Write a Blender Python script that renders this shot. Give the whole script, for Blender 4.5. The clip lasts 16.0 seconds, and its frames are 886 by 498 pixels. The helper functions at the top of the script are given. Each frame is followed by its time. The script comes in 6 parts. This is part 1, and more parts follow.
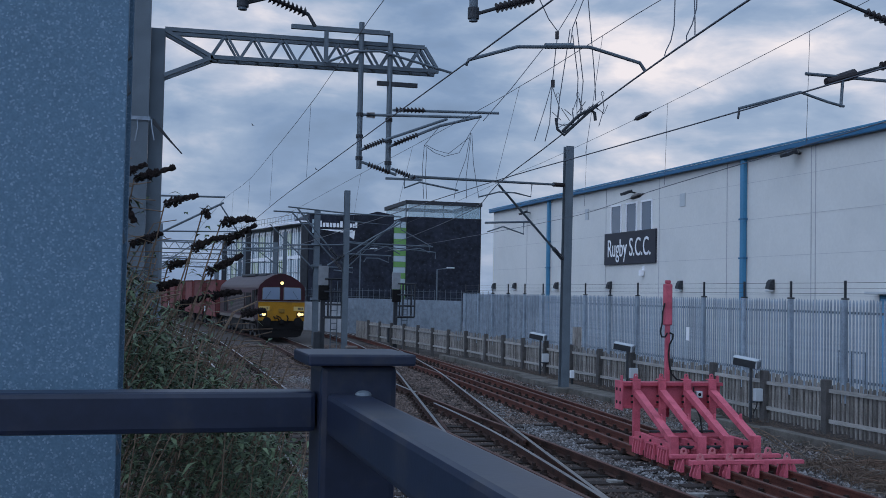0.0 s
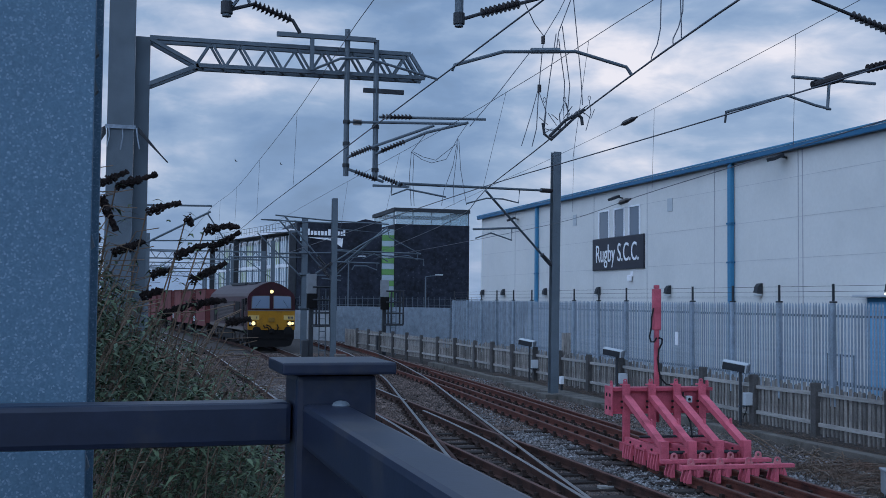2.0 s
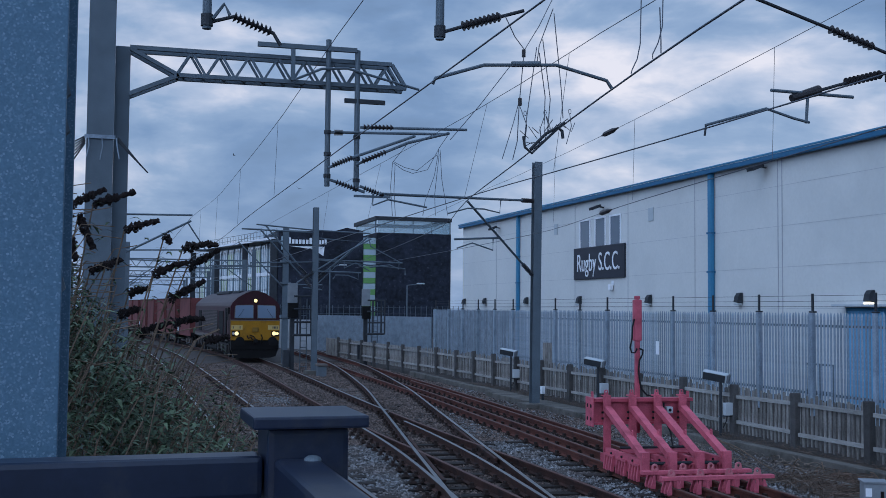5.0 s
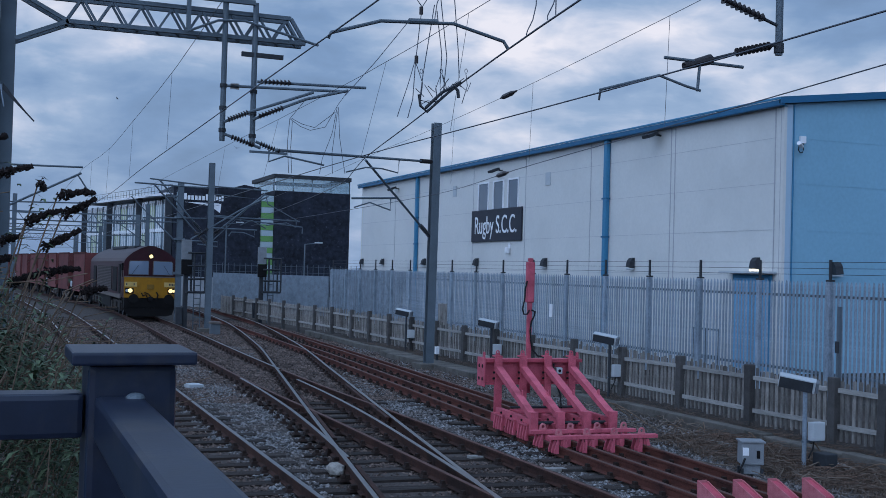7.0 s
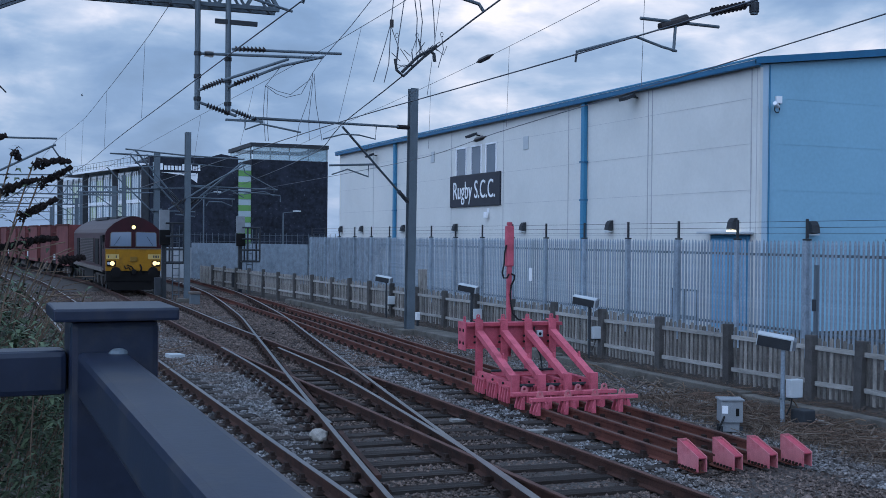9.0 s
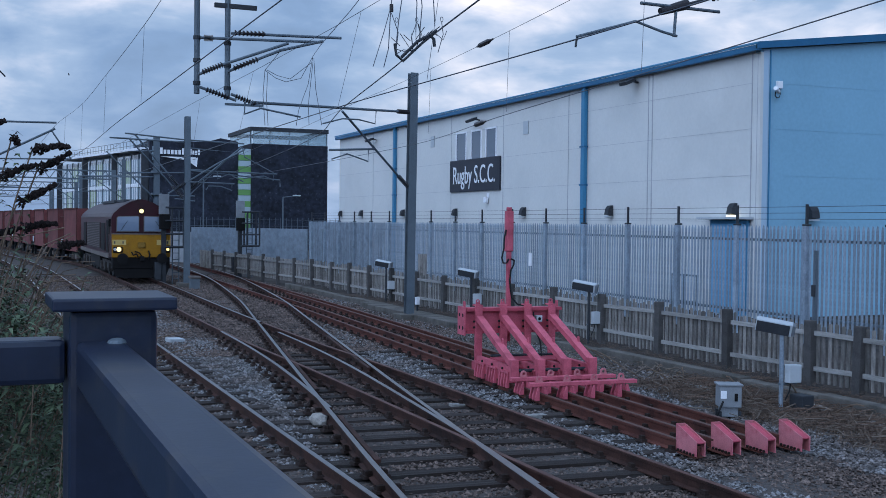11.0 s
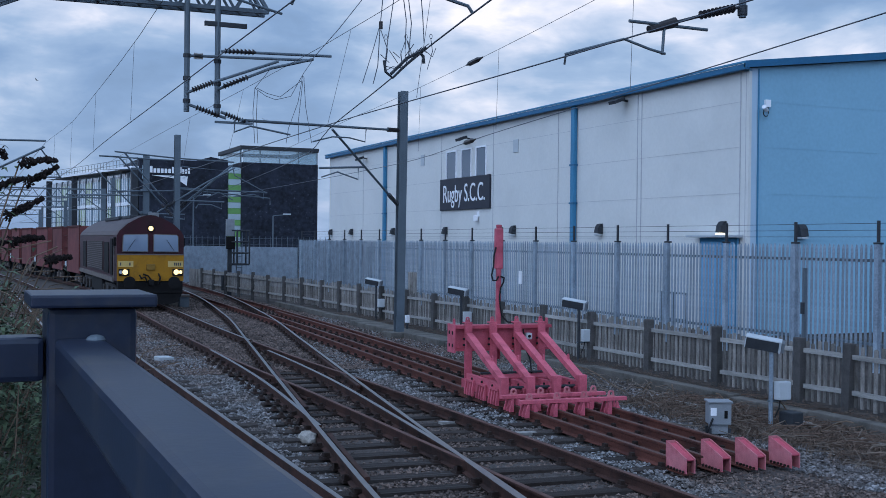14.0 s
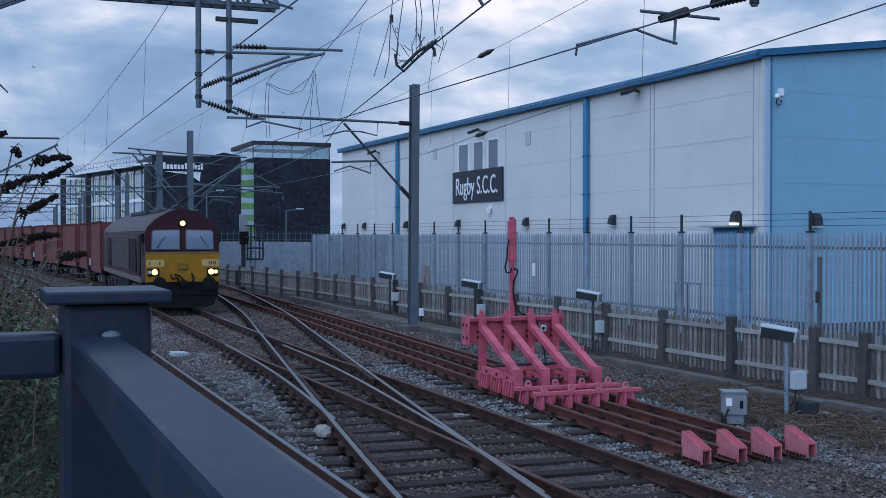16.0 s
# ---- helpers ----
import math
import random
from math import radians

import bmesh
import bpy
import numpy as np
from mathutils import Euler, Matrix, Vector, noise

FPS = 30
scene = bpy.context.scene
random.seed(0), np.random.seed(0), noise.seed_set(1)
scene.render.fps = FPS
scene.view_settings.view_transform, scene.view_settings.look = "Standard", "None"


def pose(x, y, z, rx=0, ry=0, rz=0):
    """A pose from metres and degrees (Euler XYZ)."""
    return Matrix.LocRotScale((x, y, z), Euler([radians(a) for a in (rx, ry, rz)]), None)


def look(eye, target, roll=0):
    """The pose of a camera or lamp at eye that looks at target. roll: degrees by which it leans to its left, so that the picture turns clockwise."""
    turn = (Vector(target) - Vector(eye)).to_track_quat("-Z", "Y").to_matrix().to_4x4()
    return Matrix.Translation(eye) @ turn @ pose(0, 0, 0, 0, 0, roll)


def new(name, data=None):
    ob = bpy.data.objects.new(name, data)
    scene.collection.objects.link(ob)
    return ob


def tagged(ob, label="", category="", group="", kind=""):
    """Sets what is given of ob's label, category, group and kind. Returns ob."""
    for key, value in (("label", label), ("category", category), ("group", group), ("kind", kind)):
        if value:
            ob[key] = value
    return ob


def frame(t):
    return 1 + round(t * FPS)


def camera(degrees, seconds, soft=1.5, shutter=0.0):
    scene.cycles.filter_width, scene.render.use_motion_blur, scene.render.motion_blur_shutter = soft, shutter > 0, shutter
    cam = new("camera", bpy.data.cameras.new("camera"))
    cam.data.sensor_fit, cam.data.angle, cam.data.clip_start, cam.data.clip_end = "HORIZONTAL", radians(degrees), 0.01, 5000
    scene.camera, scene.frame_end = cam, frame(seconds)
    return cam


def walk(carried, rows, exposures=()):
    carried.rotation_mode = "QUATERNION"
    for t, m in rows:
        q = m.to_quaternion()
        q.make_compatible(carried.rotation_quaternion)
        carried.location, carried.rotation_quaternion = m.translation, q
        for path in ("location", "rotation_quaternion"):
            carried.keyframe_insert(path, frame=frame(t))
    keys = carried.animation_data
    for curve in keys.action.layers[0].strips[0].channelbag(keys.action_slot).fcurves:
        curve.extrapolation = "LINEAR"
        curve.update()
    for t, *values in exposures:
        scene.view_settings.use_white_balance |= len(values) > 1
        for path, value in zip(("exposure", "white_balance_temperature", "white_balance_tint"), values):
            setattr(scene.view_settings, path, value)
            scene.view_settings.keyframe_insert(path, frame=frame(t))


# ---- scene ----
cam = camera(43.81, 16.0, soft=0.8)
PATH = [
    (0, (-0.133, -0.087, 2.768), (2.493, 9.554, 3.170), 1.09),
    (0.5, (-0.110, -0.020, 2.769), (2.540, 9.613, 3.192), 1.15),
    (1, (-0.112, -0.022, 2.768), (2.613, 9.589, 3.209), 0.87),
    (1.5, (-0.109, -0.018, 2.766), (2.619, 9.592, 3.220), 0.70),
    (2, (-0.105, -0.019, 2.764), (2.621, 9.591, 3.232), 0.54),
    (2.5, (-0.103, -0.018, 2.763), (2.615, 9.594, 3.239), 0.54),
    (3, (-0.101, -0.015, 2.761), (2.617, 9.597, 3.246), 0.56),
    (3.5, (-0.099, -0.017, 2.762), (2.612, 9.596, 3.256), 0.75),
    (6, (-0.077, -0.005, 2.846), (3.083, 9.464, 3.440), 1.37),
    (6.5, (-0.037, 0.012, 2.827), (3.398, 9.393, 3.279), 2.68),
    (7, (-0.010, -0.002, 2.790), (3.743, 9.265, 2.997), 1.55),
    (7.5, (-0.012, 0.008, 2.771), (3.944, 9.190, 2.971), 0.42),
    (8, (-0.010, 0.012, 2.769), (3.932, 9.200, 2.935), 0.46),
    (8.5, (-0.013, -0.002, 2.770), (3.922, 9.191, 2.770), 0.50),
    (11, (-0.012, -0.016, 2.779), (3.923, 9.174, 2.543), 0.63),
    (11.5, (0.005, -0.005, 2.765), (4.318, 9.009, 2.375), 1.02),
    (12, (-0.004, -0.025, 2.756), (4.219, 9.032, 2.393), 0.62),
    (12.5, (-0.001, -0.026, 2.755), (4.173, 9.061, 2.718), 0.92),
    (13, (-0.005, -0.048, 2.755), (4.108, 9.066, 2.771), 0.64),
    (13.5, (-0.002, -0.024, 2.752), (4.069, 9.110, 2.743), 0.65),
    (14, (-0.001, -0.018, 2.753), (4.014, 9.140, 2.689), 0.61),
    (14.5, (-0.001, -0.024, 2.754), (4.002, 9.139, 2.640), 0.36),
    (15, (-0.001, -0.025, 2.753), (3.993, 9.142, 2.618), 0.14),
    (15.5, (-0.002, -0.024, 2.753), (3.948, 9.162, 2.625), 0.00),
    (16, (-0.001, -0.020, 2.753), (3.904, 9.185, 2.624), -0.02),
]
walk(cam, [(t, look(eye, target, roll)) for t, eye, target, roll in PATH],
     exposures=[(0, -0.03, 7000, 12), (0.8, -0.05, 6550, 10), (3.5, -0.05, 6450, 10), (6, -0.12, 6250, 10), (7, -0.05, 6400, 10), (7.5, 0.12, 6400, 10), (8, -0.08, 6450, 10),
                (8.5, 0.2, 6500, 10), (11, 0.24, 6550, 10), (12, 0.4, 6500, 10), (12.5, 0.02, 6400, 10), (13, 0.04, 6400, 10), (14, 0.22, 6500, 10), (15, 0.26, 6500, 10), (16, 0.16, 6500, 10)])


# ---- light ----
world = bpy.data.worlds.new("dusk_sky")
scene.world = world
world.use_nodes = True
wn, wl = world.node_tree.nodes, world.node_tree.links
wn.clear()


def wnode(kind, **inputs):
    n = wn.new(kind)
    for k, v in inputs.items():
        n.inputs[k.replace("_", " ")].default_value = v
    return n


def towards(direction, lo, hi, to_lo, to_hi):
    """A factor that grows from to_lo to to_hi as the sky's direction nears the one given."""
    d = wn.new("ShaderNodeVectorMath")
    d.operation = "DOT_PRODUCT"
    wl.new(w_coord.outputs["Generated"], d.inputs[0])
    d.inputs[1].default_value = Vector(direction).normalized()
    r = wn.new("ShaderNodeMapRange")
    r.interpolation_type = "SMOOTHSTEP"
    for k, v in (("From Min", lo), ("From Max", hi), ("To Min", to_lo), ("To Max", to_hi)):
        r.inputs[k].default_value = v
    wl.new(d.outputs["Value"], r.inputs["Value"])
    return r.outputs["Result"]


w_out = wn.new("ShaderNodeOutputWorld")
w_bg = wn.new("ShaderNodeBackground")
w_coord = wn.new("ShaderNodeTexCoord")
w_sky = wn.new("ShaderNodeTexSky")
w_sky.sky_type = "NISHITA"
w_sky.sun_disc = False
w_sky.sun_elevation = radians(3)
w_sky.sun_rotation = radians(215)
def cloud_layer(stretch, shift, **inputs):
    m = wn.new("ShaderNodeMapping")
    m.inputs["Scale"].default_value = stretch
    m.inputs["Location"].default_value = shift
    wl.new(w_coord.outputs["Generated"], m.inputs["Vector"])
    n = wnode("ShaderNodeTexNoise", **inputs)
    wl.new(m.outputs["Vector"], n.inputs["Vector"])
    return n.outputs["Fac"]


def plus(a, b, times=1.0):
    n = wn.new("ShaderNodeMath")
    n.operation = "MULTIPLY_ADD"
    wl.new(b, n.inputs[0])
    n.inputs[1].default_value = times
    wl.new(a, n.inputs[2])
    return n.outputs[0]


# broad banks, then torn shreds of lower cloud
cover = cloud_layer((1.0, 1.0, 2.3), (0.35, 0.1, 0.2), Scale=4.2, Detail=6.0, Roughness=0.5, Distortion=0.2)
shreds = cloud_layer((1.0, 1.0, 2.6), (1.7, 0.4, 0.9), Scale=10.5, Detail=7.0, Roughness=0.55, Distortion=0.35)
cover = plus(cover, shreds, 0.42)
# thinner, brighter cloud low over the hall's side of the sky
cover = plus(cover, towards((0.53, 0.835, 0.145), 0.935, 1.0, 0.0, 0.13))
cover = plus(cover, towards((0.133, 0.960, 0.244), 0.95, 1.0, 0.0, 0.03))
w_ramp = wn.new("ShaderNodeValToRGB")
cr = w_ramp.color_ramp
cr.elements[0].position, cr.elements[0].color = 0.53, (0.150, 0.240, 0.405, 1)
cr.elements[1].position, cr.elements[1].color = 0.98, (0.82, 0.81, 0.90, 1)
for p, c in ((0.69, (0.198, 0.315, 0.53, 1)), (0.79, (0.292, 0.412, 0.62, 1)), (0.88, (0.49, 0.57, 0.745, 1))):
    e = cr.elements.new(p)
    e.color = c
wl.new(cover, w_ramp.inputs["Fac"])
w_mul = wn.new("ShaderNodeVectorMath")
w_mul.operation = "SCALE"
wl.new(w_ramp.outputs["Color"], w_mul.inputs[0])
# unseen sky behind the camera is brightened to light what faces it
wl.new(towards((-0.66, -0.44, 0.60), -0.1, 1.0, 1.02, 3.2), w_mul.inputs["Scale"])
w_skymul = wn.new("ShaderNodeVectorMath")
w_skymul.operation = "SCALE"
w_skymul.inputs["Scale"].default_value = 0.01
wl.new(w_sky.outputs["Color"], w_skymul.inputs[0])
w_add = wn.new("ShaderNodeVectorMath")
w_add.operation = "ADD"
wl.new(w_mul.outputs[0], w_add.inputs[0])
wl.new(w_skymul.outputs[0], w_add.inputs[1])
wl.new(w_add.outputs[0], w_bg.inputs["Color"])
w_bg.inputs["Strength"].default_value = 1.0
wl.new(w_bg.outputs[0], w_out.inputs[0])

# weak soft lamp added behind the camera; the dusk glow is ahead
sun = new("sun", bpy.data.lights.new("sun", "SUN"))
sun.data.energy = 0.3
sun.data.angle = radians(40)
sun.data.color = (0.9, 0.94, 1.0)
sun.matrix_world = look((-30, -25, 35), (0, 0, 0))


# ---- materials ----
def mat(name, color, rough=0.7, metal=0.0, vary=0.12, scale=6.0, bump=0.0, bscale=40.0, stain=None, stain_scale=1.2,
        stain_pos=0.55, island=0.0, obj=0.0, coat=0.0, fine=60.0, stretch=(1, 1, 1), spec=0.22):
    m = bpy.data.materials.new(name)
    m.use_nodes = True
    nt = m.node_tree
    b = nt.nodes["Principled BSDF"]
    N, L = nt.nodes.new, nt.links.new
    b.inputs["Roughness"].default_value = rough
    b.inputs["Metallic"].default_value = metal
    b.inputs["Coat Weight"].default_value = coat
    b.inputs["Specular IOR Level"].default_value = spec
    co = N("ShaderNodeTexCoord")
    mp = N("ShaderNodeMapping")
    mp.inputs["Scale"].default_value = stretch
    L(co.outputs["Object"], mp.inputs["Vector"])
    n1 = N("ShaderNodeTexNoise")
    n1.inputs["Scale"].default_value = scale
    n1.inputs["Detail"].default_value = 5
    L(mp.outputs[0], n1.inputs["Vector"])
    n2 = N("ShaderNodeTexNoise")
    n2.inputs["Scale"].default_value = fine
    n2.inputs["Detail"].default_value = 3
    L(mp.outputs[0], n2.inputs["Vector"])
    add = N("ShaderNodeMath")
    add.operation = "ADD"
    L(n1.outputs["Fac"], add.inputs[0])
    L(n2.outputs["Fac"], add.inputs[1])
    mr = N("ShaderNodeMapRange")
    mr.inputs["From Min"].default_value = 0.6
    mr.inputs["From Max"].default_value = 1.4
    mr.inputs["To Min"].default_value = 1 - 2 * vary
    mr.inputs["To Max"].default_value = 1 + 2 * vary
    L(add.outputs[0], mr.inputs["Value"])
    sc = N("ShaderNodeVectorMath")
    sc.operation = "SCALE"
    last = None
    rgb = N("ShaderNodeRGB")
    rgb.outputs[0].default_value = (*color, 1)
    last = rgb.outputs[0]
    if stain:
        n3 = N("ShaderNodeTexNoise")
        n3.inputs["Scale"].default_value = stain_scale
        n3.inputs["Detail"].default_value = 6
        n3.inputs["Roughness"].default_value = 0.65
        L(mp.outputs[0], n3.inputs["Vector"])
        r3 = N("ShaderNodeMapRange")
        r3.inputs["From Min"].default_value = stain_pos - 0.08
        r3.inputs["From Max"].default_value = stain_pos + 0.12
        L(n3.outputs["Fac"], r3.inputs["Value"])
        mx = N("ShaderNodeMix")
        mx.data_type = "RGBA"
        mx.inputs["A"].default_value = (*color, 1)
        mx.inputs["B"].default_value = (*stain, 1)
        L(r3.outputs["Result"], mx.inputs["Factor"])
        last = mx.outputs["Result"]
    L(last, sc.inputs[0])
    fac = mr.outputs["Result"]
    for amount, node, out in ((island, "ShaderNodeNewGeometry", "Random Per Island"), (obj, "ShaderNodeObjectInfo", "Random")):
        if amount:
            g = N(node)
            r = N("ShaderNodeMapRange")
            r.inputs["To Min"].default_value = 1 - amount
            r.inputs["To Max"].default_value = 1 + amount
            L(g.outputs[out], r.inputs["Value"])
            mu = N("ShaderNodeMath")
            mu.operation = "MULTIPLY"
            L(fac, mu.inputs[0])
            L(r.outputs["Result"], mu.inputs[1])
            fac = mu.outputs[0]
    L(fac, sc.inputs["Scale"])
    L(sc.outputs[0], b.inputs["Base Color"])
    if bump:
        bp = N("ShaderNodeBump")
        bp.inputs["Strength"].default_value = bump
        bp.inputs["Distance"].default_value = 0.01
        nb = N("ShaderNodeTexNoise")
        nb.inputs["Scale"].default_value = bscale
        nb.inputs["Detail"].default_value = 4
        L(mp.outputs[0], nb.inputs["Vector"])
        L(nb.outputs["Fac"], bp.inputs["Height"])
        L(bp.outputs[0], b.inputs["Normal"])
    return m


def glow(name, color, strength):
    m = bpy.data.materials.new(name)
    m.use_nodes = True
    b = m.node_tree.nodes["Principled BSDF"]
    b.inputs["Base Color"].default_value = (*color, 1)
    b.inputs["Emission Color"].default_value = (*color, 1)
    b.inputs["Emission Strength"].default_value = strength
    return m


def glass_mat(name, color, rough=0.05):
    m = bpy.data.materials.new(name)
    m.use_nodes = True
    b = m.node_tree.nodes["Principled BSDF"]
    b.inputs["Base Color"].default_value = (*color, 1)
    b.inputs["Roughness"].default_value = rough
    b.inputs["IOR"].default_value = 1.5
    b.inputs["Coat Weight"].default_value = 0.6
    return m


def galvanised(name):
    m = mat(name, (0.10, 0.175, 0.245), 0.5, 0.25, 0.1, 3, 0.05, 80)
    nt = m.node_tree
    b = nt.nodes["Principled BSDF"]
    v = nt.nodes.new("ShaderNodeTexVoronoi")
    v.inputs["Scale"].default_value = 330
    co = nt.nodes.new("ShaderNodeTexCoord")
    nt.links.new(co.outputs["Object"], v.inputs["Vector"])
    r = nt.nodes.new("ShaderNodeValToRGB")
    r.color_ramp.elements[0].position = 0.2
    r.color_ramp.elements[0].color = (0.065, 0.125, 0.18, 1)
    r.color_ramp.elements[1].position = 0.95
    r.color_ramp.elements[1].color = (0.27, 0.36, 0.44, 1)
    e = r.color_ramp.elements.new(0.70)
    e.color = (0.095, 0.17, 0.235, 1)
    nt.links.new(v.outputs["Color"], r.inputs["Fac"])
    old = b.inputs["Base Color"].links[0].from_socket
    mx = nt.nodes.new("ShaderNodeMix")
    mx.data_type = "RGBA"
    mx.inputs["Factor"].default_value = 0.55
    nt.links.new(old, mx.inputs["A"])
    nt.links.new(r.outputs["Color"], mx.inputs["B"])
    nt.links.new(mx.outputs["Result"], b.inputs["Base Color"])
    return m


M_GALV = galvanised("galvanised_steel")
M_STEEL = mat("weathered_grey_steel", (0.108, 0.134, 0.156), 0.6, 0.3, 0.12, 2.0, 0.05)
M_STEEL_D = mat("dark_weathered_steel", (0.040, 0.044, 0.05), 0.6, 0.3, 0.15, 3.0)
M_WIRE = mat("copper_wire_dark", (0.095, 0.105, 0.125), 0.5, 0.4, 0.05)
M_INSUL = mat("brown_porcelain", (0.03, 0.026, 0.028), 0.35, 0, 0.1)
M_RAILING = mat("navy_blue_paint", (0.011, 0.017, 0.036), 0.36, 0, 0.12, 9, 0.015, 160, stain=(0.036, 0.034, 0.037), stain_scale=9, stain_pos=0.60, spec=0.36)
M_RAIL = mat("rusty_rail", (0.056, 0.026, 0.020), 0.8, 0.1, 0.22, 3, 0.1, 60, stain=(0.022, 0.013, 0.011), stain_scale=2)
M_RAIL_RED = mat("red_rust_rail", (0.115, 0.040, 0.030), 0.8, 0.1, 0.2, 3, 0.1, 60, stain=(0.038, 0.016, 0.014), stain_scale=1.5)
M_RAILTOP = mat("polished_rail_head", (0.22, 0.21, 0.205), 0.36, 0.85, 0.1, 4)
M_RAILTOP_R = mat("rusty_rail_head", (0.098, 0.048, 0.038), 0.6, 0.2, 0.25, 4)
M_CLIP = mat("rusty_fastening", (0.026, 0.016, 0.013), 0.85, 0.1, 0.2, 9)
M_SLEEPER = mat("weathered_timber_sleeper", (0.030, 0.022, 0.019), 0.85, 0, 0.25, 5, 0.35, 50, obj=0.35, stain=(0.052, 0.048, 0.046), stain_scale=3, stretch=(1, 6, 1))
M_BALLAST = mat("granite_ballast", (0.070, 0.060, 0.055), 0.9, 0, 0.35, 14, 0.9, 22, stain=(0.058, 0.047, 0.042), stain_scale=0.5)
M_STONE = mat("granite_chipping", (0.166, 0.162, 0.163), 0.85, 0, 0.3, 14, 0.3, 30, island=0.65, stain=(0.125, 0.098, 0.086), stain_scale=0.5)
M_STONE_G = mat("oily_rust_stained_chipping", (0.112, 0.083, 0.071), 0.8, 0, 0.3, 14, 0.3, 30, island=0.7, stain=(0.050, 0.037, 0.032), stain_scale=0.8)
M_WALL = mat("pale_cladding", (0.60, 0.595, 0.57), 0.5, 0.0, 0.03, 0.35, 0.02, 4, stain=(0.545, 0.545, 0.525), stain_scale=0.25, fine=8)
M_WALL_BLUE = mat("blue_cladding", (0.215, 0.40, 0.515), 0.5, 0.0, 0.04, 0.4, 0.02, 4, fine=8)
M_TRIM_BLUE = mat("blue_trim", (0.022, 0.118, 0.225), 0.45, 0.0, 0.06, 1.5, fine=10)
M_SEAM = mat("panel_joint", (0.40, 0.40, 0.42), 0.7)
M_PIPE = mat("mid_blue_pipe", (0.045, 0.19, 0.32), 0.45, 0.0, 0.06, 1.5, fine=10)
M_CORNER = mat("pale_blue_corner_trim", (0.36, 0.48, 0.58), 0.5, 0, 0.04, 0.5)
M_PALIS = mat("galvanised_palisade", (0.238, 0.287, 0.336), 0.5, 0.25, 0.18, 3.0, fine=26, obj=0.14, island=0.14, stain=(0.185, 0.23, 0.275), stain_scale=0.7)
M_WOOD = mat("grey_weathered_wood", (0.205, 0.19, 0.175), 0.9, 0, 0.28, 5, 0.3, 40, obj=0.45, stain=(0.066, 0.060, 0.053), stain_scale=1.6, stretch=(5, 5, 0.6))
M_WOOD_RAIL = mat("pale_fence_rail", (0.27, 0.26, 0.245), 0.9, 0, 0.2, 5, 0.2, 40, obj=0.2, stretch=(5, 0.6, 5))
M_CONC_POST = mat("dark_fence_post", (0.072, 0.068, 0.066), 0.9, 0, 0.2, 4, 0.3, 30, obj=0.2)
M_CONC = mat("old_concrete", (0.115, 0.104, 0.092), 0.9, 0, 0.22, 3, 0.4, 25, stain=(0.055, 0.052, 0.045), stain_scale=1.3)
M_PINK = mat("faded_red_paint", (0.52, 0.105, 0.145), 0.6, 0, 0.12, 4, 0.08, 40, stain=(0.37, 0.068, 0.095), stain_scale=3, obj=0.08)
M_PINK_P = mat("weathered_pink_paint", (0.50, 0.165, 0.185), 0.7, 0, 0.12, 5, 0.08, 40, stain=(0.40, 0.10, 0.12), stain_scale=4)
M_STONE_P = mat("pale_stone", (0.27, 0.25, 0.225), 0.9, 0, 0.2, 12, 0.4, 40)
# darker copy of the faded red, with shade put into the colour
M_PINK_D = mat("shaded_red_paint", (0.40, 0.066, 0.095), 0.6, 0, 0.15, 4, 0.08, 40)
M_DARKCLAD = mat("dark_mosaic_cladding", (0.014, 0.017, 0.027), 0.6, 0, 0.5, 0.6, fine=2.2, stain=(0.085, 0.10, 0.13), stain_scale=3.2, stain_pos=0.66)
M_DARKCLAD2 = mat("charcoal_cladding", (0.014, 0.017, 0.027), 0.6, 0, 0.45, 0.6, fine=2.2, stain=(0.075, 0.09, 0.12), stain_scale=3.6, stain_pos=0.68)
M_GLASS = glass_mat("window_glass", (0.10, 0.12, 0.15), 0.08)
M_GLASSPALE = mat("pale_glazing", (0.28, 0.36, 0.40), 0.15, 0, 0.08, 0.4)
M_STRIP = mat("pale_strip_glazing", (0.35, 0.43, 0.46), 0.3, 0, 0.08, 0.4)
M_DOOR = mat("strong_blue_door", (0.12, 0.34, 0.54), 0.5, 0, 0.06, 1.0)
M_GREEN = mat("lime_green_panel", (0.13, 0.28, 0.09), 0.5, 0, 0.06, 0.5)
M_WHITE = mat("white_paint", (0.75, 0.76, 0.78), 0.5, 0, 0.05, 2)
M_SIGN = mat("dark_sign", (0.028, 0.031, 0.042), 0.45, 0, 0.1, 1.5)
M_MAROON = mat("maroon_loco_paint", (0.040, 0.009, 0.013), 0.45, 0, 0.15, 1.2, stain=(0.026, 0.010, 0.011), stain_scale=1.0)
M_MAROON_ROOF = mat("greyish_maroon_roof", (0.038, 0.024, 0.030), 0.45, 0, 0.2, 1.5, stain=(0.030, 0.018, 0.022), stain_scale=0.9)
M_YELLOW = mat("warning_yellow_paint", (0.30, 0.138, 0.008), 0.6, 0, 0.12, 2, stain=(0.19, 0.09, 0.012), stain_scale=2.5, stain_pos=0.6)
M_GRILLE = mat("dusty_grille", (0.045, 0.037, 0.036), 0.7, 0.1, 0.12, 3)
M_BLACK = mat("underframe_black", (0.006, 0.0055, 0.006), 0.7, 0.1, 0.3, 3)
M_LOUVRE = mat("dusty_louvre", (0.105, 0.085, 0.082), 0.6, 0.1, 0.2, 3)
M_SOLE = mat("dusty_solebar", (0.125, 0.105, 0.095), 0.7, 0, 0.15, 3)
M_WAGON = mat("rusty_red_wagon", (0.150, 0.044, 0.042), 0.7, 0, 0.18, 0.9, stain=(0.105, 0.032, 0.032), stain_scale=0.8, obj=0.15)
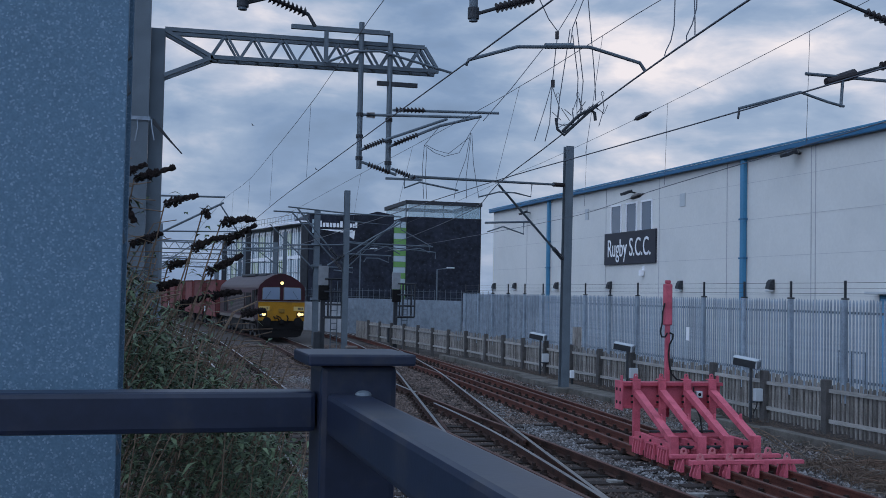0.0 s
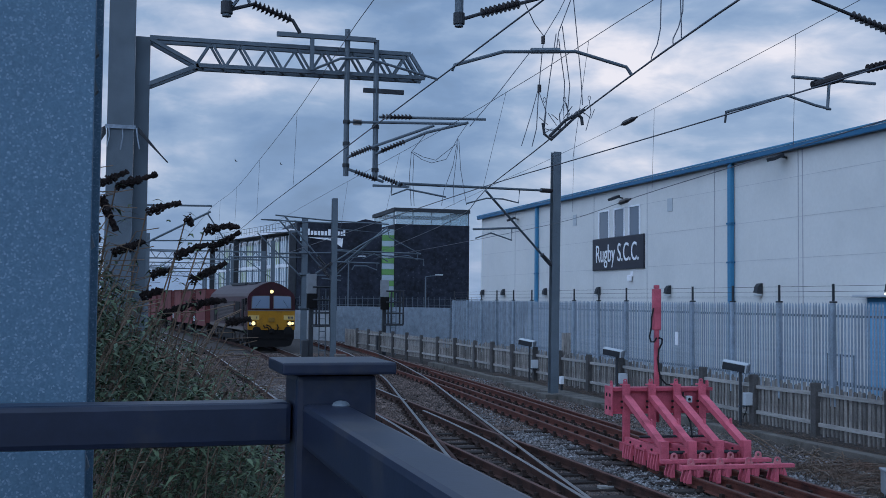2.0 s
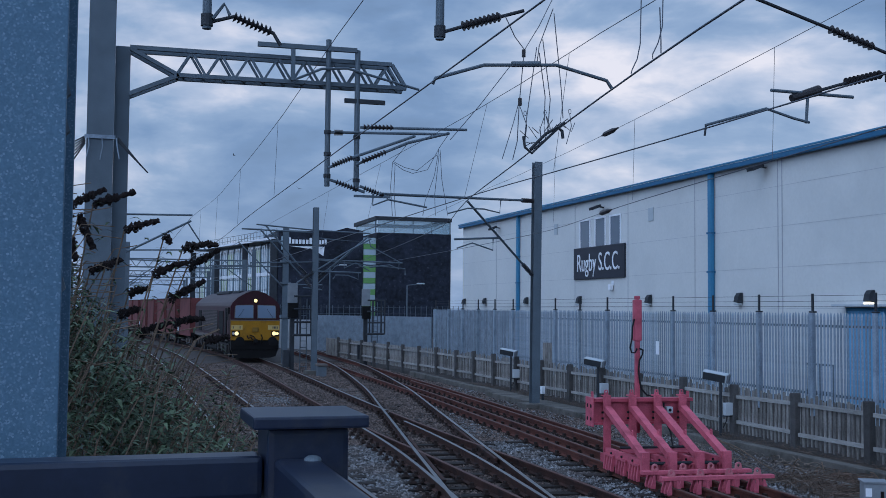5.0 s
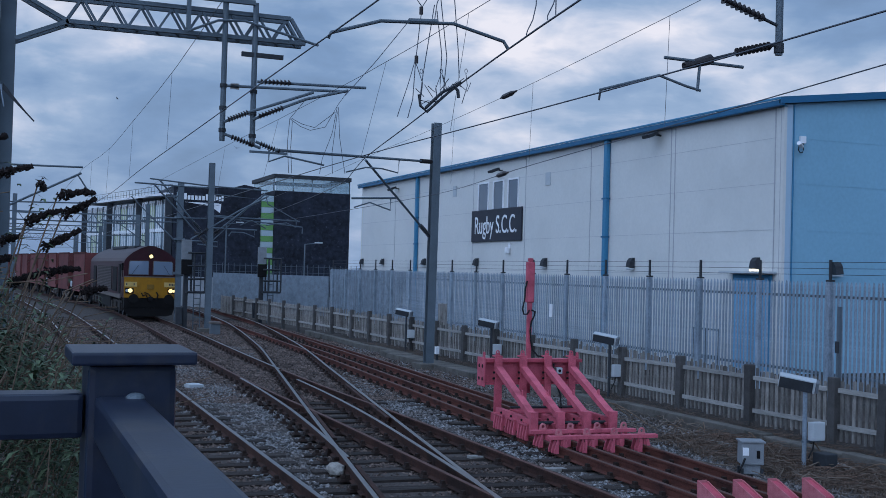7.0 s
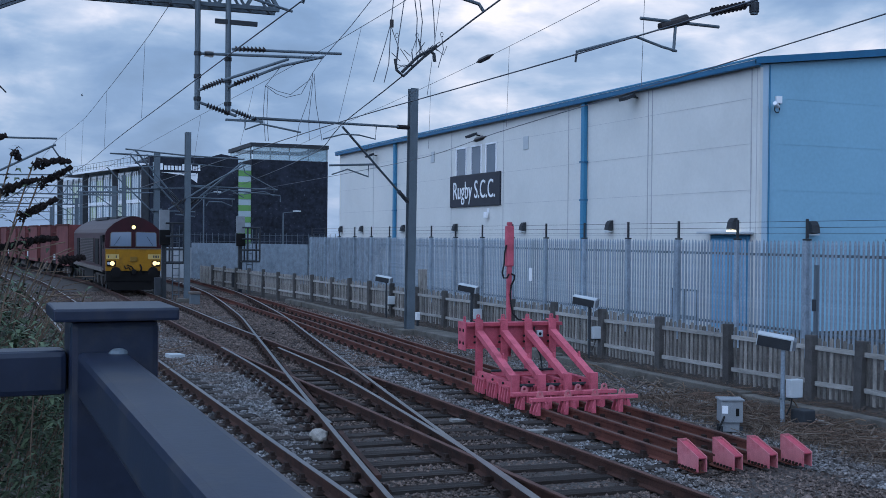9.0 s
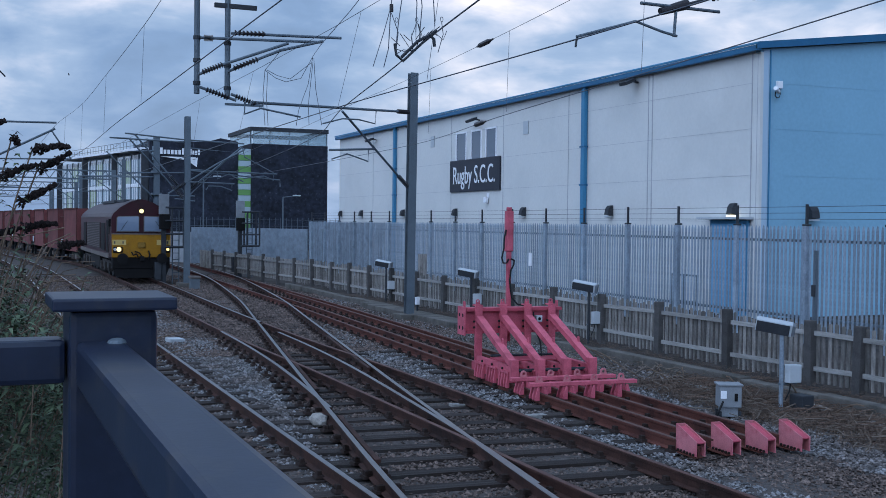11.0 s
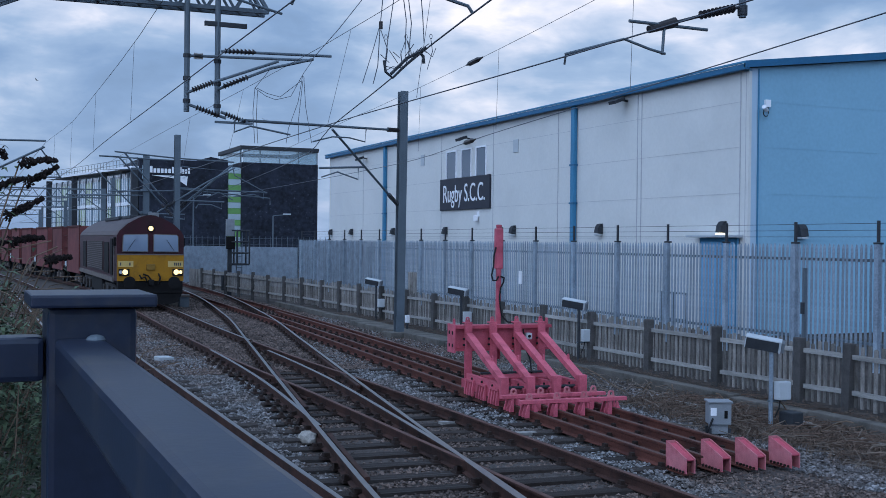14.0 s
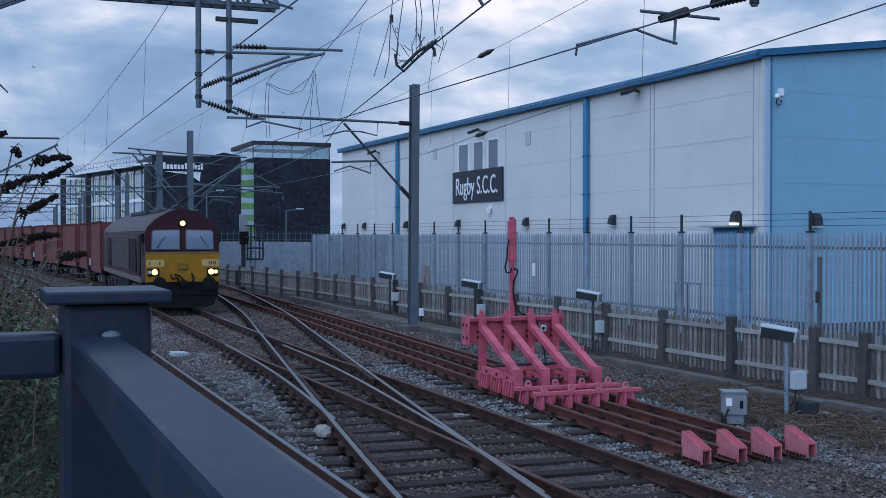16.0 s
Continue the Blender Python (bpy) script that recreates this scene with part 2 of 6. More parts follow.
# darker copy of the wagon red; shade of recesses is in the colour
M_WAGON_IN = mat("shaded_wagon_red", (0.075, 0.021, 0.018), 0.75, 0, 0.18, 1.5)
M_LEAF = mat("buddleia_leaf", (0.074, 0.102, 0.056), 0.7, 0, 0.15, 3, island=0.5)
M_LEAF_P = mat("pale_buddleia_leaf", (0.090, 0.120, 0.078), 0.7, 0, 0.15, 3, island=0.4)
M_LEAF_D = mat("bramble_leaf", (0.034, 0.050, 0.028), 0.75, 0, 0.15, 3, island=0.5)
M_STEM = mat("brown_stem", (0.15, 0.105, 0.075), 0.9, 0, 0.2, 8)
M_PANICLE = mat("dead_flower", (0.020, 0.014, 0.013), 0.95, 0, 0.2, 30, island=0.5)
M_TWIG = mat("pale_dead_twig", (0.155, 0.122, 0.098), 0.9, 0, 0.25, 6)
M_TWIG_D = mat("brown_dead_twig", (0.12, 0.078, 0.058), 0.9, 0, 0.3, 6, island=0.5)
M_STRAW = mat("dead_grass", (0.100, 0.070, 0.053), 0.9, 0, 0.2, 5, island=0.45)
M_EARTH = mat("trackside_earth", (0.040, 0.031, 0.026), 0.95, 0, 0.35, 2, 0.9, 9, stain=(0.074, 0.062, 0.054), stain_scale=0.6)
M_PLASTIC = mat("grey_plastic_box", (0.42, 0.45, 0.47), 0.5, 0, 0.06, 4)
M_BOXGREY = mat("grey_painted_box", (0.10, 0.118, 0.135), 0.55, 0, 0.1, 4)
M_CABINET = mat("mid_grey_cabinet_paint", (0.21, 0.225, 0.24), 0.55, 0, 0.1, 4)
M_LAMPHEAD = mat("grey_lamp_casting", (0.15, 0.165, 0.18), 0.5, 0.2, 0.1, 6)
M_RUBBER = mat("black_cable", (0.012, 0.012, 0.013), 0.6)
M_HEAD = glow("headlamp_glow", (1.0, 0.74, 0.30), 1.5)
M_LAMPGLOW = glow("bulkhead_glow", (1.0, 0.88, 0.60), 3.0)
# pale blue base colour carries part of the sky's reflection
M_CABGLASS = glass_mat("sky_toned_cab_glass", (0.16, 0.21, 0.28), 0.04)
M_YELPALE = mat("pale_yellow_panel", (0.48, 0.34, 0.12), 0.6, 0, 0.08, 3)
M_YELDIRT = mat("grimy_yellow", (0.20, 0.11, 0.02), 0.7, 0, 0.2, 4)
M_BOGIE = mat("dusty_bogie", (0.03, 0.027, 0.026), 0.8, 0.1, 0.3, 3, stain=(0.085, 0.075, 0.07), stain_scale=2.0)
M_GREEN_PALE = mat("pale_green_glazing", (0.25, 0.33, 0.17), 0.3, 0, 0.08, 0.5)
M_CLEAR = bpy.data.materials.new("clear_glass_screen")
M_CLEAR.use_nodes = True
_n, _l = M_CLEAR.node_tree.nodes, M_CLEAR.node_tree.links
_mix, _tr = _n.new("ShaderNodeMixShader"), _n.new("ShaderNodeBsdfTransparent")
_tr.inputs["Color"].default_value = (0.86, 0.93, 0.95, 1)
_n["Principled BSDF"].inputs["Roughness"].default_value = 0.04
_n["Principled BSDF"].inputs["Base Color"].default_value = (0.35, 0.42, 0.45, 1)
_mix.inputs["Fac"].default_value = 0.35
_l.new(_tr.outputs[0], _mix.inputs[1])
_l.new(_n["Principled BSDF"].outputs[0], _mix.inputs[2])
_l.new(_mix.outputs[0], _n["Material Output"].inputs["Surface"])
M_PLATE = mat("grey_letter_bar", (0.06, 0.06, 0.06), 0.6)


# ---- building helpers ----
def part(name, bm, material, parent, label=""):
    me = bpy.data.meshes.new(name)
    bm.to_mesh(me)
    bm.free()
    me.materials.append(material)
    ob = new(name, me)
    ob.parent = parent
    if label:
        ob["label"] = label
    return ob


def solid(name, bm, material, label, category, group="", kind=""):
    me = bpy.data.meshes.new(name)
    bm.to_mesh(me)
    bm.free()
    me.materials.append(material)
    return tagged(new(name, me), label, category, group, kind)


def thing(name, label, category, m=None, group="", kind=""):
    ob = tagged(new(name), label, category, group, kind)
    ob.empty_display_size = 0.2
    if m is not None:
        ob.matrix_world = m
    return ob


def box(bm, x0, x1, y0, y1, z0, z1, bevel=0.0):
    v = [bm.verts.new((x, y, z)) for z in (z0, z1) for y in (y0, y1) for x in (x0, x1)]
    fs = [bm.faces.new([v[i] for i in q]) for q in ((0, 2, 3, 1), (4, 5, 7, 6), (0, 1, 5, 4), (2, 6, 7, 3), (0, 4, 6, 2), (1, 3, 7, 5))]
    if bevel:
        es = list({e for f in fs for e in f.edges})
        bmesh.ops.bevel(bm, geom=es, offset=bevel, segments=2, affect="EDGES", profile=0.6)
    return bm


def B(*a, **k):
    return box(bmesh.new(), *a, **k)


def tube(bm, p, q, r, seg=8, r2=None):
    p, q = Vector(p), Vector(q)
    d = (q - p).normalized()
    a = d.orthogonal().normalized()
    b = d.cross(a)
    r2 = r if r2 is None else r2
    ring = [[bm.verts.new(c + (a * math.cos(2 * math.pi * i / seg) + b * math.sin(2 * math.pi * i / seg)) * rr) for i in range(seg)] for c, rr in ((p, r), (q, r2))]
    for i in range(seg):
        j = (i + 1) % seg
        bm.faces.new((ring[0][i], ring[0][j], ring[1][j], ring[1][i]))
    bm.faces.new(ring[0][::-1])
    bm.faces.new(ring[1])
    return bm


def poly_tube(bm, pts, r, seg=6):
    """One unbroken round bar through the points."""
    pts = [Vector(p) for p in pts]
    rings = []
    for i, p in enumerate(pts):
        d = (pts[min(i + 1, len(pts) - 1)] - pts[max(i - 1, 0)]).normalized()
        a = d.cross(Vector((0.31, 0.17, 0.93)))
        a = d.orthogonal().normalized() if a.length < 1e-3 else a.normalized()
        b = d.cross(a)
        rings.append([bm.verts.new(p + (a * math.cos(2 * math.pi * k / seg) + b * math.sin(2 * math.pi * k / seg)) * r) for k in range(seg)])
    for u, v in zip(rings, rings[1:]):
        for k in range(seg):
            j = (k + 1) % seg
            bm.faces.new((u[k], u[j], v[j], v[k]))
    bm.faces.new(rings[0][::-1])
    bm.faces.new(rings[-1])
    return bm


def beam(bm, p, q, w, h):
    """A bar of rectangular section from p to q; w across, h upright."""
    p, q = Vector(p), Vector(q)
    d = (q - p).normalized()
    side = d.cross(Vector((0, 0, 1)))
    side = Vector((1, 0, 0)) if side.length < 1e-4 else side.normalized()
    up = side.cross(d)
    rings = [[bm.verts.new(c + side * sx * w / 2 + up * sz * h / 2) for sx, sz in ((-1, -1), (1, -1), (1, 1), (-1, 1))] for c in (p, q)]
    for i in range(4):
        j = (i + 1) % 4
        bm.faces.new((rings[0][i], rings[0][j], rings[1][j], rings[1][i]))
    bm.faces.new(rings[0][::-1])
    bm.faces.new(rings[1])
    return bm


def prism(bm, prof, axis, a, b):
    """Extrudes a closed 2D outline along an axis: 'x' takes (y, z), 'y' takes (x, z), 'z' takes (x, y)."""
    def at(u, v, w):
        return (w, u, v) if axis == "x" else (u, w, v) if axis == "y" else (u, v, w)
    r0 = [bm.verts.new(at(u, v, a)) for u, v in prof]
    r1 = [bm.verts.new(at(u, v, b)) for u, v in prof]
    n = len(prof)
    for i in range(n):
        j = (i + 1) % n
        bm.faces.new((r0[i], r0[j], r1[j], r1[i]))
    bm.faces.new(r0[::-1])
    bm.faces.new(r1)
    bmesh.ops.recalc_face_normals(bm, faces=bm.faces[-n - 2:])
    return bm


def raw(name, verts, faces, material, smooth=False):
    me = bpy.data.meshes.new(name)
    me.from_pydata(verts, [], faces)
    me.materials.append(material)
    return me


def spline(pts, y):
    """A smooth line through (y, x) points: x at y."""
    ys = [p[0] for p in pts]
    i = max(0, min(len(pts) - 2, int(np.searchsorted(ys, y)) - 1))
    def slope(k):
        a, b = max(0, k - 1), min(len(pts) - 1, k + 1)
        return (pts[b][1] - pts[a][1]) / (pts[b][0] - pts[a][0])
    y0, x0 = pts[i]
    y1, x1 = pts[i + 1]
    h = y1 - y0
    u = (y - y0) / h
    if u < 0:
        return x0 + slope(i) * (y - y0)
    if u > 1:
        return x1 + slope(i + 1) * (y - y1)
    m0, m1 = slope(i) * h, slope(i + 1) * h
    return (2 * u**3 - 3 * u**2 + 1) * x0 + (u**3 - 2 * u**2 + u) * m0 + (3 * u**2 - 2 * u**3) * x1 + (u**3 - u**2) * m1


# ---- ground and tracks ----
ground = solid("ground", B(-1500, 1500, -1500, 1500, -0.9, -0.24), M_EARTH, "dark earth and dead weeds beside the tracks", "ground", kind="structure")
bed = bmesh.new()
prism(bed, [(0.4, -0.5), (13.3, -0.5), (13.1, -0.205), (1.6, -0.205)], "y", -60, 420)
ballast = solid("ballast_bed", bed, M_BALLAST, "grey granite ballast between the rails", "ballast", kind="structure")

T0 = [(-40, 3.0), (10, 3.0), (60, 3.2), (79, 2.6), (95, 1.4), (120, -0.4), (200, -5.6), (400, -17.6)]
T1 = [(-40, 6.63), (0, 6.63), (12, 6.63), (20, 6.63), (25, 6.55), (31, 6.60), (37, 6.74), (44, 6.95), (52, 7.12), (60, 7.2), (66, 7.25), (72, 7.0), (79, 6.45), (86, 5.85), (95, 5.15), (120, 3.3), (200, -2.0), (400, -14.0)]
T2 = [(-30, 2.6), (0, 3.55), (6, 4.2), (10.5, 4.8), (15.6, 5.62), (21.2, 6.55), (29.5, 7.95), (39.6, 9.6), (56, 11.55), (75, 12.6)]
T2B = [(9, 4.6), (12.4, 5.12), (15.6, 5.5), (20.3, 5.98), (24, 6.22), (28, 6.36)]
T3 = [(11.2, 9.19), (14.5, 9.30), (18, 9.47), (25, 9.93), (36, 10.62), (59, 11.65), (75, 12.3)]

RAIL_PROFILE = [(-0.07, -0.16), (0.07, -0.16), (0.07, -0.148), (0.012, -0.13), (0.012, -0.045), (0.035, -0.035), (0.035, -0.006), (0.028, 0.0), (-0.028, 0.0), (-0.035, -0.006), (-0.035, -0.035), (-0.012, -0.045), (-0.012, -0.13), (-0.07, -0.148)]


def rail(track, line, off, y0, y1, side_mat, top_mat, step=1.0, lift=0.0):
    """A rail at off metres from its track's centre line."""
    n = max(2, int((y1 - y0) / step))
    verts, faces, mats = [], [], []
    k = len(RAIL_PROFILE)
    for i in range(n + 1):
        y = y0 + (y1 - y0) * i / n
        x = spline(line, y)
        d = (spline(line, y + 0.3) - spline(line, y - 0.3)) / 0.6
        c = 1 / math.sqrt(1 + d * d)
        for u, z in RAIL_PROFILE:
            verts.append((x + (off + u) * c, y - (off + u) * d * c, z + lift))
        if i:
            a, b = (i - 1) * k, i * k
            for j in range(k):
                j2 = (j + 1) % k
                faces.append((a + j, a + j2, b + j2, b + j))
                mats.append(1 if j in (6, 7, 8) else 0)
    faces += [tuple(range(k))[::-1], tuple(range(n * k, n * k + k))]
    mats += [0, 0]
    me = raw("rail", verts, faces, side_mat)
    me.materials.append(top_mat)
    me.polygons.foreach_set("material_index", mats)
    ob = new("rail", me)
    ob.parent = track
    return ob


tracks = {}
for key, name, label in ((0, "track_1", "running line with bright worn rails on timber sleepers"), (1, "track_2", "through line with rusty rails on timber sleepers"),
                         (2, "track_3", "crossover with bright rails and long timbers"), (3, "track_4", "dead-end siding with red rusty rails")):
    tracks[key] = thing(name, label, "railway track", kind="structure")
rail(tracks[0], T0, -0.7525, -30, 260, M_RAIL, M_RAILTOP)
rail(tracks[0], T0, 0.7525, -30, 260, M_RAIL, M_RAILTOP)
rail(tracks[1], T1, -0.7525, -30, 260, M_RAIL, M_RAILTOP_R)
rail(tracks[1], T1, 0.7525, -30, 29.5, M_RAIL, M_RAILTOP_R)
rail(tracks[1], T1, 0.7525, 29.9, 260, M_RAIL, M_RAILTOP)
rail(tracks[2], T2, -0.7525, -25, 72, M_RAIL, M_RAILTOP, 0.8, 0.002)
rail(tracks[2], T2, 0.7525, -25, 72, M_RAIL, M_RAILTOP, 0.8, 0.002)
rail(tracks[2], T2B, -0.58, 15.7, 27.5, M_RAIL, M_RAILTOP, 0.6, 0.001)
rail(tracks[2], T2B, 0.7525, 10.5, 27.0, M_RAIL, M_RAILTOP, 0.6, 0.001)
# check rails beside the crossings
rail(tracks[2], T2, -0.66, 12.0, 15.0, M_RAIL, M_RAIL, 0.6, -0.005)
rail(tracks[2], T2, 0.66, 20.0, 26.0, M_RAIL, M_RAIL, 0.6, -0.005)
rail(tracks[2], T2, -0.66, 17.5, 23.5, M_RAIL, M_RAIL, 0.6, -0.005)
for off in (-0.7525, 0.7525):
    rail(tracks[3], T3, off, 11.42, 72, M_RAIL_RED, M_RAILTOP_R, 0.8)
# inner rails for the buffer stop; the far one swings over beside its running rail
T3_INNER = [(11.2, 9.44), (14.5, 9.55), (17.2, 9.69), (19.5, 9.96), (22, 10.16), (25, 10.36), (36, 11.05), (59, 12.08)]
rail(tracks[3], T3, -0.27, 11.42, 42, M_RAIL_RED, M_RAILTOP_R, 0.8)
rail(tracks[3], T3_INNER, 0.0, 11.42, 42, M_RAIL_RED, M_RAILTOP_R, 0.8)

rng = random.Random(5)
sleeper_mesh = bpy.data.meshes.new("sleeper")
_b = B(-0.5, 0.5, -0.125, 0.125, -0.30, -0.165)
_b.to_mesh(sleeper_mesh)
_b.free()
sleeper_mesh.materials.append(M_SLEEPER)
SLEEPERS = []


def sleeper(track, x0, x1, y, skew):
    ob = new("sleeper", sleeper_mesh)
    ob.parent = track
    # the ballast lies higher over the sleepers farther along the lines
    sunk = rng.uniform(-0.05, -0.018) if y > 24 else rng.uniform(-0.012, 0.004)
    ob.location = ((x0 + x1) / 2, y, sunk)
    ob.scale = (x1 - x0, rng.uniform(0.92, 1.05), 1)
    ob.rotation_euler = (0, 0, -skew + rng.uniform(-0.012, 0.012))
    SLEEPERS.append((x0, x1, y))


def slope_at(line, y):
    return (spline(line, y + 0.5) - spline(line, y - 0.5))


y = 4.0
while y < 62:
    a = spline(T0, y)
    sleeper(tracks[0], a - 1.3, a + 1.3, y + 0.2, 0)
    b, c = spline(T1, y), spline(T2, y)
    lo, hi = min(b, c), max(b, c)
    if hi - lo < 2.2:
        sleeper(tracks[1], lo - 1.25, hi + 1.25, y, 0.5 * math.atan(slope_at(T2, y)))
    else:
        sleeper(tracks[1], b - 1.3, b + 1.3, y, 0)
        sleeper(tracks[2], c - 1.3, min(c + 1.3, 13.0), y, math.atan(slope_at(T2, y)))
    if y > 11.7 and not (c > spline(T3, y) - 2.4):
        d = spline(T3, y)
        sleeper(tracks[3], d - 1.25, d + 1.25, y + 0.1, math.atan(slope_at(T3, y)))
    y += 0.72

# rail chairs and spring fastenings
for key, line, y0, y1, offs in ((0, T0, 4, 50, (-0.7525, 0.7525)), (1, T1, 4, 50, (-0.7525, 0.7525)), (2, T2, 4, 50, (-0.7525, 0.7525)), (2, T2B, 10, 27, (-0.7525, 0.7525)), (3, T3, 11.9, 46, (-0.7525, -0.25, 0.25, 0.7525))):
    verts, faces = [], []
    y = 4.0 + (0.2 if key == 0 else 0)
    while y < y1:
        if y > y0:
            for off in offs:
                for side in (-1, 1):
                    x = spline(line, y) + off + side * 0.095
                    for (ax, bx, ay, by, h) in ((-0.06, 0.06, -0.085, 0.085, 0.035), (-0.035, 0.03, -0.05, 0.05, 0.085)):
                        k = len(verts)
                        for z in (-0.165, -0.165 + h):
                            f = 1 if z < -0.16 else 0.75
                            verts += [(x + ax * f, y + ay * f, z), (x + bx * f, y + ay * f, z), (x + bx * f, y + by * f, z), (x + ax * f, y + by * f, z)]
                        faces += [(k + 4, k + 5, k + 6, k + 7), (k, k + 1, k + 5, k + 4), (k + 1, k + 2, k + 6, k + 5), (k + 2, k + 3, k + 7, k + 6), (k + 3, k, k + 4, k + 7)]
        y += 0.72
    ob = new("rail_chairs", raw("rail_chairs", verts, faces, M_CLIP))
    ob.parent = tracks[key]
    tagged(ob, kind="stuff")


def stones(name, count, material, place, rmin, rmax, label, category):
    r = np.random.RandomState(len(name) * 7 + count)
    base = np.array([(1, 0, 0), (-1, 0, 0), (0, 1, 0), (0, -1, 0), (0, 0, 1), (0, 0, -1)], float)
    tri = np.array([(0, 2, 4), (2, 1, 4), (1, 3, 4), (3, 0, 4), (2, 0, 5), (1, 2, 5), (3, 1, 5), (0, 3, 5)])
    pts = place(r, count)
    n = len(pts)
    size = r.uniform(rmin, rmax, (n, 1, 1))
    ang = r.uniform(0, 6.28, n)
    ca, sa = np.cos(ang), np.sin(ang)
    v = base[None] * size * r.uniform(0.6, 1.25, (n, 6, 1)) * np.array([1, 1, 0.7])
    v = v + r.normal(0, 0.18, (n, 6, 3)) * size
    vx = v[:, :, 0] * ca[:, None] - v[:, :, 1] * sa[:, None]
    vy = v[:, :, 0] * sa[:, None] + v[:, :, 1] * ca[:, None]
    v = np.stack([vx, vy, v[:, :, 2]], 2) + pts[:, None, :]
    f = tri[None] + (np.arange(n) * 6)[:, None, None]
    ob = new(name, raw(name, v.reshape(-1, 3).tolist(), f.reshape(-1, 3).tolist(), material))
    return tagged(ob, label, category, kind="stuff")


def ballast_place(r, count):
    y = 6.5 + 34 * r.power(0.62, count * 2)[:]
    x = r.uniform(1.4, 13.2, count * 2)
    keep = np.ones(len(x), bool)
    sl = np.array(SLEEPERS)
    for x0, x1, sy in sl[(sl[:, 2] > 6) & (sl[:, 2] < 42)]:
        on = (np.abs(y - sy) < 0.12) & (x > x0) & (x < x1)
        keep &= ~(on & (r.uniform(0, 1, len(x)) < 0.9))
    # bare earth towards the fence
    keep &= ~((x > 11.3) & (r.uniform(0, 1, len(x)) < 0.55))
    x, y = x[keep][:count], y[keep][:count]
    z = -0.2 + r.uniform(-0.01, 0.022, len(x)) + 0.02 * np.sin(x * 2.1) * np.cos(y * 1.3)
    return np.stack([x, y, z], 1)


def near_rails(p):
    """True where a stone lies under or beside a line, in the grime of the trains."""
    d = np.full(len(p), 9.0)
    for line, reach in ((T1, 1.12), (T2, 1.05), (T3, 0.85), (T0, 0.5)):
        d = np.minimum(d, np.abs(p[:, 0] - np.interp(p[:, 1], [q[0] for q in line], [q[1] for q in line])) / reach)
    return d + 0.16 * np.sin(p[:, 0] * 9.1 + p[:, 1] * 5.3) < 1.0


def clean_place(r, count):
    p = ballast_place(r, count)
    return p[~near_rails(p)]


def grimy_place(r, count):
    p = ballast_place(r, count)
    p = p[near_rails(p)]
    p[:, 2] -= 0.012
    return p


stones("ballast_stones", 130000, M_STONE, clean_place, 0.015, 0.037, "loose grey granite ballast stones between the lines", "ballast")
stones("grimy_ballast_stones", 120000, M_STONE_G, grimy_place, 0.015, 0.037, "oily brown-stained ballast stones around the sleepers", "ballast")


def far_place(r, count):
    y = 24 + 36 * r.power(0.8, count)
    x = r.uniform(1.4, 13.0, count)
    return np.stack([x, y, -0.205 + r.uniform(-0.008, 0.02, count)], 1)


stones("far_ballast_stones", 60000, M_STONE_G, far_place, 0.028, 0.055, "brown-grey ballast stones farther along the lines", "ballast")

# ---- signalling centre building ----
WX, WY0, WY1, EAVE = 23.66, 29.1, 73.8, 8.56
hall = thing("control_centre", "large pale-clad hall with blue trim and blue gable wall", "building", kind="structure")
part("wall", B(WX, WX + 0.25, WY0 + 0.25, WY1, -0.3, EAVE), M_WALL, hall, "pale grey metal cladding")
RIDGE = 38.0
GZ = EAVE + (RIDGE - WX) * 0.119
gw = bmesh.new()
prism(gw, [(WX, -0.3), (WX, EAVE), (RIDGE, GZ), (2 * RIDGE - WX, EAVE), (2 * RIDGE - WX, -0.3)], "y", WY0, WY0 + 0.25)
part("gable_wall", gw, M_WALL_BLUE, hall, "blue metal cladding")
gb = bmesh.new()
prism(gb, [(WX + 0.25, -0.3), (WX + 0.25, EAVE), (RIDGE, GZ), (2 * RIDGE - WX, EAVE), (2 * RIDGE - WX, -0.3)], "y", WY1 - 0.25, WY1)
part("end_wall", gb, M_WALL, hall)
part("back_wall", B(2 * RIDGE - WX - 0.25, 2 * RIDGE - WX, WY0 + 0.25, WY1 - 0.25, -0.3, EAVE), M_WALL, hall)
rf = bmesh.new()
prism(rf, [(WX - 0.12, EAVE + 0.004), (RIDGE, GZ + 0.03), (2 * RIDGE - WX + 0.12, EAVE + 0.004), (2 * RIDGE - WX + 0.12, EAVE + 0.14), (RIDGE, GZ + 0.2), (WX - 0.12, EAVE + 0.14)], "y", WY0 - 0.1, WY1 + 0.1)
part("roof", rf, M_BOXGREY, hall, "grey metal roof")
part("gutter", B(WX - 0.30, WX - 0.125, WY0 - 0.2, WY1 + 0.2, EAVE - 0.08, EAVE + 0.12, bevel=0.03), M_TRIM_BLUE, hall, "dark blue eaves gutter")
part("gutter_lip", B(WX - 0.33, WX - 0.27, WY0 - 0.2, WY1 + 0.2, EAVE + 0.122, EAVE + 0.20, bevel=0.015), M_PIPE, hall, "mid-blue gutter lip")
vb = bmesh.new()
prism(vb, [(WX - 0.3, EAVE - 0.02), (RIDGE, GZ + 0.0), (RIDGE, GZ + 0.30), (WX - 0.3, EAVE + 0.20)], "y", WY0 - 0.22, WY0 - 0.104)
part("verge_trim", vb, M_TRIM_BLUE, hall, "blue verge flashing")
part("corner_flashing", B(WX - 0.012, WX + 0.10, WY0 - 0.034, WY0 - 0.003, -0.3, EAVE - 0.09), M_WALL, hall)
part("corner_flashing", B(WX - 0.012, WX - 0.003, WY0 - 0.002, WY0 + 0.34, -0.3, EAVE - 0.09), M_WALL, hall)
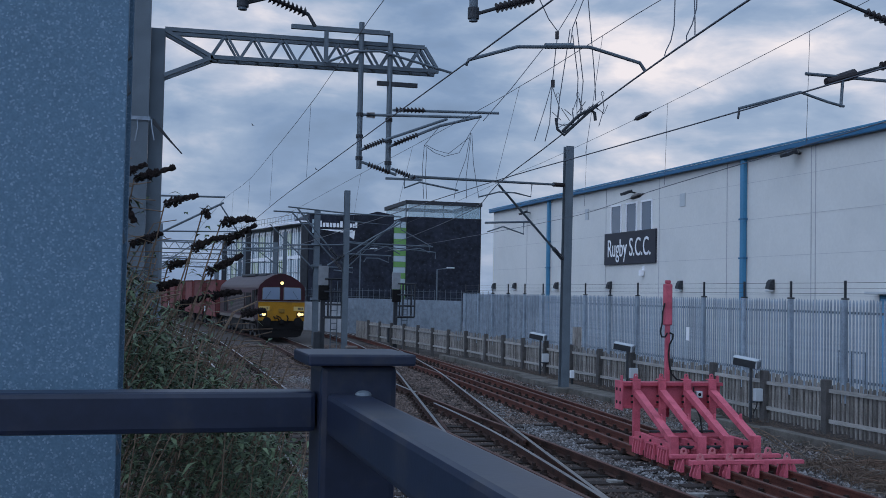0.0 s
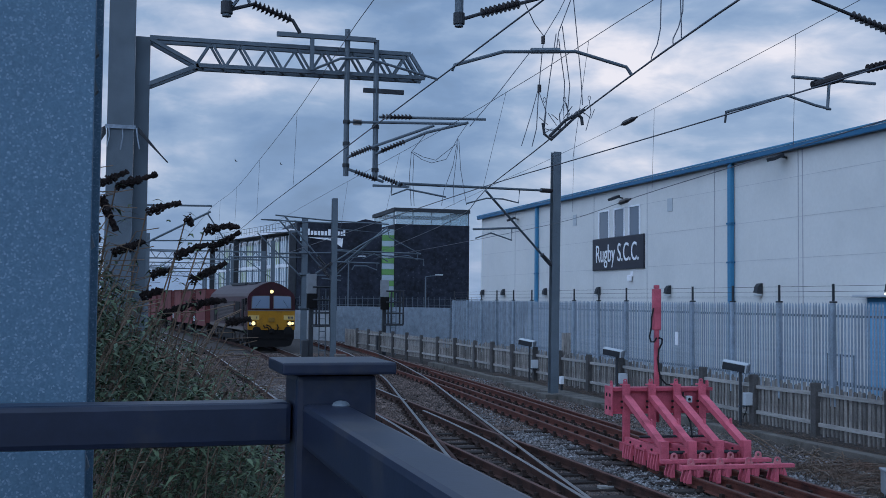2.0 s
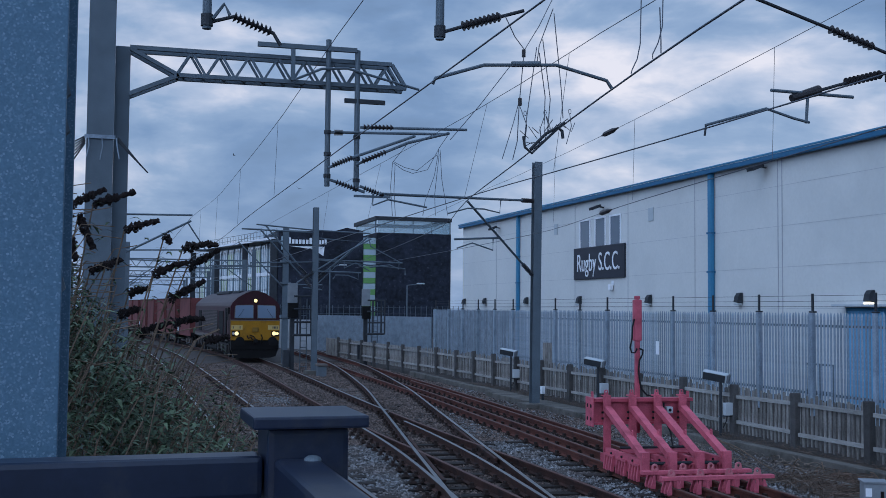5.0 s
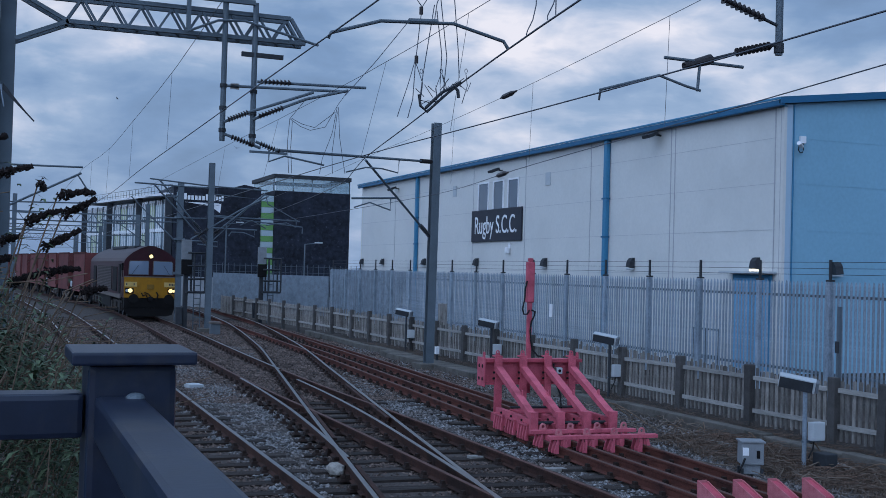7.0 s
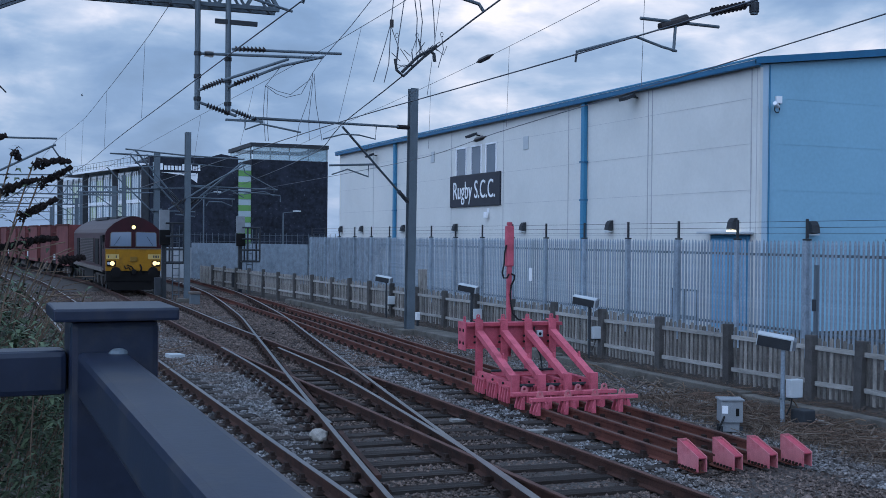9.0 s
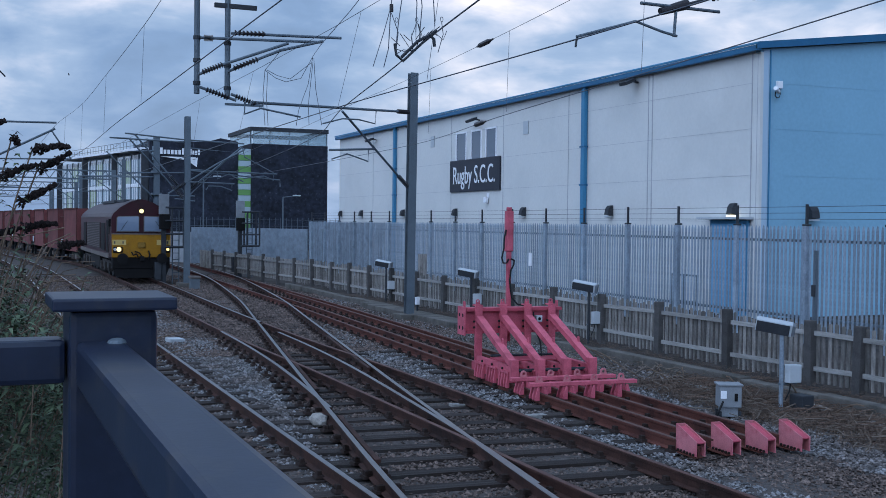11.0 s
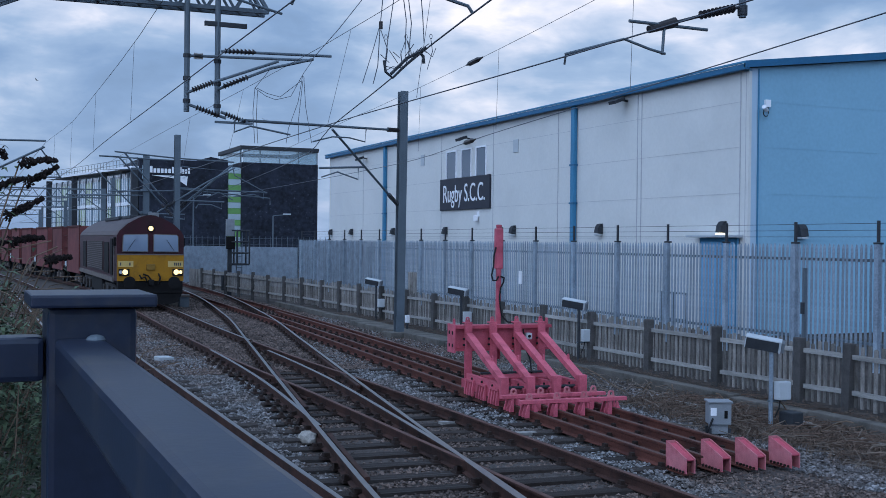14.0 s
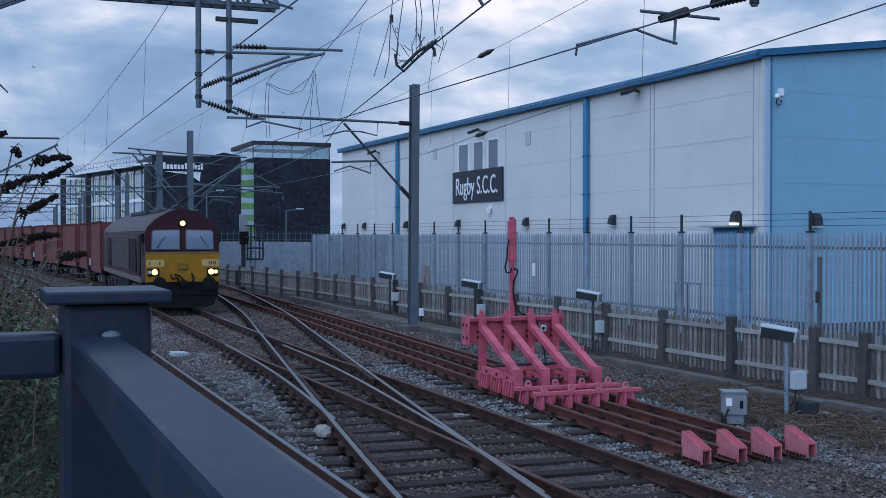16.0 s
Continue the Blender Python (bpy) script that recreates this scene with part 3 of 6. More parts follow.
part("cladding_joint", B(WX - 0.017, WX - 0.013, WY0 + 0.10, WY0 + 0.125, -0.3, EAVE - 0.09), M_SEAM, hall)
part("corner_trim", B(WX + 0.103, WX + 0.33, WY0 - 0.03, WY0 - 0.003, -0.3, EAVE), M_CORNER, hall)
part("corner_pipe", tube(bmesh.new(), (WX + 0.37, WY0 - 0.05, -0.2), (WX + 0.37, WY0 - 0.05, EAVE), 0.025), M_PIPE, hall)
for yy in (35.28, 35.55, 41.64, 47.96, 54.25, 60.5, 66.75, 29.5):
    part("cladding_joint", B(WX - 0.014, WX - 0.002, yy - 0.022, yy + 0.022, -0.2, EAVE - 0.08), M_SEAM, hall)
for zz in (7.5, 6.0, 4.47, 2.95):
    part("cladding_joint", B(WX - 0.007, WX - 0.002, WY0 + 0.35, WY1, zz - 0.006, zz + 0.006), M_SEAM, hall)
    part("cladding_joint", B(WX + 0.7, 2 * RIDGE - WX - 0.3, WY0 - 0.007, WY0 - 0.002, zz - 0.010, zz + 0.010), M_WALL_BLUE, hall)
for yy in (40.15, 62.6):
    dp = part("downpipe", B(WX - 0.2, WX - 0.016, yy - 0.14, yy + 0.14, -0.2, EAVE - 0.07, bevel=0.04), M_PIPE, hall, "blue downpipe")
    for zz in (6.0, 4.4):
        part("pipe_bracket", B(WX - 0.22, WX - 0.017, yy - 0.19, yy + 0.19, zz, zz + 0.07), M_TRIM_BLUE, dp)
for y0, y1 in ((52.33, 53.5), (50.5, 51.6), (48.77, 49.85)):
    wd = part("window", B(WX - 0.012, WX - 0.003, y0, y1, 6.04, 7.47), M_GLASS, hall, "tall narrow window with pale frame")
    fr = bmesh.new()
    for a in ((y0 - 0.09, y0, 5.98, 7.55), (y1, y1 + 0.09, 5.98, 7.55), (y0, y1, 7.47, 7.55), (y0, y1, 5.98, 6.04)):
        box(fr, WX - 0.05, WX - 0.003, a[0], a[1], a[2], a[3])
    part("window_frame", fr, M_WHITE, wd)
for yy, zz in ((45.6, 7.25), (56.85, 7.3)):
    vn = part("wall_vent", B(WX - 0.04, WX - 0.003, yy - 0.25, yy + 0.25, zz - 0.3, zz + 0.3), M_PLASTIC, hall, "small grey louvred vent")
# door
part("door_frame", B(WX - 0.10, WX - 0.003, 29.5, 31.5, -0.2, 2.98), M_PIPE, hall)
dr = part("door", B(WX - 0.14, WX - 0.102, 29.62, 31.38, -0.2, 2.86), M_DOOR, hall, "strong blue steel door")
part("door_canopy", B(WX - 0.55, WX - 0.003, 29.3, 31.7, 3.0, 3.09, bevel=0.01), M_PLASTIC, hall)
sl = thing("security_light", "small white security light below the sign", "wall lamp", pose(WX, 49.6, 4.05))
part("back_plate", B(-0.04, -0.003, -0.12, 0.12, -0.02, 0.24, bevel=0.01), M_WHITE, sl)
part("lamp_globe", B(-0.24, -0.042, -0.13, 0.13, -0.26, 0.06, bevel=0.07), M_WHITE, sl)
# sign with its lettering
sg = tagged(new("wall_sign"), "dark sign board with white lettering on the cladding", "sign")
sg.location = (WX, 51.2, 5.25)
part("board", B(-0.10, -0.01, -3.02, 3.02, -0.83, 0.83, bevel=0.015), M_SIGN, sg)
txt = bpy.data.curves.new("lettering", "FONT")
txt.body = "Rugby S.C.C."
txt.size = 1.0
txt.align_x, txt.align_y = "CENTER", "CENTER"
txt.extrude = 0.01
txt.materials.append(M_WHITE)
lt = new("lettering", txt)
lt.parent = sg
lt.matrix_basis = Matrix.Translation((-0.115, 0, -0.02)) @ Euler((radians(90), 0, radians(-90))).to_matrix().to_4x4() @ Matrix.Diagonal((0.98, 1.3, 1, 1))

for yy, lit in ((73.4, 0), (69.0, 0), (61.4, 0), (53.7, 0), (45.86, 0), (38.3, 0), (30.5, 1)):
    bl = thing("bulkhead_lamp", "black hooded bulkhead lamp on the cladding, lit" if lit else "black hooded bulkhead lamp on the cladding, unlit", "wall lamp", pose(WX, yy - 0.22, 3.34), group="bulkhead lamps")
    hb = bmesh.new()
    prism(hb, [(-0.02, -0.19), (-0.27, -0.15), (-0.22, 0.08), (-0.13, 0.2), (-0.02, 0.22)], "y", -0.14, 0.14)
    part("hood", hb, M_STEEL_D, bl)
    part("lens", B(-0.275, -0.03, -0.125, 0.125, -0.27, -0.192, bevel=0.03), M_LAMPGLOW if lit else M_PLASTIC, bl)
gl = thing("bulkhead_lamp", "black hooded bulkhead lamp on the blue gable", "wall lamp", pose(25.85, WY0, 3.25, 0, 0, 90), group="bulkhead lamps")
hb = bmesh.new()
prism(hb, [(-0.02, -0.2), (-0.27, -0.18), (-0.22, 0.08), (-0.13, 0.2), (-0.02, 0.22)], "y", -0.16, 0.16)
part("hood", hb, M_STEEL_D, gl)
part("lens", B(-0.27, -0.03, -0.14, 0.14, -0.26, -0.203), M_PLASTIC, gl)


def floodlight(p, rz, label):
    f = thing("floodlight", label, "floodlight", pose(p[0], p[1], p[2], 0, 0, rz), group="floodlights")
    part("bracket", beam(bmesh.new(), (0, 0, 0), (-0.34, 0, 0.05), 0.08, 0.06), M_STEEL_D, f)
    hd = bmesh.new()
    prism(hd, [(-0.28, 0.14), (-0.72, -0.04), (-0.68, -0.16), (-0.24, 0.02)], "y", -0.24, 0.24)
    part("lamp_head", hd, M_STEEL_D, f)
    return f


floodlight((WX, 36.3, 8.28), 0, "dark floodlight under the eaves")
floodlight((WX, 50.7, 8.0), 0, "dark floodlight under the eaves")
floodlight((WX, 66.2, 8.0), 0, "dark floodlight under the eaves")
floodlight((30.3, WY0, 8.3), 90, "dark floodlight on the blue gable")
cc = thing("security_camera", "white bullet camera on the blue gable corner", "camera", pose(24.3, WY0, 7.2))
part("wall_box", B(-0.02, 0.2, -0.1, -0.005, 0.12, 0.36, bevel=0.01), M_WHITE, cc)
part("camera_body", tube(bmesh.new(), (-0.02, -0.14, 0.0), (-0.30, -0.34, 0.08), 0.07, 10), M_WHITE, cc)
part("cable", poly_tube(bmesh.new(), [(0.1, -0.06, 0.12), (0.11, -0.08, -0.08), (0.05, -0.1, -0.18), (-0.06, -0.12, -0.2), (-0.16, -0.15, -0.13), (-0.18, -0.2, 0.0)], 0.018), M_RUBBER, cc)

# ---- palisade fence ----
PX = 19.65
pal = thing("palisade_fence", "tall galvanised steel palisade fence with wire strands on top", "fence", kind="structure")
pale_v = [(0.024, -0.036, 0), (-0.008, -0.020, 0), (0.008, 0, 0), (-0.008, 0.020, 0), (0.024, 0.036, 0)]
pv = [(x, y, 0.05) for x, y, z in pale_v] + [(x, y, 2.72) for x, y, z in pale_v] + [(-0.006, 0, 2.82), (0.02, -0.03, 2.78), (0.02, 0.03, 2.78)]
pf = [(i, i + 1, i + 6, i + 5) for i in range(4)] + [(5, 6, 11), (6, 7, 10, 11), (7, 8, 12, 10), (8, 9, 12)]
pale_mesh = raw("pale", pv, pf, M_PALIS)
PALES = [8.0 + 0.152 * i for i in range(392)]
jv, jf = [], []
for i, yy in enumerate(PALES):
    if i < 300:
        ob = new("pale", pale_mesh)
        ob.parent = pal
        ob.location = (PX, yy, rng.uniform(-0.012, 0.012))
        ob.rotation_euler = (rng.uniform(-0.006, 0.006), 0, 0)
    else:
        k = len(jv)
        jv += [(x + PX, y + yy, z) for x, y, z in pv]
        jf += [tuple(k + q for q in f) for f in pf]
ob = new("far_pales", raw("far_pales", jv, jf, M_PALIS))
ob.parent = pal
tagged(ob, kind="stuff")
for zz in (0.45, 2.42):
    part("fence_rail", B(PX + 0.035, PX + 0.085, 8, 67.5, zz - 0.035, zz + 0.035), M_STEEL, pal)
for i in range(22):
    yy = 22.2 + 2.78 * (i - 5)
    p = part("fence_post", B(PX - 0.125, PX - 0.02, yy - 0.065, yy + 0.065, -0.2, 2.80, bevel=0.006), M_PALIS, pal)
    part("post_cap", B(PX - 0.13, PX + 0.03, yy - 0.085, yy + 0.085, 2.802, 2.85, bevel=0.01), M_STEEL_D, p)
    part("post_extension", beam(bmesh.new(), (PX - 0.05, yy, 2.852), (PX - 0.05, yy, 3.36), 0.055, 0.06), M_STEEL_D, p)
for zz in (2.98, 3.14, 3.3):
    part("wire_strand", tube(bmesh.new(), (PX + 0.05, 8, zz), (PX + 0.05, 67, zz), 0.006, 5), M_STEEL_D, pal)
part("notice", B(PX - 0.03, PX - 0.016, 37.25, 37.5, 1.18, 1.68), M_WHITE, pal, "small white notice plate")
# far boundary wall that closes the yard
bw = bmesh.new()
beam(bw, (19.6, 67.6, 1.0), (14.4, 79, 1.0), 0.12, 2.6)
solid("boundary_wall", bw, M_PALIS, "grey sheet-metal boundary wall", "wall", kind="structure")
bw = bmesh.new()
beam(bw, (14.4, 79.1, 0.85), (6.0, 92, 0.85), 0.12, 2.2)
solid("boundary_wall", bw, mat("pale_concrete_wall", (0.30, 0.32, 0.34), 0.8, 0, 0.12, 0.6, stain=(0.20, 0.215, 0.23), stain_scale=0.5), "pale concrete boundary wall", "wall", kind="structure")

# ---- timber fence ----
FX = 13.8
wf = thing("timber_fence", "weathered grey timber paling fence with dark posts", "fence", kind="structure")
wv = []
for z in (0.0, 1.0):
    wv += [(-0.009, -0.041, z), (0.009, -0.041, z), (0.009, 0.041, z), (-0.009, 0.041, z)]
picket_v = wv + [(-0.012, 0.0, 1.015), (0.012, 0.0, 1.015)]
picket_f = [(0, 1, 5, 4), (1, 2, 6, 5), (2, 3, 7, 6), (3, 0, 4, 7), (4, 5, 9, 8), (6, 7, 8, 9), (5, 6, 9), (7, 4, 8)]
picket = raw("picket", picket_v, picket_f, M_WOOD)


def fence_x(y):
    return FX if y < 44 else FX - 0.06 * (y - 44)


yy = 6.0
i = 0
jv, jf = [], []
while yy < 66:
    if i < 290:
        ob = new("picket", picket)
        ob.parent = wf
        ob.location = (fence_x(yy), yy, rng.uniform(-0.02, 0.06))
        ob.rotation_euler = (rng.uniform(-0.02, 0.02), rng.uniform(-0.02, 0.02), rng.uniform(-0.06, 0.06))
        ob.scale = (1, rng.uniform(0.82, 1.04), rng.uniform(0.99, 1.06))
    else:
        k = len(jv)
        jv += [(x + fence_x(yy), y * 1.1 + yy, z + 0.02) for x, y, z in picket_v]
        jf += [tuple(k + q for q in f) for f in picket_f]
    i += 1
    yy += 0.145
ob = new("far_pickets", raw("far_pickets", jv, jf, M_WOOD))
ob.parent = wf
tagged(ob, kind="stuff")
posts = [6.8, 9.15, 11.5, 14.25, 15.42, 17.76] + [17.76 + 2.37 * k for k in range(1, 20)]
post_mesh = bpy.data.meshes.new("fence_post")
_b = B(-0.11, 0.03, -0.09, 0.09, -0.3, 1.14, bevel=0.012)
_b.to_mesh(post_mesh)
_b.free()
post_mesh.materials.append(M_CONC_POST)
for k, yy in enumerate(posts):
    ob = new("fence_post", post_mesh)
    ob.parent = wf
    ob.location = (fence_x(yy) - 0.02, yy, rng.uniform(-0.03, 0.03))
    ob.rotation_euler = (rng.uniform(-0.015, 0.015), rng.uniform(-0.02, 0.02), 0)
    if k + 1 < len(posts):
        y2 = posts[k + 1]
        for zz in (0.27, 0.88):
            bm = beam(bmesh.new(), (fence_x(yy) - 0.04, yy + 0.1, zz + rng.uniform(-0.02, 0.02)), (fence_x(y2) - 0.04, y2 - 0.1, zz + rng.uniform(-0.02, 0.02)), 0.05, 0.08)
            part("fence_rail", bm, M_WOOD_RAIL, wf)
kb = bmesh.new()
yk = 9.0
while yk < 46:
    ln = rng.uniform(1.6, 2.6)
    dx = rng.uniform(-0.03, 0.03)
    out = 0.42 if 28.2 < yk + 0.8 < 35.5 else 0.0
    box(kb, FX - 0.95 - out + dx, FX - 0.68 + dx, yk, yk + ln - 0.03, -0.4, 0.0 + rng.uniform(-0.05, 0.03), bevel=0.02)
    yk += ln
solid("concrete_kerb", kb, M_CONC, "old stained concrete kerb along the timber fence", "kerb", kind="structure")

solid("fence_bank", B(FX - 0.70, FX + 0.6, 8.6, 46.5, -0.5, -0.045), M_EARTH, "strip of dark earth behind the concrete kerb", "ground", kind="structure")
solid("mast_plinth", B(FX - 1.42, FX - 0.69, 28.1, 35.6, -0.5, -0.012, bevel=0.02), M_CONC, "old concrete plinth round the foot of a mast", "plinth", kind="structure")
mk = thing("marker_post", "short marker post with a white top beside the mast", "post", pose(13.0, 32.4, -0.02))
part("stem", B(-0.03, 0.03, -0.03, 0.03, 0, 0.2), M_STEEL_D, mk)
part("top", B(-0.06, 0.06, -0.06, 0.06, 0.201, 0.44, bevel=0.012), M_WHITE, mk, "white top")
solid("timber_stake", B(13.86, 14.1, 34.43 - 0.12, 34.43 + 0.12, -0.3, 1.72, bevel=0.02), M_WOOD, "thick weathered timber stake behind the fence", "post")
sp = thing("steel_post", "dark steel post with a small box behind the timber fence", "post", pose(16.5, 18.39, -0.3))
part("post", B(-0.035, 0.035, -0.035, 0.035, 0, 2.58), M_STEEL, sp)
part("box", B(-0.075, -0.037, -0.05, 0.05, 1.6, 1.85, bevel=0.01), M_STEEL_D, sp)
hr = thing("handrail", "grey tubular handrail outside the blue door", "handrail", pose(21.5, 29.40, -0.3))
for zz in (0.6, 1.46):
    part("rail", tube(bmesh.new(), (0, 0, zz), (0, 1.40, zz), 0.03, 8), M_STEEL, hr)
for yy in (0.0, 0.70, 1.40):
    part("upright", tube(bmesh.new(), (0, yy, 0), (0, yy, 1.46), 0.03, 8), M_STEEL, hr)

# ---- railing by the camera ----
RL = thing("platform_railing", "dark blue painted steel railing with a corner post", "railing")
CX, CY = 0.142, 1.37
part("post", B(CX - 0.05, CX + 0.05, CY - 0.05, CY + 0.05, 0.95, 2.672, bevel=0.008), M_RAILING, RL)
part("post_cap", B(CX - 0.07, CX + 0.07, CY - 0.07, CY + 0.07, 2.673, 2.688, bevel=0.003), M_RAILING, RL)
part("top_rail", B(0.099, 0.1535, -2.2, CY - 0.052, 2.585, 2.637, bevel=0.007), M_RAILING, RL)
part("side_rail", B(-2.6, CX - 0.052, CY - 0.028, CY + 0.028, 2.585, 2.637, bevel=0.007), M_RAILING, RL)
bo = bmesh.new()
bmesh.ops.create_uvsphere(bo, u_segments=12, v_segments=6, radius=0.011, matrix=Matrix.Translation((CX, CY - 0.075, 2.637)) @ Matrix.Diagonal((1, 1, 0.55, 1)))
part("bolt", bo, M_STEEL, RL, "domed bolt head")
part("post", B(CX - 0.05, CX + 0.05, -2.3, -2.2, 0.95, 2.672, bevel=0.008), M_RAILING, RL)
part("post", B(-2.7, -2.6, CY - 0.05, CY + 0.05, 0.95, 2.672, bevel=0.008), M_RAILING, RL)
part("lower_rail", B(0.099, 0.1535, -2.2, CY - 0.052, 1.7, 1.752, bevel=0.007), M_RAILING, RL)
part("lower_rail", B(-2.6, CX - 0.052, CY - 0.028, CY + 0.028, 1.7, 1.752, bevel=0.007), M_RAILING, RL)
solid("platform", B(-9, 1.45, -40, 2.4, -0.5, 0.95), M_CONC, "grey concrete platform end", "platform", kind="structure")

# near steel column
nc = thing("steel_column", "galvanised steel column with spangled surface and bolts", "column")
E1 = -0.166
part("flange", B(E1 - 0.30, E1, 1.80, 1.816, 0.95, 4.9, bevel=0.002), M_GALV, nc)
part("web", B(E1 - 0.156, E1 - 0.144, 1.818, 2.09, 0.95, 4.9), M_GALV, nc)
part("back_flange", B(E1 - 0.30, E1 + 0.004, 2.092, 2.108, 0.95, 4.9, bevel=0.002), M_GALV, nc)
for zz in (2.5, 2.85, 3.1, 3.16, 3.4):
    part("bolt", tube(bmesh.new(), (E1 - 0.012, 1.817, zz), (E1 - 0.012, 1.84, zz), 0.018, 6), M_STEEL, nc)
part("base_plate", B(E1 - 0.34, E1 + 0.05, 1.76, 2.15, 0.952, 0.975), M_GALV, nc)

# ---- buffer stop ----
def lug(bm, x, y, z, w, h, t, facing="y"):
    """A lifting lug: an upright plate with a rounded top and a round eye through it."""
    n, r = 14, w * 0.20
    cz = h - w * 0.40
    outer, inner = [], []
    for i in range(n):
        a = 2 * math.pi * i / n
        ux, uz = math.sin(a), math.cos(a)
        inner.append((ux * r, cz + uz * r))
        k = w * 0.40
        px_, pz_ = ux * k, cz + uz * k
        if uz < -0.3:
            px_, pz_ = math.copysign(min(abs(ux) / max(-uz, 0.3), 1.0) * w / 2, ux), 0.0
        outer.append((px_, pz_))
    def at(u, v, d):
        return (x + u, y + d, z + v) if facing == "y" else (x + d, y + u, z + v)
    rings = [[bm.verts.new(at(u, v, d)) for u, v in ring] for ring, d in ((outer, -t / 2), (inner, -t / 2), (inner, t / 2), (outer, t / 2))]
    for a, b in ((0, 1), (1, 2), (2, 3), (3, 0)):
        for i in range(n):
            j = (i + 1) % n
            bm.faces.new((rings[a][i], rings[a][j], rings[b][j], rings[b][i]))
    bmesh.ops.recalc_face_normals(bm, faces=bm.faces[:])
    return bm


bs = thing("buffer_stop", "faded red steel friction buffer stop clamped on the siding rails", "buffer stop", pose(9.54, 18.85, 0, 0, 0, -4.3))
OFF = (-0.7525, -0.25, 0.25, 0.7525)
part("buffer_beam", B(-0.98, 0.98, 0.02, 0.20, 0.70, 1.18, bevel=0.01), M_PINK, bs)
ep = part("end_plate", B(-1.02, -0.985, -0.08, 0.30, 0.66, 1.20, bevel=0.01), M_PINK, bs)
# black discs laid on the plate paint the darkness of its holes
for yy in (0.0, 0.18):
    for zz in (0.80, 1.04):
        part("hole_disc", tube(bmesh.new(), (-1.026, yy, zz), (-1.021, yy, zz), 0.035, 12), M_BLACK, ep, "black disc in place of a round hole")
for x in (-0.96, 0.96):
    part("lifting_lug", lug(bmesh.new(), x, 0.1, 1.183, 0.10, 0.12, 0.025, "x"), M_PINK, bs)
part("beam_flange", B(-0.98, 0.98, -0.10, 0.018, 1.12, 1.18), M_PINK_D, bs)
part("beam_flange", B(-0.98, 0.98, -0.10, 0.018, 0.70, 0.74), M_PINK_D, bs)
for o in OFF:
    up = bmesh.new()
    box(up, o - 0.07, o + 0.07, -0.16, -0.14, 0.02, 1.22, bevel=0.004)
    box(up, o - 0.07, o - 0.055, -0.138, -0.104, 0.02, 1.22)
    box(up, o + 0.055, o + 0.07, -0.138, -0.104, 0.02, 1.22)
    box(up, o - 0.07, o + 0.07, -0.16, 0.02, 1.222, 1.245, bevel=0.004)
    us = part("upright", up, M_PINK, bs)
    for zz in (0.82, 0.93):
        for sx in (-1, 1):
            part("bolt", tube(bmesh.new(), (o + sx * 0.071, -0.13, zz), (o + sx * 0.105, -0.13, zz), 0.022, 6), M_RUBBER, us)
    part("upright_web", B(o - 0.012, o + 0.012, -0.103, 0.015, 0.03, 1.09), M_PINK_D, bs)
    part("lifting_lug", lug(bmesh.new(), o, -0.08, 1.246, 0.09, 0.10, 0.025), M_PINK, bs)
    br = bmesh.new()
    beam(br, (o, -0.17, 1.00), (o, -1.84, 0.34), 0.13, 0.10)
    bc = part("brace", br, M_PINK, bs)
    part("lifting_lug", lug(bmesh.new(), o + 0.045, -1.22, 0.625, 0.09, 0.10, 0.022, "x"), M_PINK, bc)
    fp = part("foot_post", B(o - 0.07, o + 0.07, -1.95, -1.85, 0.07, 0.42, bevel=0.008), M_PINK, bs)
    part("base_beam", B(o - 0.05, o + 0.05, -1.845, -0.165, 0.17, 0.29, bevel=0.006), M_PINK, bs)
    for yy in (-1.5, -1.0, -0.5):
        for sx in (-1, 1):
            part("bolt", tube(bmesh.new(), (o + sx * 0.051, yy, 0.23), (o + sx * 0.075, yy, 0.23), 0.022, 6), M_RUBBER, fp)
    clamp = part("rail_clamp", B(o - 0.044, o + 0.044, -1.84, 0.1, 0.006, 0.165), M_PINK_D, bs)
    for k in range(3):
        for sx in (-1, 1):
            part("jaw_bar", B(o + sx * 0.066 - 0.018, o + sx * 0.066 + 0.018, -1.82 + k * 0.60, -1.37 + k * 0.60, 0.165, 0.20), M_PINK, clamp)
            for q in range(4):
                yy = -1.80 + k * 0.60 + q * 0.12
                jw = bmesh.new()
                prism(jw, [(o + sx * 0.046, 0.16), (o + sx * 0.075, 0.16), (o + sx * 0.105, -0.02), (o + sx * 0.105, -0.085), (o + sx * 0.046, -0.085)], "y", yy, yy + 0.045)
                part("clamp_jaw", jw, M_PINK, clamp)
part("tie_bar", tube(bmesh.new(), (-0.78, -1.7, 0.2), (0.78, -1.7, 0.2), 0.03), M_STEEL_D, bs)
part("tie_bar", tube(bmesh.new(), (-0.69, -0.62, 0.34), (0.69, -0.62, 0.34), 0.022), M_STEEL_D, bs)
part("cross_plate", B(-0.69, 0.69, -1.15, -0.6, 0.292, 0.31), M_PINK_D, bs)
part("lamp_pole", B(-0.042, 0.042, 0.205, 0.29, 0.5, 2.28, bevel=0.01), M_PINK, bs)
part("lamp_housing", B(-0.075, 0.075, 0.18, 0.32, 2.24, 3.03, bevel=0.03), M_PINK, bs)
part("housing_cap", B(-0.05, 0.05, 0.21, 0.29, 3.031, 3.10, bevel=0.02), M_PINK, bs)
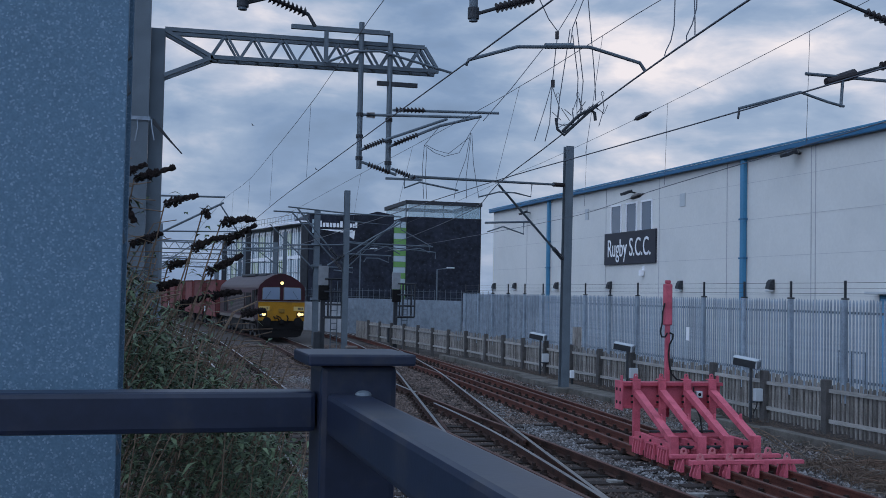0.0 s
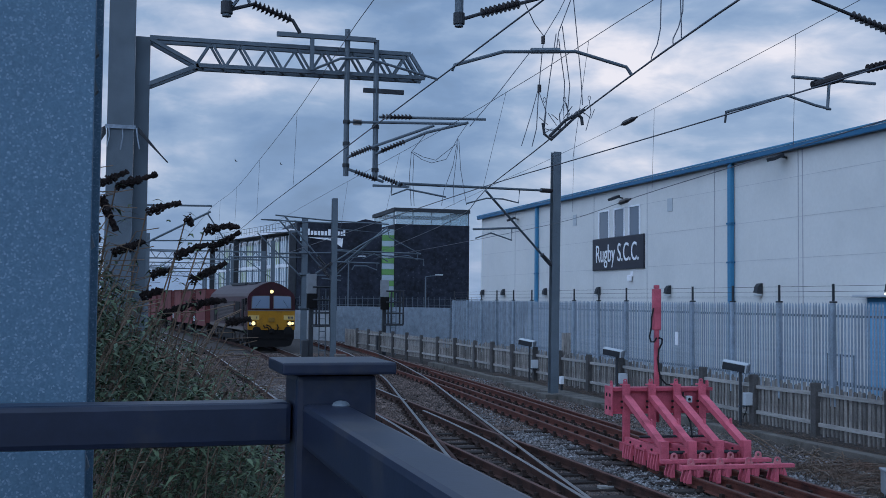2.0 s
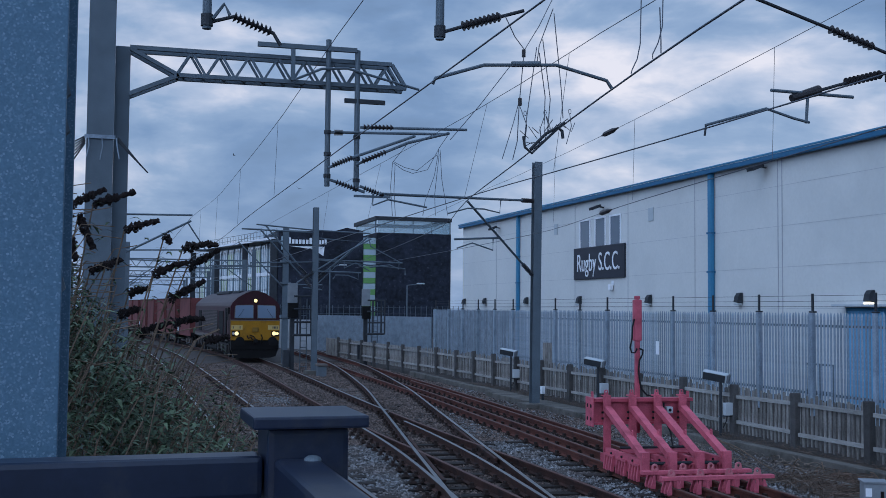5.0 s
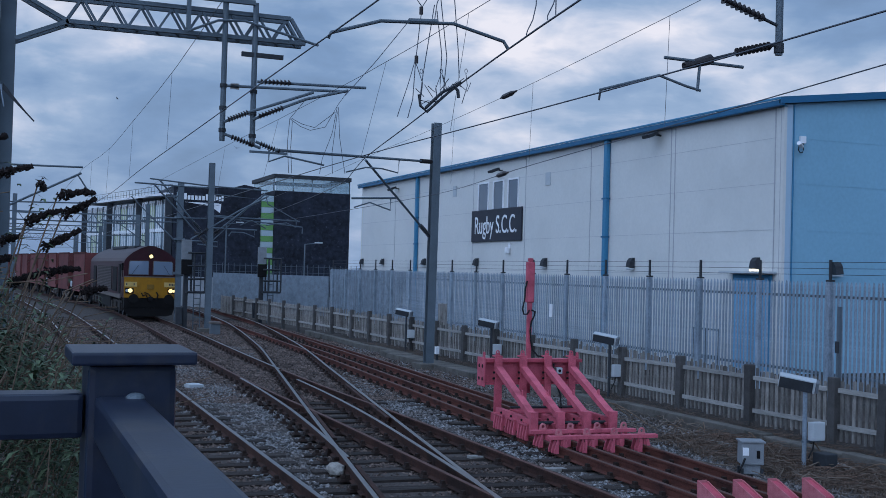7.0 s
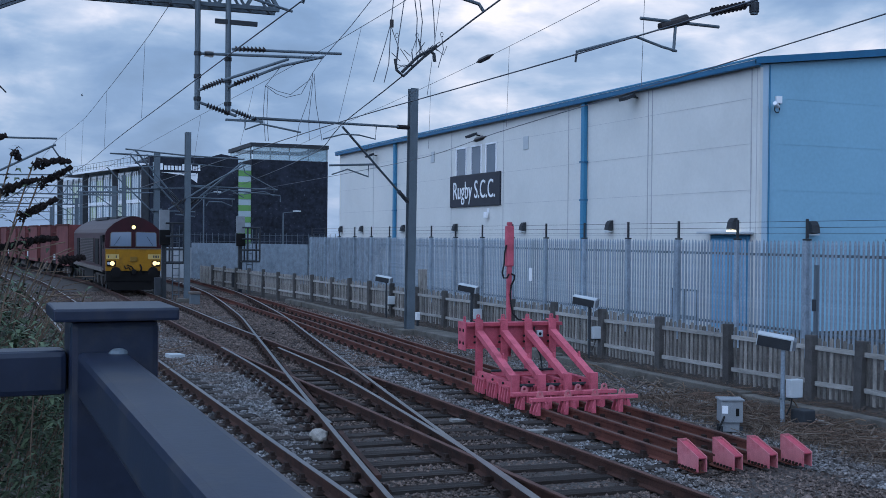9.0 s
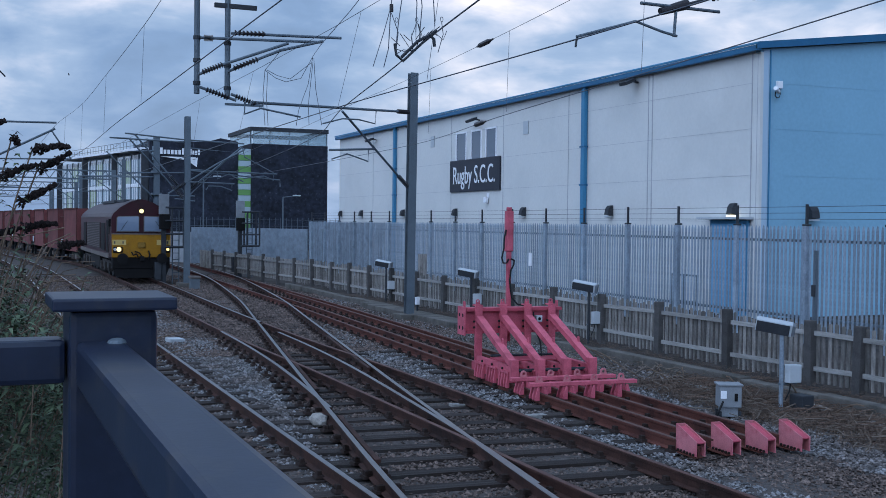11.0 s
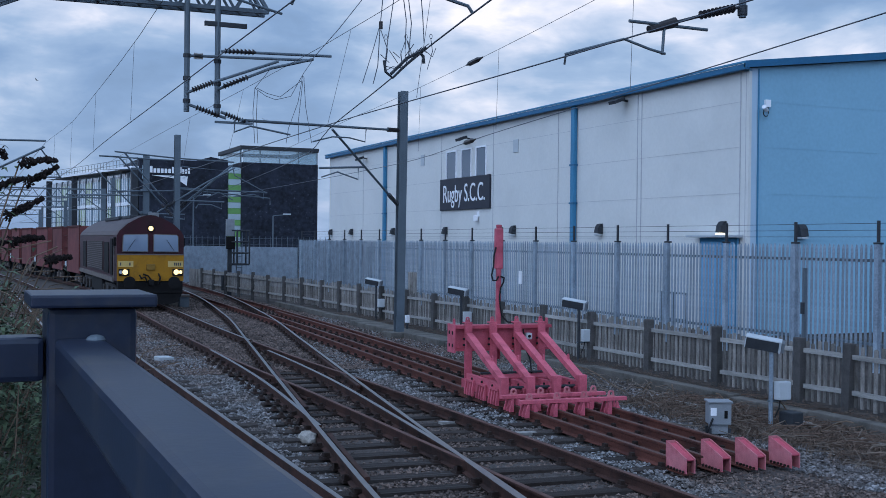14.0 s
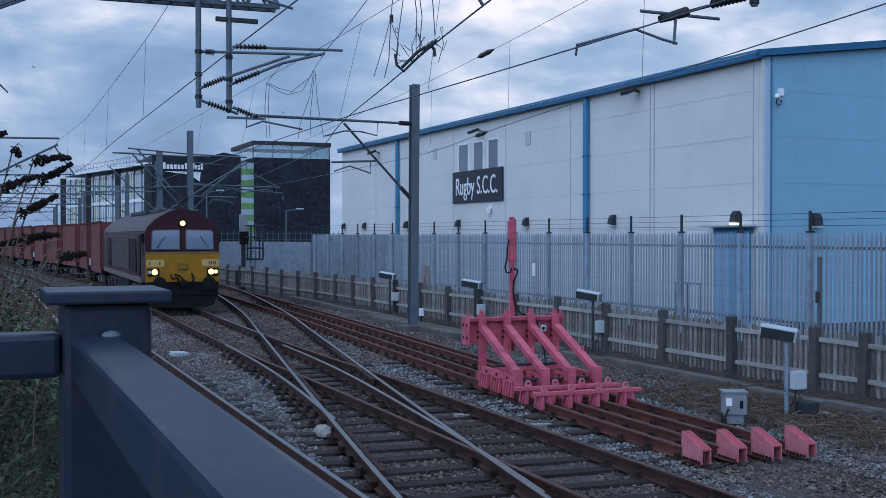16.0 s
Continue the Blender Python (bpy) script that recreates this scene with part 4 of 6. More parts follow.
part("cable", poly_tube(bmesh.new(), [(-0.08, 0.2, 2.66), (-0.12, 0.19, 2.5), (-0.13, 0.18, 2.3), (-0.17, 0.18, 2.12), (-0.14, 0.18, 2.02), (-0.07, 0.18, 2.02), (-0.03, 0.18, 2.1)], 0.017), M_RUBBER, bs)
part("cable", poly_tube(bmesh.new(), [(0.02, 0.19, 2.1), (0.09, 0.18, 2.07), (0.08, 0.18, 1.99), (0.02, 0.18, 1.88), (0.0, 0.18, 1.7), (0.02, 0.18, 1.5), (0.05, 0.18, 1.34), (0.16, 0.16, 1.22), (0.3, 0.1, 1.2)], 0.017), M_RUBBER, bs)
part("control_box", B(0.44, 0.56, -0.13, -0.005, 0.90, 1.02, bevel=0.008), M_PLASTIC, bs, "small pale control box with a round dial")
part("dial", tube(bmesh.new(), (0.50, -0.137, 0.96), (0.50, -0.131, 0.96), 0.03, 12), M_BLACK, bs)
part("cable", poly_tube(bmesh.new(), [(0.38, -0.12, 1.1), (0.36, -0.14, 0.85), (0.44, -0.3, 0.55), (0.3, -0.7, 0.33)], 0.016), M_RUBBER, bs)
for k, yy in enumerate((-2.30, -2.95)):
    fb = part("clamp_beam", B(-0.98 + 0.06 * k, 0.98 + 0.06 * k, yy - 0.06, yy + 0.06, 0.11, 0.17, bevel=0.006), M_PINK, bs)
    for o in OFF:
        part("lifting_lug", lug(bmesh.new(), o, yy - 0.02, 0.172, 0.14, 0.115, 0.025), M_PINK_P, bs)
        for q in range(3):
            for sx in (-1, 1):
                y0 = yy - 0.15 + q * 0.12
                jw = bmesh.new()
                prism(jw, [(o + sx * 0.044, 0.109), (o + sx * 0.07, 0.109), (o + sx * 0.12, -0.06), (o + sx * 0.12, -0.10), (o + sx * 0.044, -0.10)], "y", y0, y0 + 0.035)
                part("clamp_jaw", jw, M_PINK, fb)

# clamps at the rail ends
for k, o in enumerate(OFF):
    rc = thing("rail_stop", "pink wedge-shaped stop clamped on the end of a rusty rail", "rail stop", pose(9.2 + o, 11.31 - 0.13 * o, 0, 0, 0, -3.0), group="rail stops")
    for sx in (-1, 1):
        pl = bmesh.new()
        prism(pl, [(0.0, -0.135), (0.46, -0.135), (0.46, 0.20), (0.43, 0.20), (0.0, 0.055)], "x", sx * 0.062 - 0.007, sx * 0.062 + 0.007)
        sp = part("side_plate", pl, M_PINK_P, rc)
        for q in range(6):
            part("bolt", tube(bmesh.new(), (sx * 0.07, 0.05 + q * 0.07, -0.115), (sx * 0.092, 0.05 + q * 0.07, -0.115), 0.018, 6), M_CLIP, sp)
    ramp = bmesh.new()
    prism(ramp, [(0.003, 0.028), (0.44, 0.168), (0.44, 0.182), (0.003, 0.042)], "x", -0.054, 0.054)
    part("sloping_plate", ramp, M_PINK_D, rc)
    part("back_plate", B(-0.068, 0.068, 0.463, 0.475, 0.0, 0.21), M_PINK_P, rc)

# ---- locomotive ----
LOCO = thing("diesel_locomotive", "maroon diesel locomotive with yellow warning end, headlights lit", "locomotive")
HALF = [(1.30, 1.05), (1.32, 2.5), (1.31, 2.88), (1.22, 3.06), (0.92, 3.34), (0.50, 3.58), (0.18, 3.69), (0, 3.71)]
LOOP = HALF + [(-x, z) for x, z in HALF[-2::-1]]


def loft(bm, rings):
    vs = [[bm.verts.new(p) for p in r] for r in rings]
    for a, b in zip(vs, vs[1:]):
        for i in range(len(a) - 1):
            bm.faces.new((a[i], a[i + 1], b[i + 1], b[i]))
    return vs


bm = bmesh.new()
rs = loft(bm, [[(x, y, z) for x, z in LOOP] for y in (0.02, 0.75)] )
bm.faces.new(rs[0])
part("cab_shell", bm, M_MAROON, LOCO)
bm = bmesh.new()
rs = loft(bm, [[(x * 0.985, y, 1.05 + (z - 1.05) * 0.985) for x, z in LOOP] for y in (0.75, 17.1)])
bm.faces.new(rs[-1][::-1])
part("body_side", bm, M_MAROON, LOCO)
bm = bmesh.new()
top = [(x * 1.0, z + 0.012) for x, z in LOOP if z > 2.7]
loft(bm, [[(x, y, z) for x, z in top] for y in (0.35, 17.0)])
part("roof", bm, M_MAROON_ROOF, LOCO, "greyish maroon roof")
part("roof_hatch", B(-0.5, 0.5, 2.6, 5.2, 3.6, 3.74, bevel=0.03), M_STEEL_D, LOCO)
part("roof_hatch", B(-0.55, 0.55, 6.2, 12.0, 3.6, 3.76, bevel=0.03), M_STEEL_D, LOCO)
# front end
bm = bmesh.new()
prism(bm, [(-1.30, 1.06), (1.30, 1.06), (1.31, 2.13), (-1.31, 2.13)], "y", -0.07, 0.015)
part("yellow_front_panel", bm, M_YELLOW, LOCO, "yellow warning panel")
part("panel_band", B(-1.315, 1.315, -0.085, -0.073, 2.10, 2.15), M_SOLE, LOCO)
for sx in (-1, 1):
    fr = bmesh.new()
    prism(fr, [(sx * 0.10, 2.22), (sx * 1.11, 2.22), (sx * 1.09, 2.86), (sx * 1.02, 2.93), (sx * 0.14, 2.95), (sx * 0.10, 2.91)], "y", -0.05, 0.015)
    wd = part("windscreen", fr, M_SOLE, LOCO, "pale-edged windscreen")
    gl = bmesh.new()
    prism(gl, [(sx * 0.13, 2.25), (sx * 1.08, 2.25), (sx * 1.062, 2.85), (sx * 1.005, 2.902), (sx * 0.155, 2.922), (sx * 0.13, 2.895)], "y", -0.062, -0.052)
    part("glass", gl, M_CABGLASS, wd, "glass with the sky's reflection partly in its colour")
    part("wiper", beam(bmesh.new(), (sx * 0.92, -0.075, 2.27), (sx * 0.62, -0.075, 2.72), 0.014, 0.014), M_BLACK, wd)
    lamp = part("headlight_cluster", B(sx * 1.05 - 0.2, sx * 1.05 + 0.22, -0.13, -0.072, 1.27, 1.55, bevel=0.03), M_BLACK, LOCO)
    part("headlight", tube(bmesh.new(), (sx * 1.0, -0.15, 1.42), (sx * 1.0, -0.132, 1.42), 0.105, 14), M_HEAD, lamp, "lit round headlight")
    part("marker_light", tube(bmesh.new(), (sx * 1.17, -0.145, 1.42), (sx * 1.17, -0.132, 1.42), 0.07, 10), M_HEAD if sx > 0 else M_PLASTIC, lamp)
    pl = part("number_panel", B(sx * 0.98 - 0.3, sx * 0.98 + 0.3, -0.082, -0.072, 1.62, 1.86), M_YELPALE, LOCO)
    for k in range(4 if sx > 0 else 2):
        x0 = sx * 0.98 - 0.06 + k * 0.075 if sx > 0 else -1.2 + k * 0.36
        part("letter_bar", B(x0, x0 + 0.05, -0.088, -0.083, 1.68, 1.8), M_PLATE, pl)
    part("buffer", tube(bmesh.new(), (sx * 0.87, 0.0, 1.02), (sx * 0.87, -0.42, 1.02), 0.10, 12), M_BLACK, LOCO)
    part("buffer_head", tube(bmesh.new(), (sx * 0.87, -0.42, 1.02), (sx * 0.87, -0.46, 1.02), 0.24, 16), M_BLACK, LOCO)
    part("handrail", tube(bmesh.new(), (sx * 1.36, 0.5, 1.1), (sx * 1.36, 0.5, 2.4), 0.02, 6), M_SOLE, LOCO)
    part("mirror", B(sx * 1.36 - 0.05, sx * 1.36 + 0.05, 0.3, 0.36, 2.45, 2.8), M_BLACK, LOCO)
part("upper_headlight", tube(bmesh.new(), (0, -0.03, 3.17), (0, 0.02, 3.17), 0.15, 16), M_BLACK, LOCO)
part("headlight", tube(bmesh.new(), (0, -0.045, 3.17), (0, -0.032, 3.17), 0.095, 16), M_HEAD, LOCO, "lit round headlight")
part("centre_jumper_box", B(-0.17, 0.17, -0.12, -0.072, 1.5, 1.74, bevel=0.03), M_YELDIRT, LOCO)
hose = bmesh.new()
poly_tube(hose, [(-0.44, -0.12, 1.30), (-0.38, -0.2, 1.16), (-0.24, -0.22, 1.22), (-0.16, -0.2, 1.08)], 0.035)
poly_tube(hose, [(-0.3, -0.1, 1.34), (-0.1, -0.14, 1.26), (0.02, -0.16, 1.1)], 0.03)
poly_tube(hose, [(0.3, -0.12, 1.36), (0.36, -0.2, 1.2), (0.3, -0.15, 0.9)], 0.035)
part("brake_hoses", hose, M_BLACK, LOCO)
part("coupling_hook", B(-0.1, 0.1, -0.35, 0.0, 0.9, 1.12, bevel=0.03), M_BLACK, LOCO)
part("buffer_beam", B(-1.28, 1.28, -0.03, 0.3, 0.55, 1.045, bevel=0.02), M_BLACK, LOCO)
sp = bmesh.new()
prism(sp, [(-1.25, 0.545), (1.25, 0.545), (1.12, 0.2), (0.8, 0.12), (-0.8, 0.12), (-1.12, 0.2)], "y", 0.0, 0.12)
part("obstacle_deflector", sp, M_BLACK, LOCO)
for sx in (-1, 1):
    part("solebar", B(sx * 1.30 - 0.03, sx * 1.30 + 0.03, 1.3, 16.9, 0.98, 1.18), M_SOLE, LOCO, "dusty pale solebar stripe")
    gr = part("grille", B(sx * 1.315 - 0.02, sx * 1.315 + 0.02, 5.2, 12.4, 1.35, 2.62), M_GRILLE, LOCO, "dusty louvred radiator grille")
    lv = bmesh.new()
    for k in range(14):
        z = 1.4 + k * 0.088
        box(lv, sx * 1.338 - 0.008, sx * 1.338 + 0.008, 5.3, 12.3, z, z + 0.03)
    part("louvres", lv, M_LOUVRE, gr)
    part("cab_door", B(sx * 1.318 - 0.012, sx * 1.318 + 0.012, 1.5, 2.2, 1.25, 3.0 - 0.25), M_BLACK, LOCO)
    part("side_door", B(sx * 1.315 - 0.012, sx * 1.315 + 0.012, 2.9, 4.7, 1.3, 2.6), M_BLACK, LOCO)
    part("side_window", B(sx * 1.318 - 0.014, sx * 1.318 + 0.014, 0.55, 1.2, 2.1, 2.75), M_BLACK, LOCO)
    part("side_door", B(sx * 1.315 - 0.012, sx * 1.315 + 0.012, 13.2, 14.8, 1.3, 2.6), M_BLACK, LOCO)
    for y0 in (1.9, 11.8):
        bg = bmesh.new()
        box(bg, sx * 1.05 - 0.08, sx * 1.05 + 0.08, y0, y0 + 4.2, 0.42, 0.82, bevel=0.03)
        for q in range(3):
            box(bg, sx * 1.13 - 0.1, sx * 1.13 + 0.1, y0 + 0.15 + q * 1.75, y0 + 0.6 + q * 1.75, 0.32, 0.72, bevel=0.03)
        part("bogie_frame", bg, M_BOGIE, LOCO)
part("fuel_tank", B(-1.2, 1.2, 6.6, 11.4, 0.3, 0.97, bevel=0.08), M_BLACK, LOCO)
part("underframe", B(-1.15, 1.15, 0.3, 16.9, 0.9, 1.048), M_BLACK, LOCO)
WHEELSETS = []


def wheelset(parent, y, r=0.53):
    bm = bmesh.new()
    for sx in (-1, 1):
        tube(bm, (sx * 0.69, 0, 0), (sx * 0.82, 0, 0), r, 20)
        for k in range(5):
            a = k * 2 * math.pi / 5
            tube(bm, (sx * 0.825, 0.28 * math.cos(a), 0.28 * math.sin(a)), (sx * 0.84, 0.28 * math.cos(a), 0.28 * math.sin(a)), 0.06, 6)
    tube(bm, (-0.7, 0, 0), (0.7, 0, 0), 0.09, 10)
    ob = part("wheelset", bm, M_STEEL_D, parent)
    WHEELSETS.append((ob, y, r))


for yy in (2.3, 4.05, 5.8, 12.2, 13.95, 15.7):
    wheelset(LOCO, yy)

# ---- wagons ----
def wagon():
    w = thing("box_wagon", "rusty red high-sided open box wagon", "wagon", group="box wagons of the train")
    L = 12.6
    for y0, y1 in ((0.25, 5.2), (7.4, L - 0.25)):
        bx = part("box_body", B(-1.27, 1.27, y0 + 0.07, y1 - 0.07, 1.05, 1.2), M_WAGON_IN, w, "rusty red steel box")
        for sx in (-1, 1):
            part("side_wall", B(sx * 1.32 - 0.03, sx * 1.32 + 0.03, y0, y1, 0.80, 3.36), M_WAGON, bx)
            part("top_rail", B(sx * 1.34 - 0.06, sx * 1.34 + 0.06, y0, y1, 3.362, 3.46, bevel=0.01), M_WAGON_IN, bx)
            for k in range(2):
                y = y0 - 0.002 + k * (y1 - y0 - 0.116)
                part("rib", B(sx * 1.365 - 0.014, sx * 1.365 + 0.014, y, y + 0.12, 1.06, 3.35), M_WAGON_IN, bx)
        for ye in (y0, y1 - 0.06):
            part("end_wall", B(-1.285, 1.285, ye, ye + 0.06, 1.05, 3.42), M_WAGON, bx)
    for k in range(2):
        part("end_rib", B(-0.7 + k * 1.28, -0.58 + k * 1.28, 0.26, 0.348, 1.05, 3.36), M_WAGON_IN, w)
    for sx in (-1, 1):
        # panel inside the gap between boxes, its shade painted in
        part("bay_panel", B(sx * 0.95 - 0.03, sx * 0.95 + 0.03, 5.8, 6.8, 1.05, 2.9), M_WAGON_IN, w)
        for zz in (1.5, 2.2, 2.9):
            part("ladder_rung", tube(bmesh.new(), (sx * 1.2, 5.21, zz), (sx * 1.2, 7.39, zz), 0.03, 6), M_WAGON_IN, w)
        part("brake_cylinder", B(sx * 1.2 - 0.12, sx * 1.2 + 0.12, 6.0, 6.5, 1.05, 1.45, bevel=0.04), M_PLASTIC, w)
        part("solebar", B(sx * 1.15 - 0.08, sx * 1.15 + 0.08, 0.1, L - 0.1, 0.82, 1.04), M_BLACK, w)
        for y0 in (1.2, L - 3.4):
            part("bogie_frame", B(sx * 1.02 - 0.08, sx * 1.02 + 0.08, y0, y0 + 2.2, 0.38, 0.72, bevel=0.04), M_BOGIE, w)
            for q in (0.15, 1.55):
                part("axle_box", B(sx * 1.1 - 0.1, sx * 1.1 + 0.1, y0 + q, y0 + q + 0.34, 0.3, 0.6, bevel=0.03), M_SOLE, w)
        for yb, d in ((0.0, -1), (L, 1)):
            part("buffer", tube(bmesh.new(), (sx * 0.87, yb, 1.0), (sx * 0.87, yb + d * 0.3, 1.0), 0.16, 10), M_BLACK, w)
    part("headstock", B(-1.06, 1.06, 0.0, 0.24, 0.85, 1.045), M_BLACK, w)
    part("headstock", B(-1.06, 1.06, L - 0.28, L, 0.85, 1.045), M_BLACK, w)
    for yy in (1.4, 3.2, L - 3.2, L - 1.4):
        wheelset(w, yy, 0.46)
    return w


WAGONS = [(wagon(), 17.6 + 0.4 + k * 13.4) for k in range(10)]

# ---- overhead line ----
def insulator(bm, p, q, r=0.075, n=8):
    p, q = Vector(p), Vector(q)
    tube(bm, p, q, r * 0.35, 8)
    for i in range(n):
        c = p.lerp(q, (i + 0.5) / n)
        d = (q - p).normalized() * 0.28 * (q - p).length / n
        tube(bm, c - d, c + d, r, 10, r * 0.55)
    return bm


def h_mast(name, x, y, z, w, label, lean=0.0):
    m = thing(name, label, "overhead line mast", pose(x, y, -0.3, 0, lean, 0), group="overhead line masts")
    bm = bmesh.new()
    box(bm, -w / 2, w / 2, -w / 2, -w / 2 + 0.02, 0, z + 0.3)
    box(bm, -w / 2, w / 2, w / 2 - 0.02, w / 2, 0, z + 0.3)
    box(bm, -0.01, 0.01, -w / 2 + 0.021, w / 2 - 0.021, 0, z + 0.3)
    part("column", bm, M_STEEL, m)
    part("foundation", B(-0.4, 0.4, -0.4, 0.4, -0.2, 0.28, bevel=0.02), M_CONC, m)
    return m


# truss portal across the lines
TY = 25.0
por = thing("truss_cantilever", "grey steel lattice cantilever on a heavy column carrying wires", "overhead line structure")
part("column", B(-0.66, -0.10, TY - 0.28, TY + 0.28, -0.3, 13.0, bevel=0.01), M_STEEL, por, "heavy grey box column")
part("column_flange", B(-0.098, 0.22, TY + 0.05, TY + 0.30, -0.3, 8.55, bevel=0.01), M_STEEL, por)
gd = part("climbing_guard", B(-0.70, -0.06, TY - 0.32, TY - 0.285, 6.42, 6.50), M_PALIS, por, "pale guard band")
for k in range(6):
    part("guard_spike", tube(bmesh.new(), (-0.68, TY - 0.3, 6.46 - 0.03 * k), (-1.22 + 0.03 * k, TY - 0.4, 6.12 - 0.09 * k), 0.016, 5), M_STEEL_D, gd)
    part("guard_spike", tube(bmesh.new(), (0.0, TY - 0.3, 6.46 - 0.02 * k), (0.48 + 0.03 * k, TY - 0.4, 5.86 - 0.03 * k), 0.016, 5), M_STEEL_D, gd)
for x, z in ((-0.62, 6.0), (-0.34, 5.95), (-0.04, 5.98)):
    part("guard_strip", poly_tube(bmesh.new(), [(x, TY - 0.33, 6.44), (x + 0.02, TY - 0.36, 6.25), (x - 0.03 + 0.1 * (x > -0.1), TY - 0.38, z)], 0.014, 5), M_PALIS, gd)
for dy in (-0.2, 0.2):
    part("top_chord", beam(bmesh.new(), (0.2, TY + dy, 8.48), (6.1, TY + dy, 8.52), 0.09, 0.09), M_STEEL, por)
    part("bottom_chord", beam(bmesh.new(), (1.2, TY + dy, 7.93), (6.45, TY + dy, 7.98), 0.09, 0.09), M_STEEL, por)
    n = 8
    for k in range(n):
        x0 = 1.2 + k * 0.64
        part("lattice_bar", beam(bmesh.new(), (x0, TY + dy, 7.95), (x0 + 0.32, TY + dy, 8.48), 0.05, 0.05), M_STEEL, por)
        part("lattice_bar", beam(bmesh.new(), (x0 + 0.32, TY + dy, 8.48), (x0 + 0.64, TY + dy, 7.95), 0.05, 0.05), M_STEEL, por)
    part("end_bar", beam(bmesh.new(), (6.1, TY + dy, 8.52), (6.45, TY + dy, 7.98), 0.08, 0.08), M_STEEL, por)
    part("strut", beam(bmesh.new(), (0.22, TY + dy, 8.45), (1.25, TY + dy, 7.93), 0.08, 0.08), M_STEEL, por)
    part("knee_brace", beam(bmesh.new(), (0.2, TY + dy, 7.45), (1.25, TY + dy, 7.93), 0.09, 0.09), M_STEEL, por)
for k in range(12):
    x0 = 1.2 + k * 0.45
    part("cross_bar", beam(bmesh.new(), (x0, TY - 0.2, 7.95), (x0 + 0.2, TY + 0.2, 7.95), 0.04, 0.04), M_STEEL, por)
for x, z0, z1, dy in ((4.57, 5.58, 8.95, -0.36), (5.25, 5.5, 8.75, -0.36)):
    part("drop_tube", tube(bmesh.new(), (x, TY + dy, z0), (x, TY + dy, z1), 0.065, 10), M_STEEL, por)
    for q in range(3):
        part("clamp", tube(bmesh.new(), (x, TY + dy, z0 + 0.2 + q * 0.5), (x, TY + dy, z0 + 0.28 + q * 0.5), 0.085, 10), M_STEEL_D, por)
part("head_bar", beam(bmesh.new(), (2.95, TY - 0.4, 8.72), (5.22, TY - 0.4, 8.74), 0.1, 0.1), M_STEEL, por)
part("hanger", beam(bmesh.new(), (3.75, TY - 0.4, 7.95), (3.75, TY - 0.4, 8.67), 0.09, 0.09), M_STEEL, por)
part("nose_arm", poly_tube(bmesh.new(), [(3.75, TY - 0.42, 7.95), (4.4, TY - 0.45, 8.25), (5.0, TY - 0.45, 8.3), (6.7, TY - 0.45, 7.92)], 0.03), M_STEEL, por)
part("plate", B(4.95, 5.9, TY - 0.42, TY - 0.34, 7.52, 7.62), M_STEEL_D, por)
# hinged cantilevers on the drop tubes
for nm, pts, ins in (("arm_upper", [(5.3, 24.5, 6.95), (7.8, 24.3, 7.0)], ((5.36, 24.5, 6.96), (6.05, 24.4, 6.97))),
                     ("arm_lower", [(5.22, 24.5, 6.09), (5.87, 24.3, 6.39), (6.38, 24.3, 6.62), (7.37, 24.3, 6.9)], ((5.34, 24.42, 6.16), (5.87, 24.3, 6.39))),
                     ("arm_upper", [(4.62, 24.5, 6.8), (7.31, 24.3, 6.87)], ((4.7, 24.5, 6.8), (4.9, 24.5, 6.8))),
                     ("arm_lower", [(4.58, 24.5, 5.99), (5.09, 24.3, 6.22), (6.55, 24.3, 6.79)], ((4.66, 24.46, 6.04), (5.09, 24.3, 6.22))),
                     ("registration_tube", [(4.6, 24.5, 5.72), (5.4, 24.4, 5.45)], ((4.75, 24.5, 5.67), (5.25, 24.4, 5.5))),
                     ("registration_tube", [(5.3, 24.5, 5.6), (5.95, 24.4, 5.35)], ((5.4, 24.5, 5.56), (5.85, 24.4, 5.39)))):
    a = part(nm, poly_tube(bmesh.new(), pts, 0.034, 8), M_STEEL, por)
    part("insulator", insulator(bmesh.new(), *ins), M_INSUL, a, "dark ribbed insulator")
part("register_bar", beam(bmesh.new(), (5.15, 24.4, 5.36), (6.0, 24.4, 5.36), 0.06, 0.05), M_STEEL, por)

# mast with the registration span
ms = h_mast("line_mast", 12.36, 31.5, 7.36, 0.25, "tall grey steel overhead line mast beside the siding", 0.5)
part("registration_span", poly_tube(bmesh.new(), [(-6.7, -7.2, 5.66), (-3.4, -3.6, 6.06), (-0.1, 0, 6.46)], 0.035, 8), M_STEEL, ms)
part("insulator", insulator(bmesh.new(), (-0.75, -0.72, 6.38), (-0.15, -0.07, 6.45), 0.07), M_INSUL, ms)
part("stay_arm", tube(bmesh.new(), (-2.9, -2.0, 6.15), (-0.1, -0.02, 4.15), 0.035, 8), M_STEEL, ms)
part("insulator", insulator(bmesh.new(), (-0.55, -0.34, 4.47), (-0.12, -0.04, 4.17), 0.07), M_INSUL, ms)
part("steady_arm", poly_tube(bmesh.new(), [(-3.46, -2.0, 5.77), (-2.88, -2.0, 5.94), (-2.4, -2.0, 5.94), (-1.92, -2.0, 5.85), (-1.89, -2.0, 6.24)], 0.022, 6), M_STEEL, ms)
part("steady_arm", poly_tube(bmesh.new(), [(-6.84, -7.2, 5.66), (-6.84, -7.2, 5.39), (-6.48, -7.2, 5.54), (-5.56, -7.2, 5.40)], 0.022, 6), M_STEEL, ms)

part("registration_tube", poly_tube(bmesh.new(), [(-3.0, -1.15, 5.11), (-1.62, -1.1, 5.20)], 0.032, 8), M_STEEL, ms)
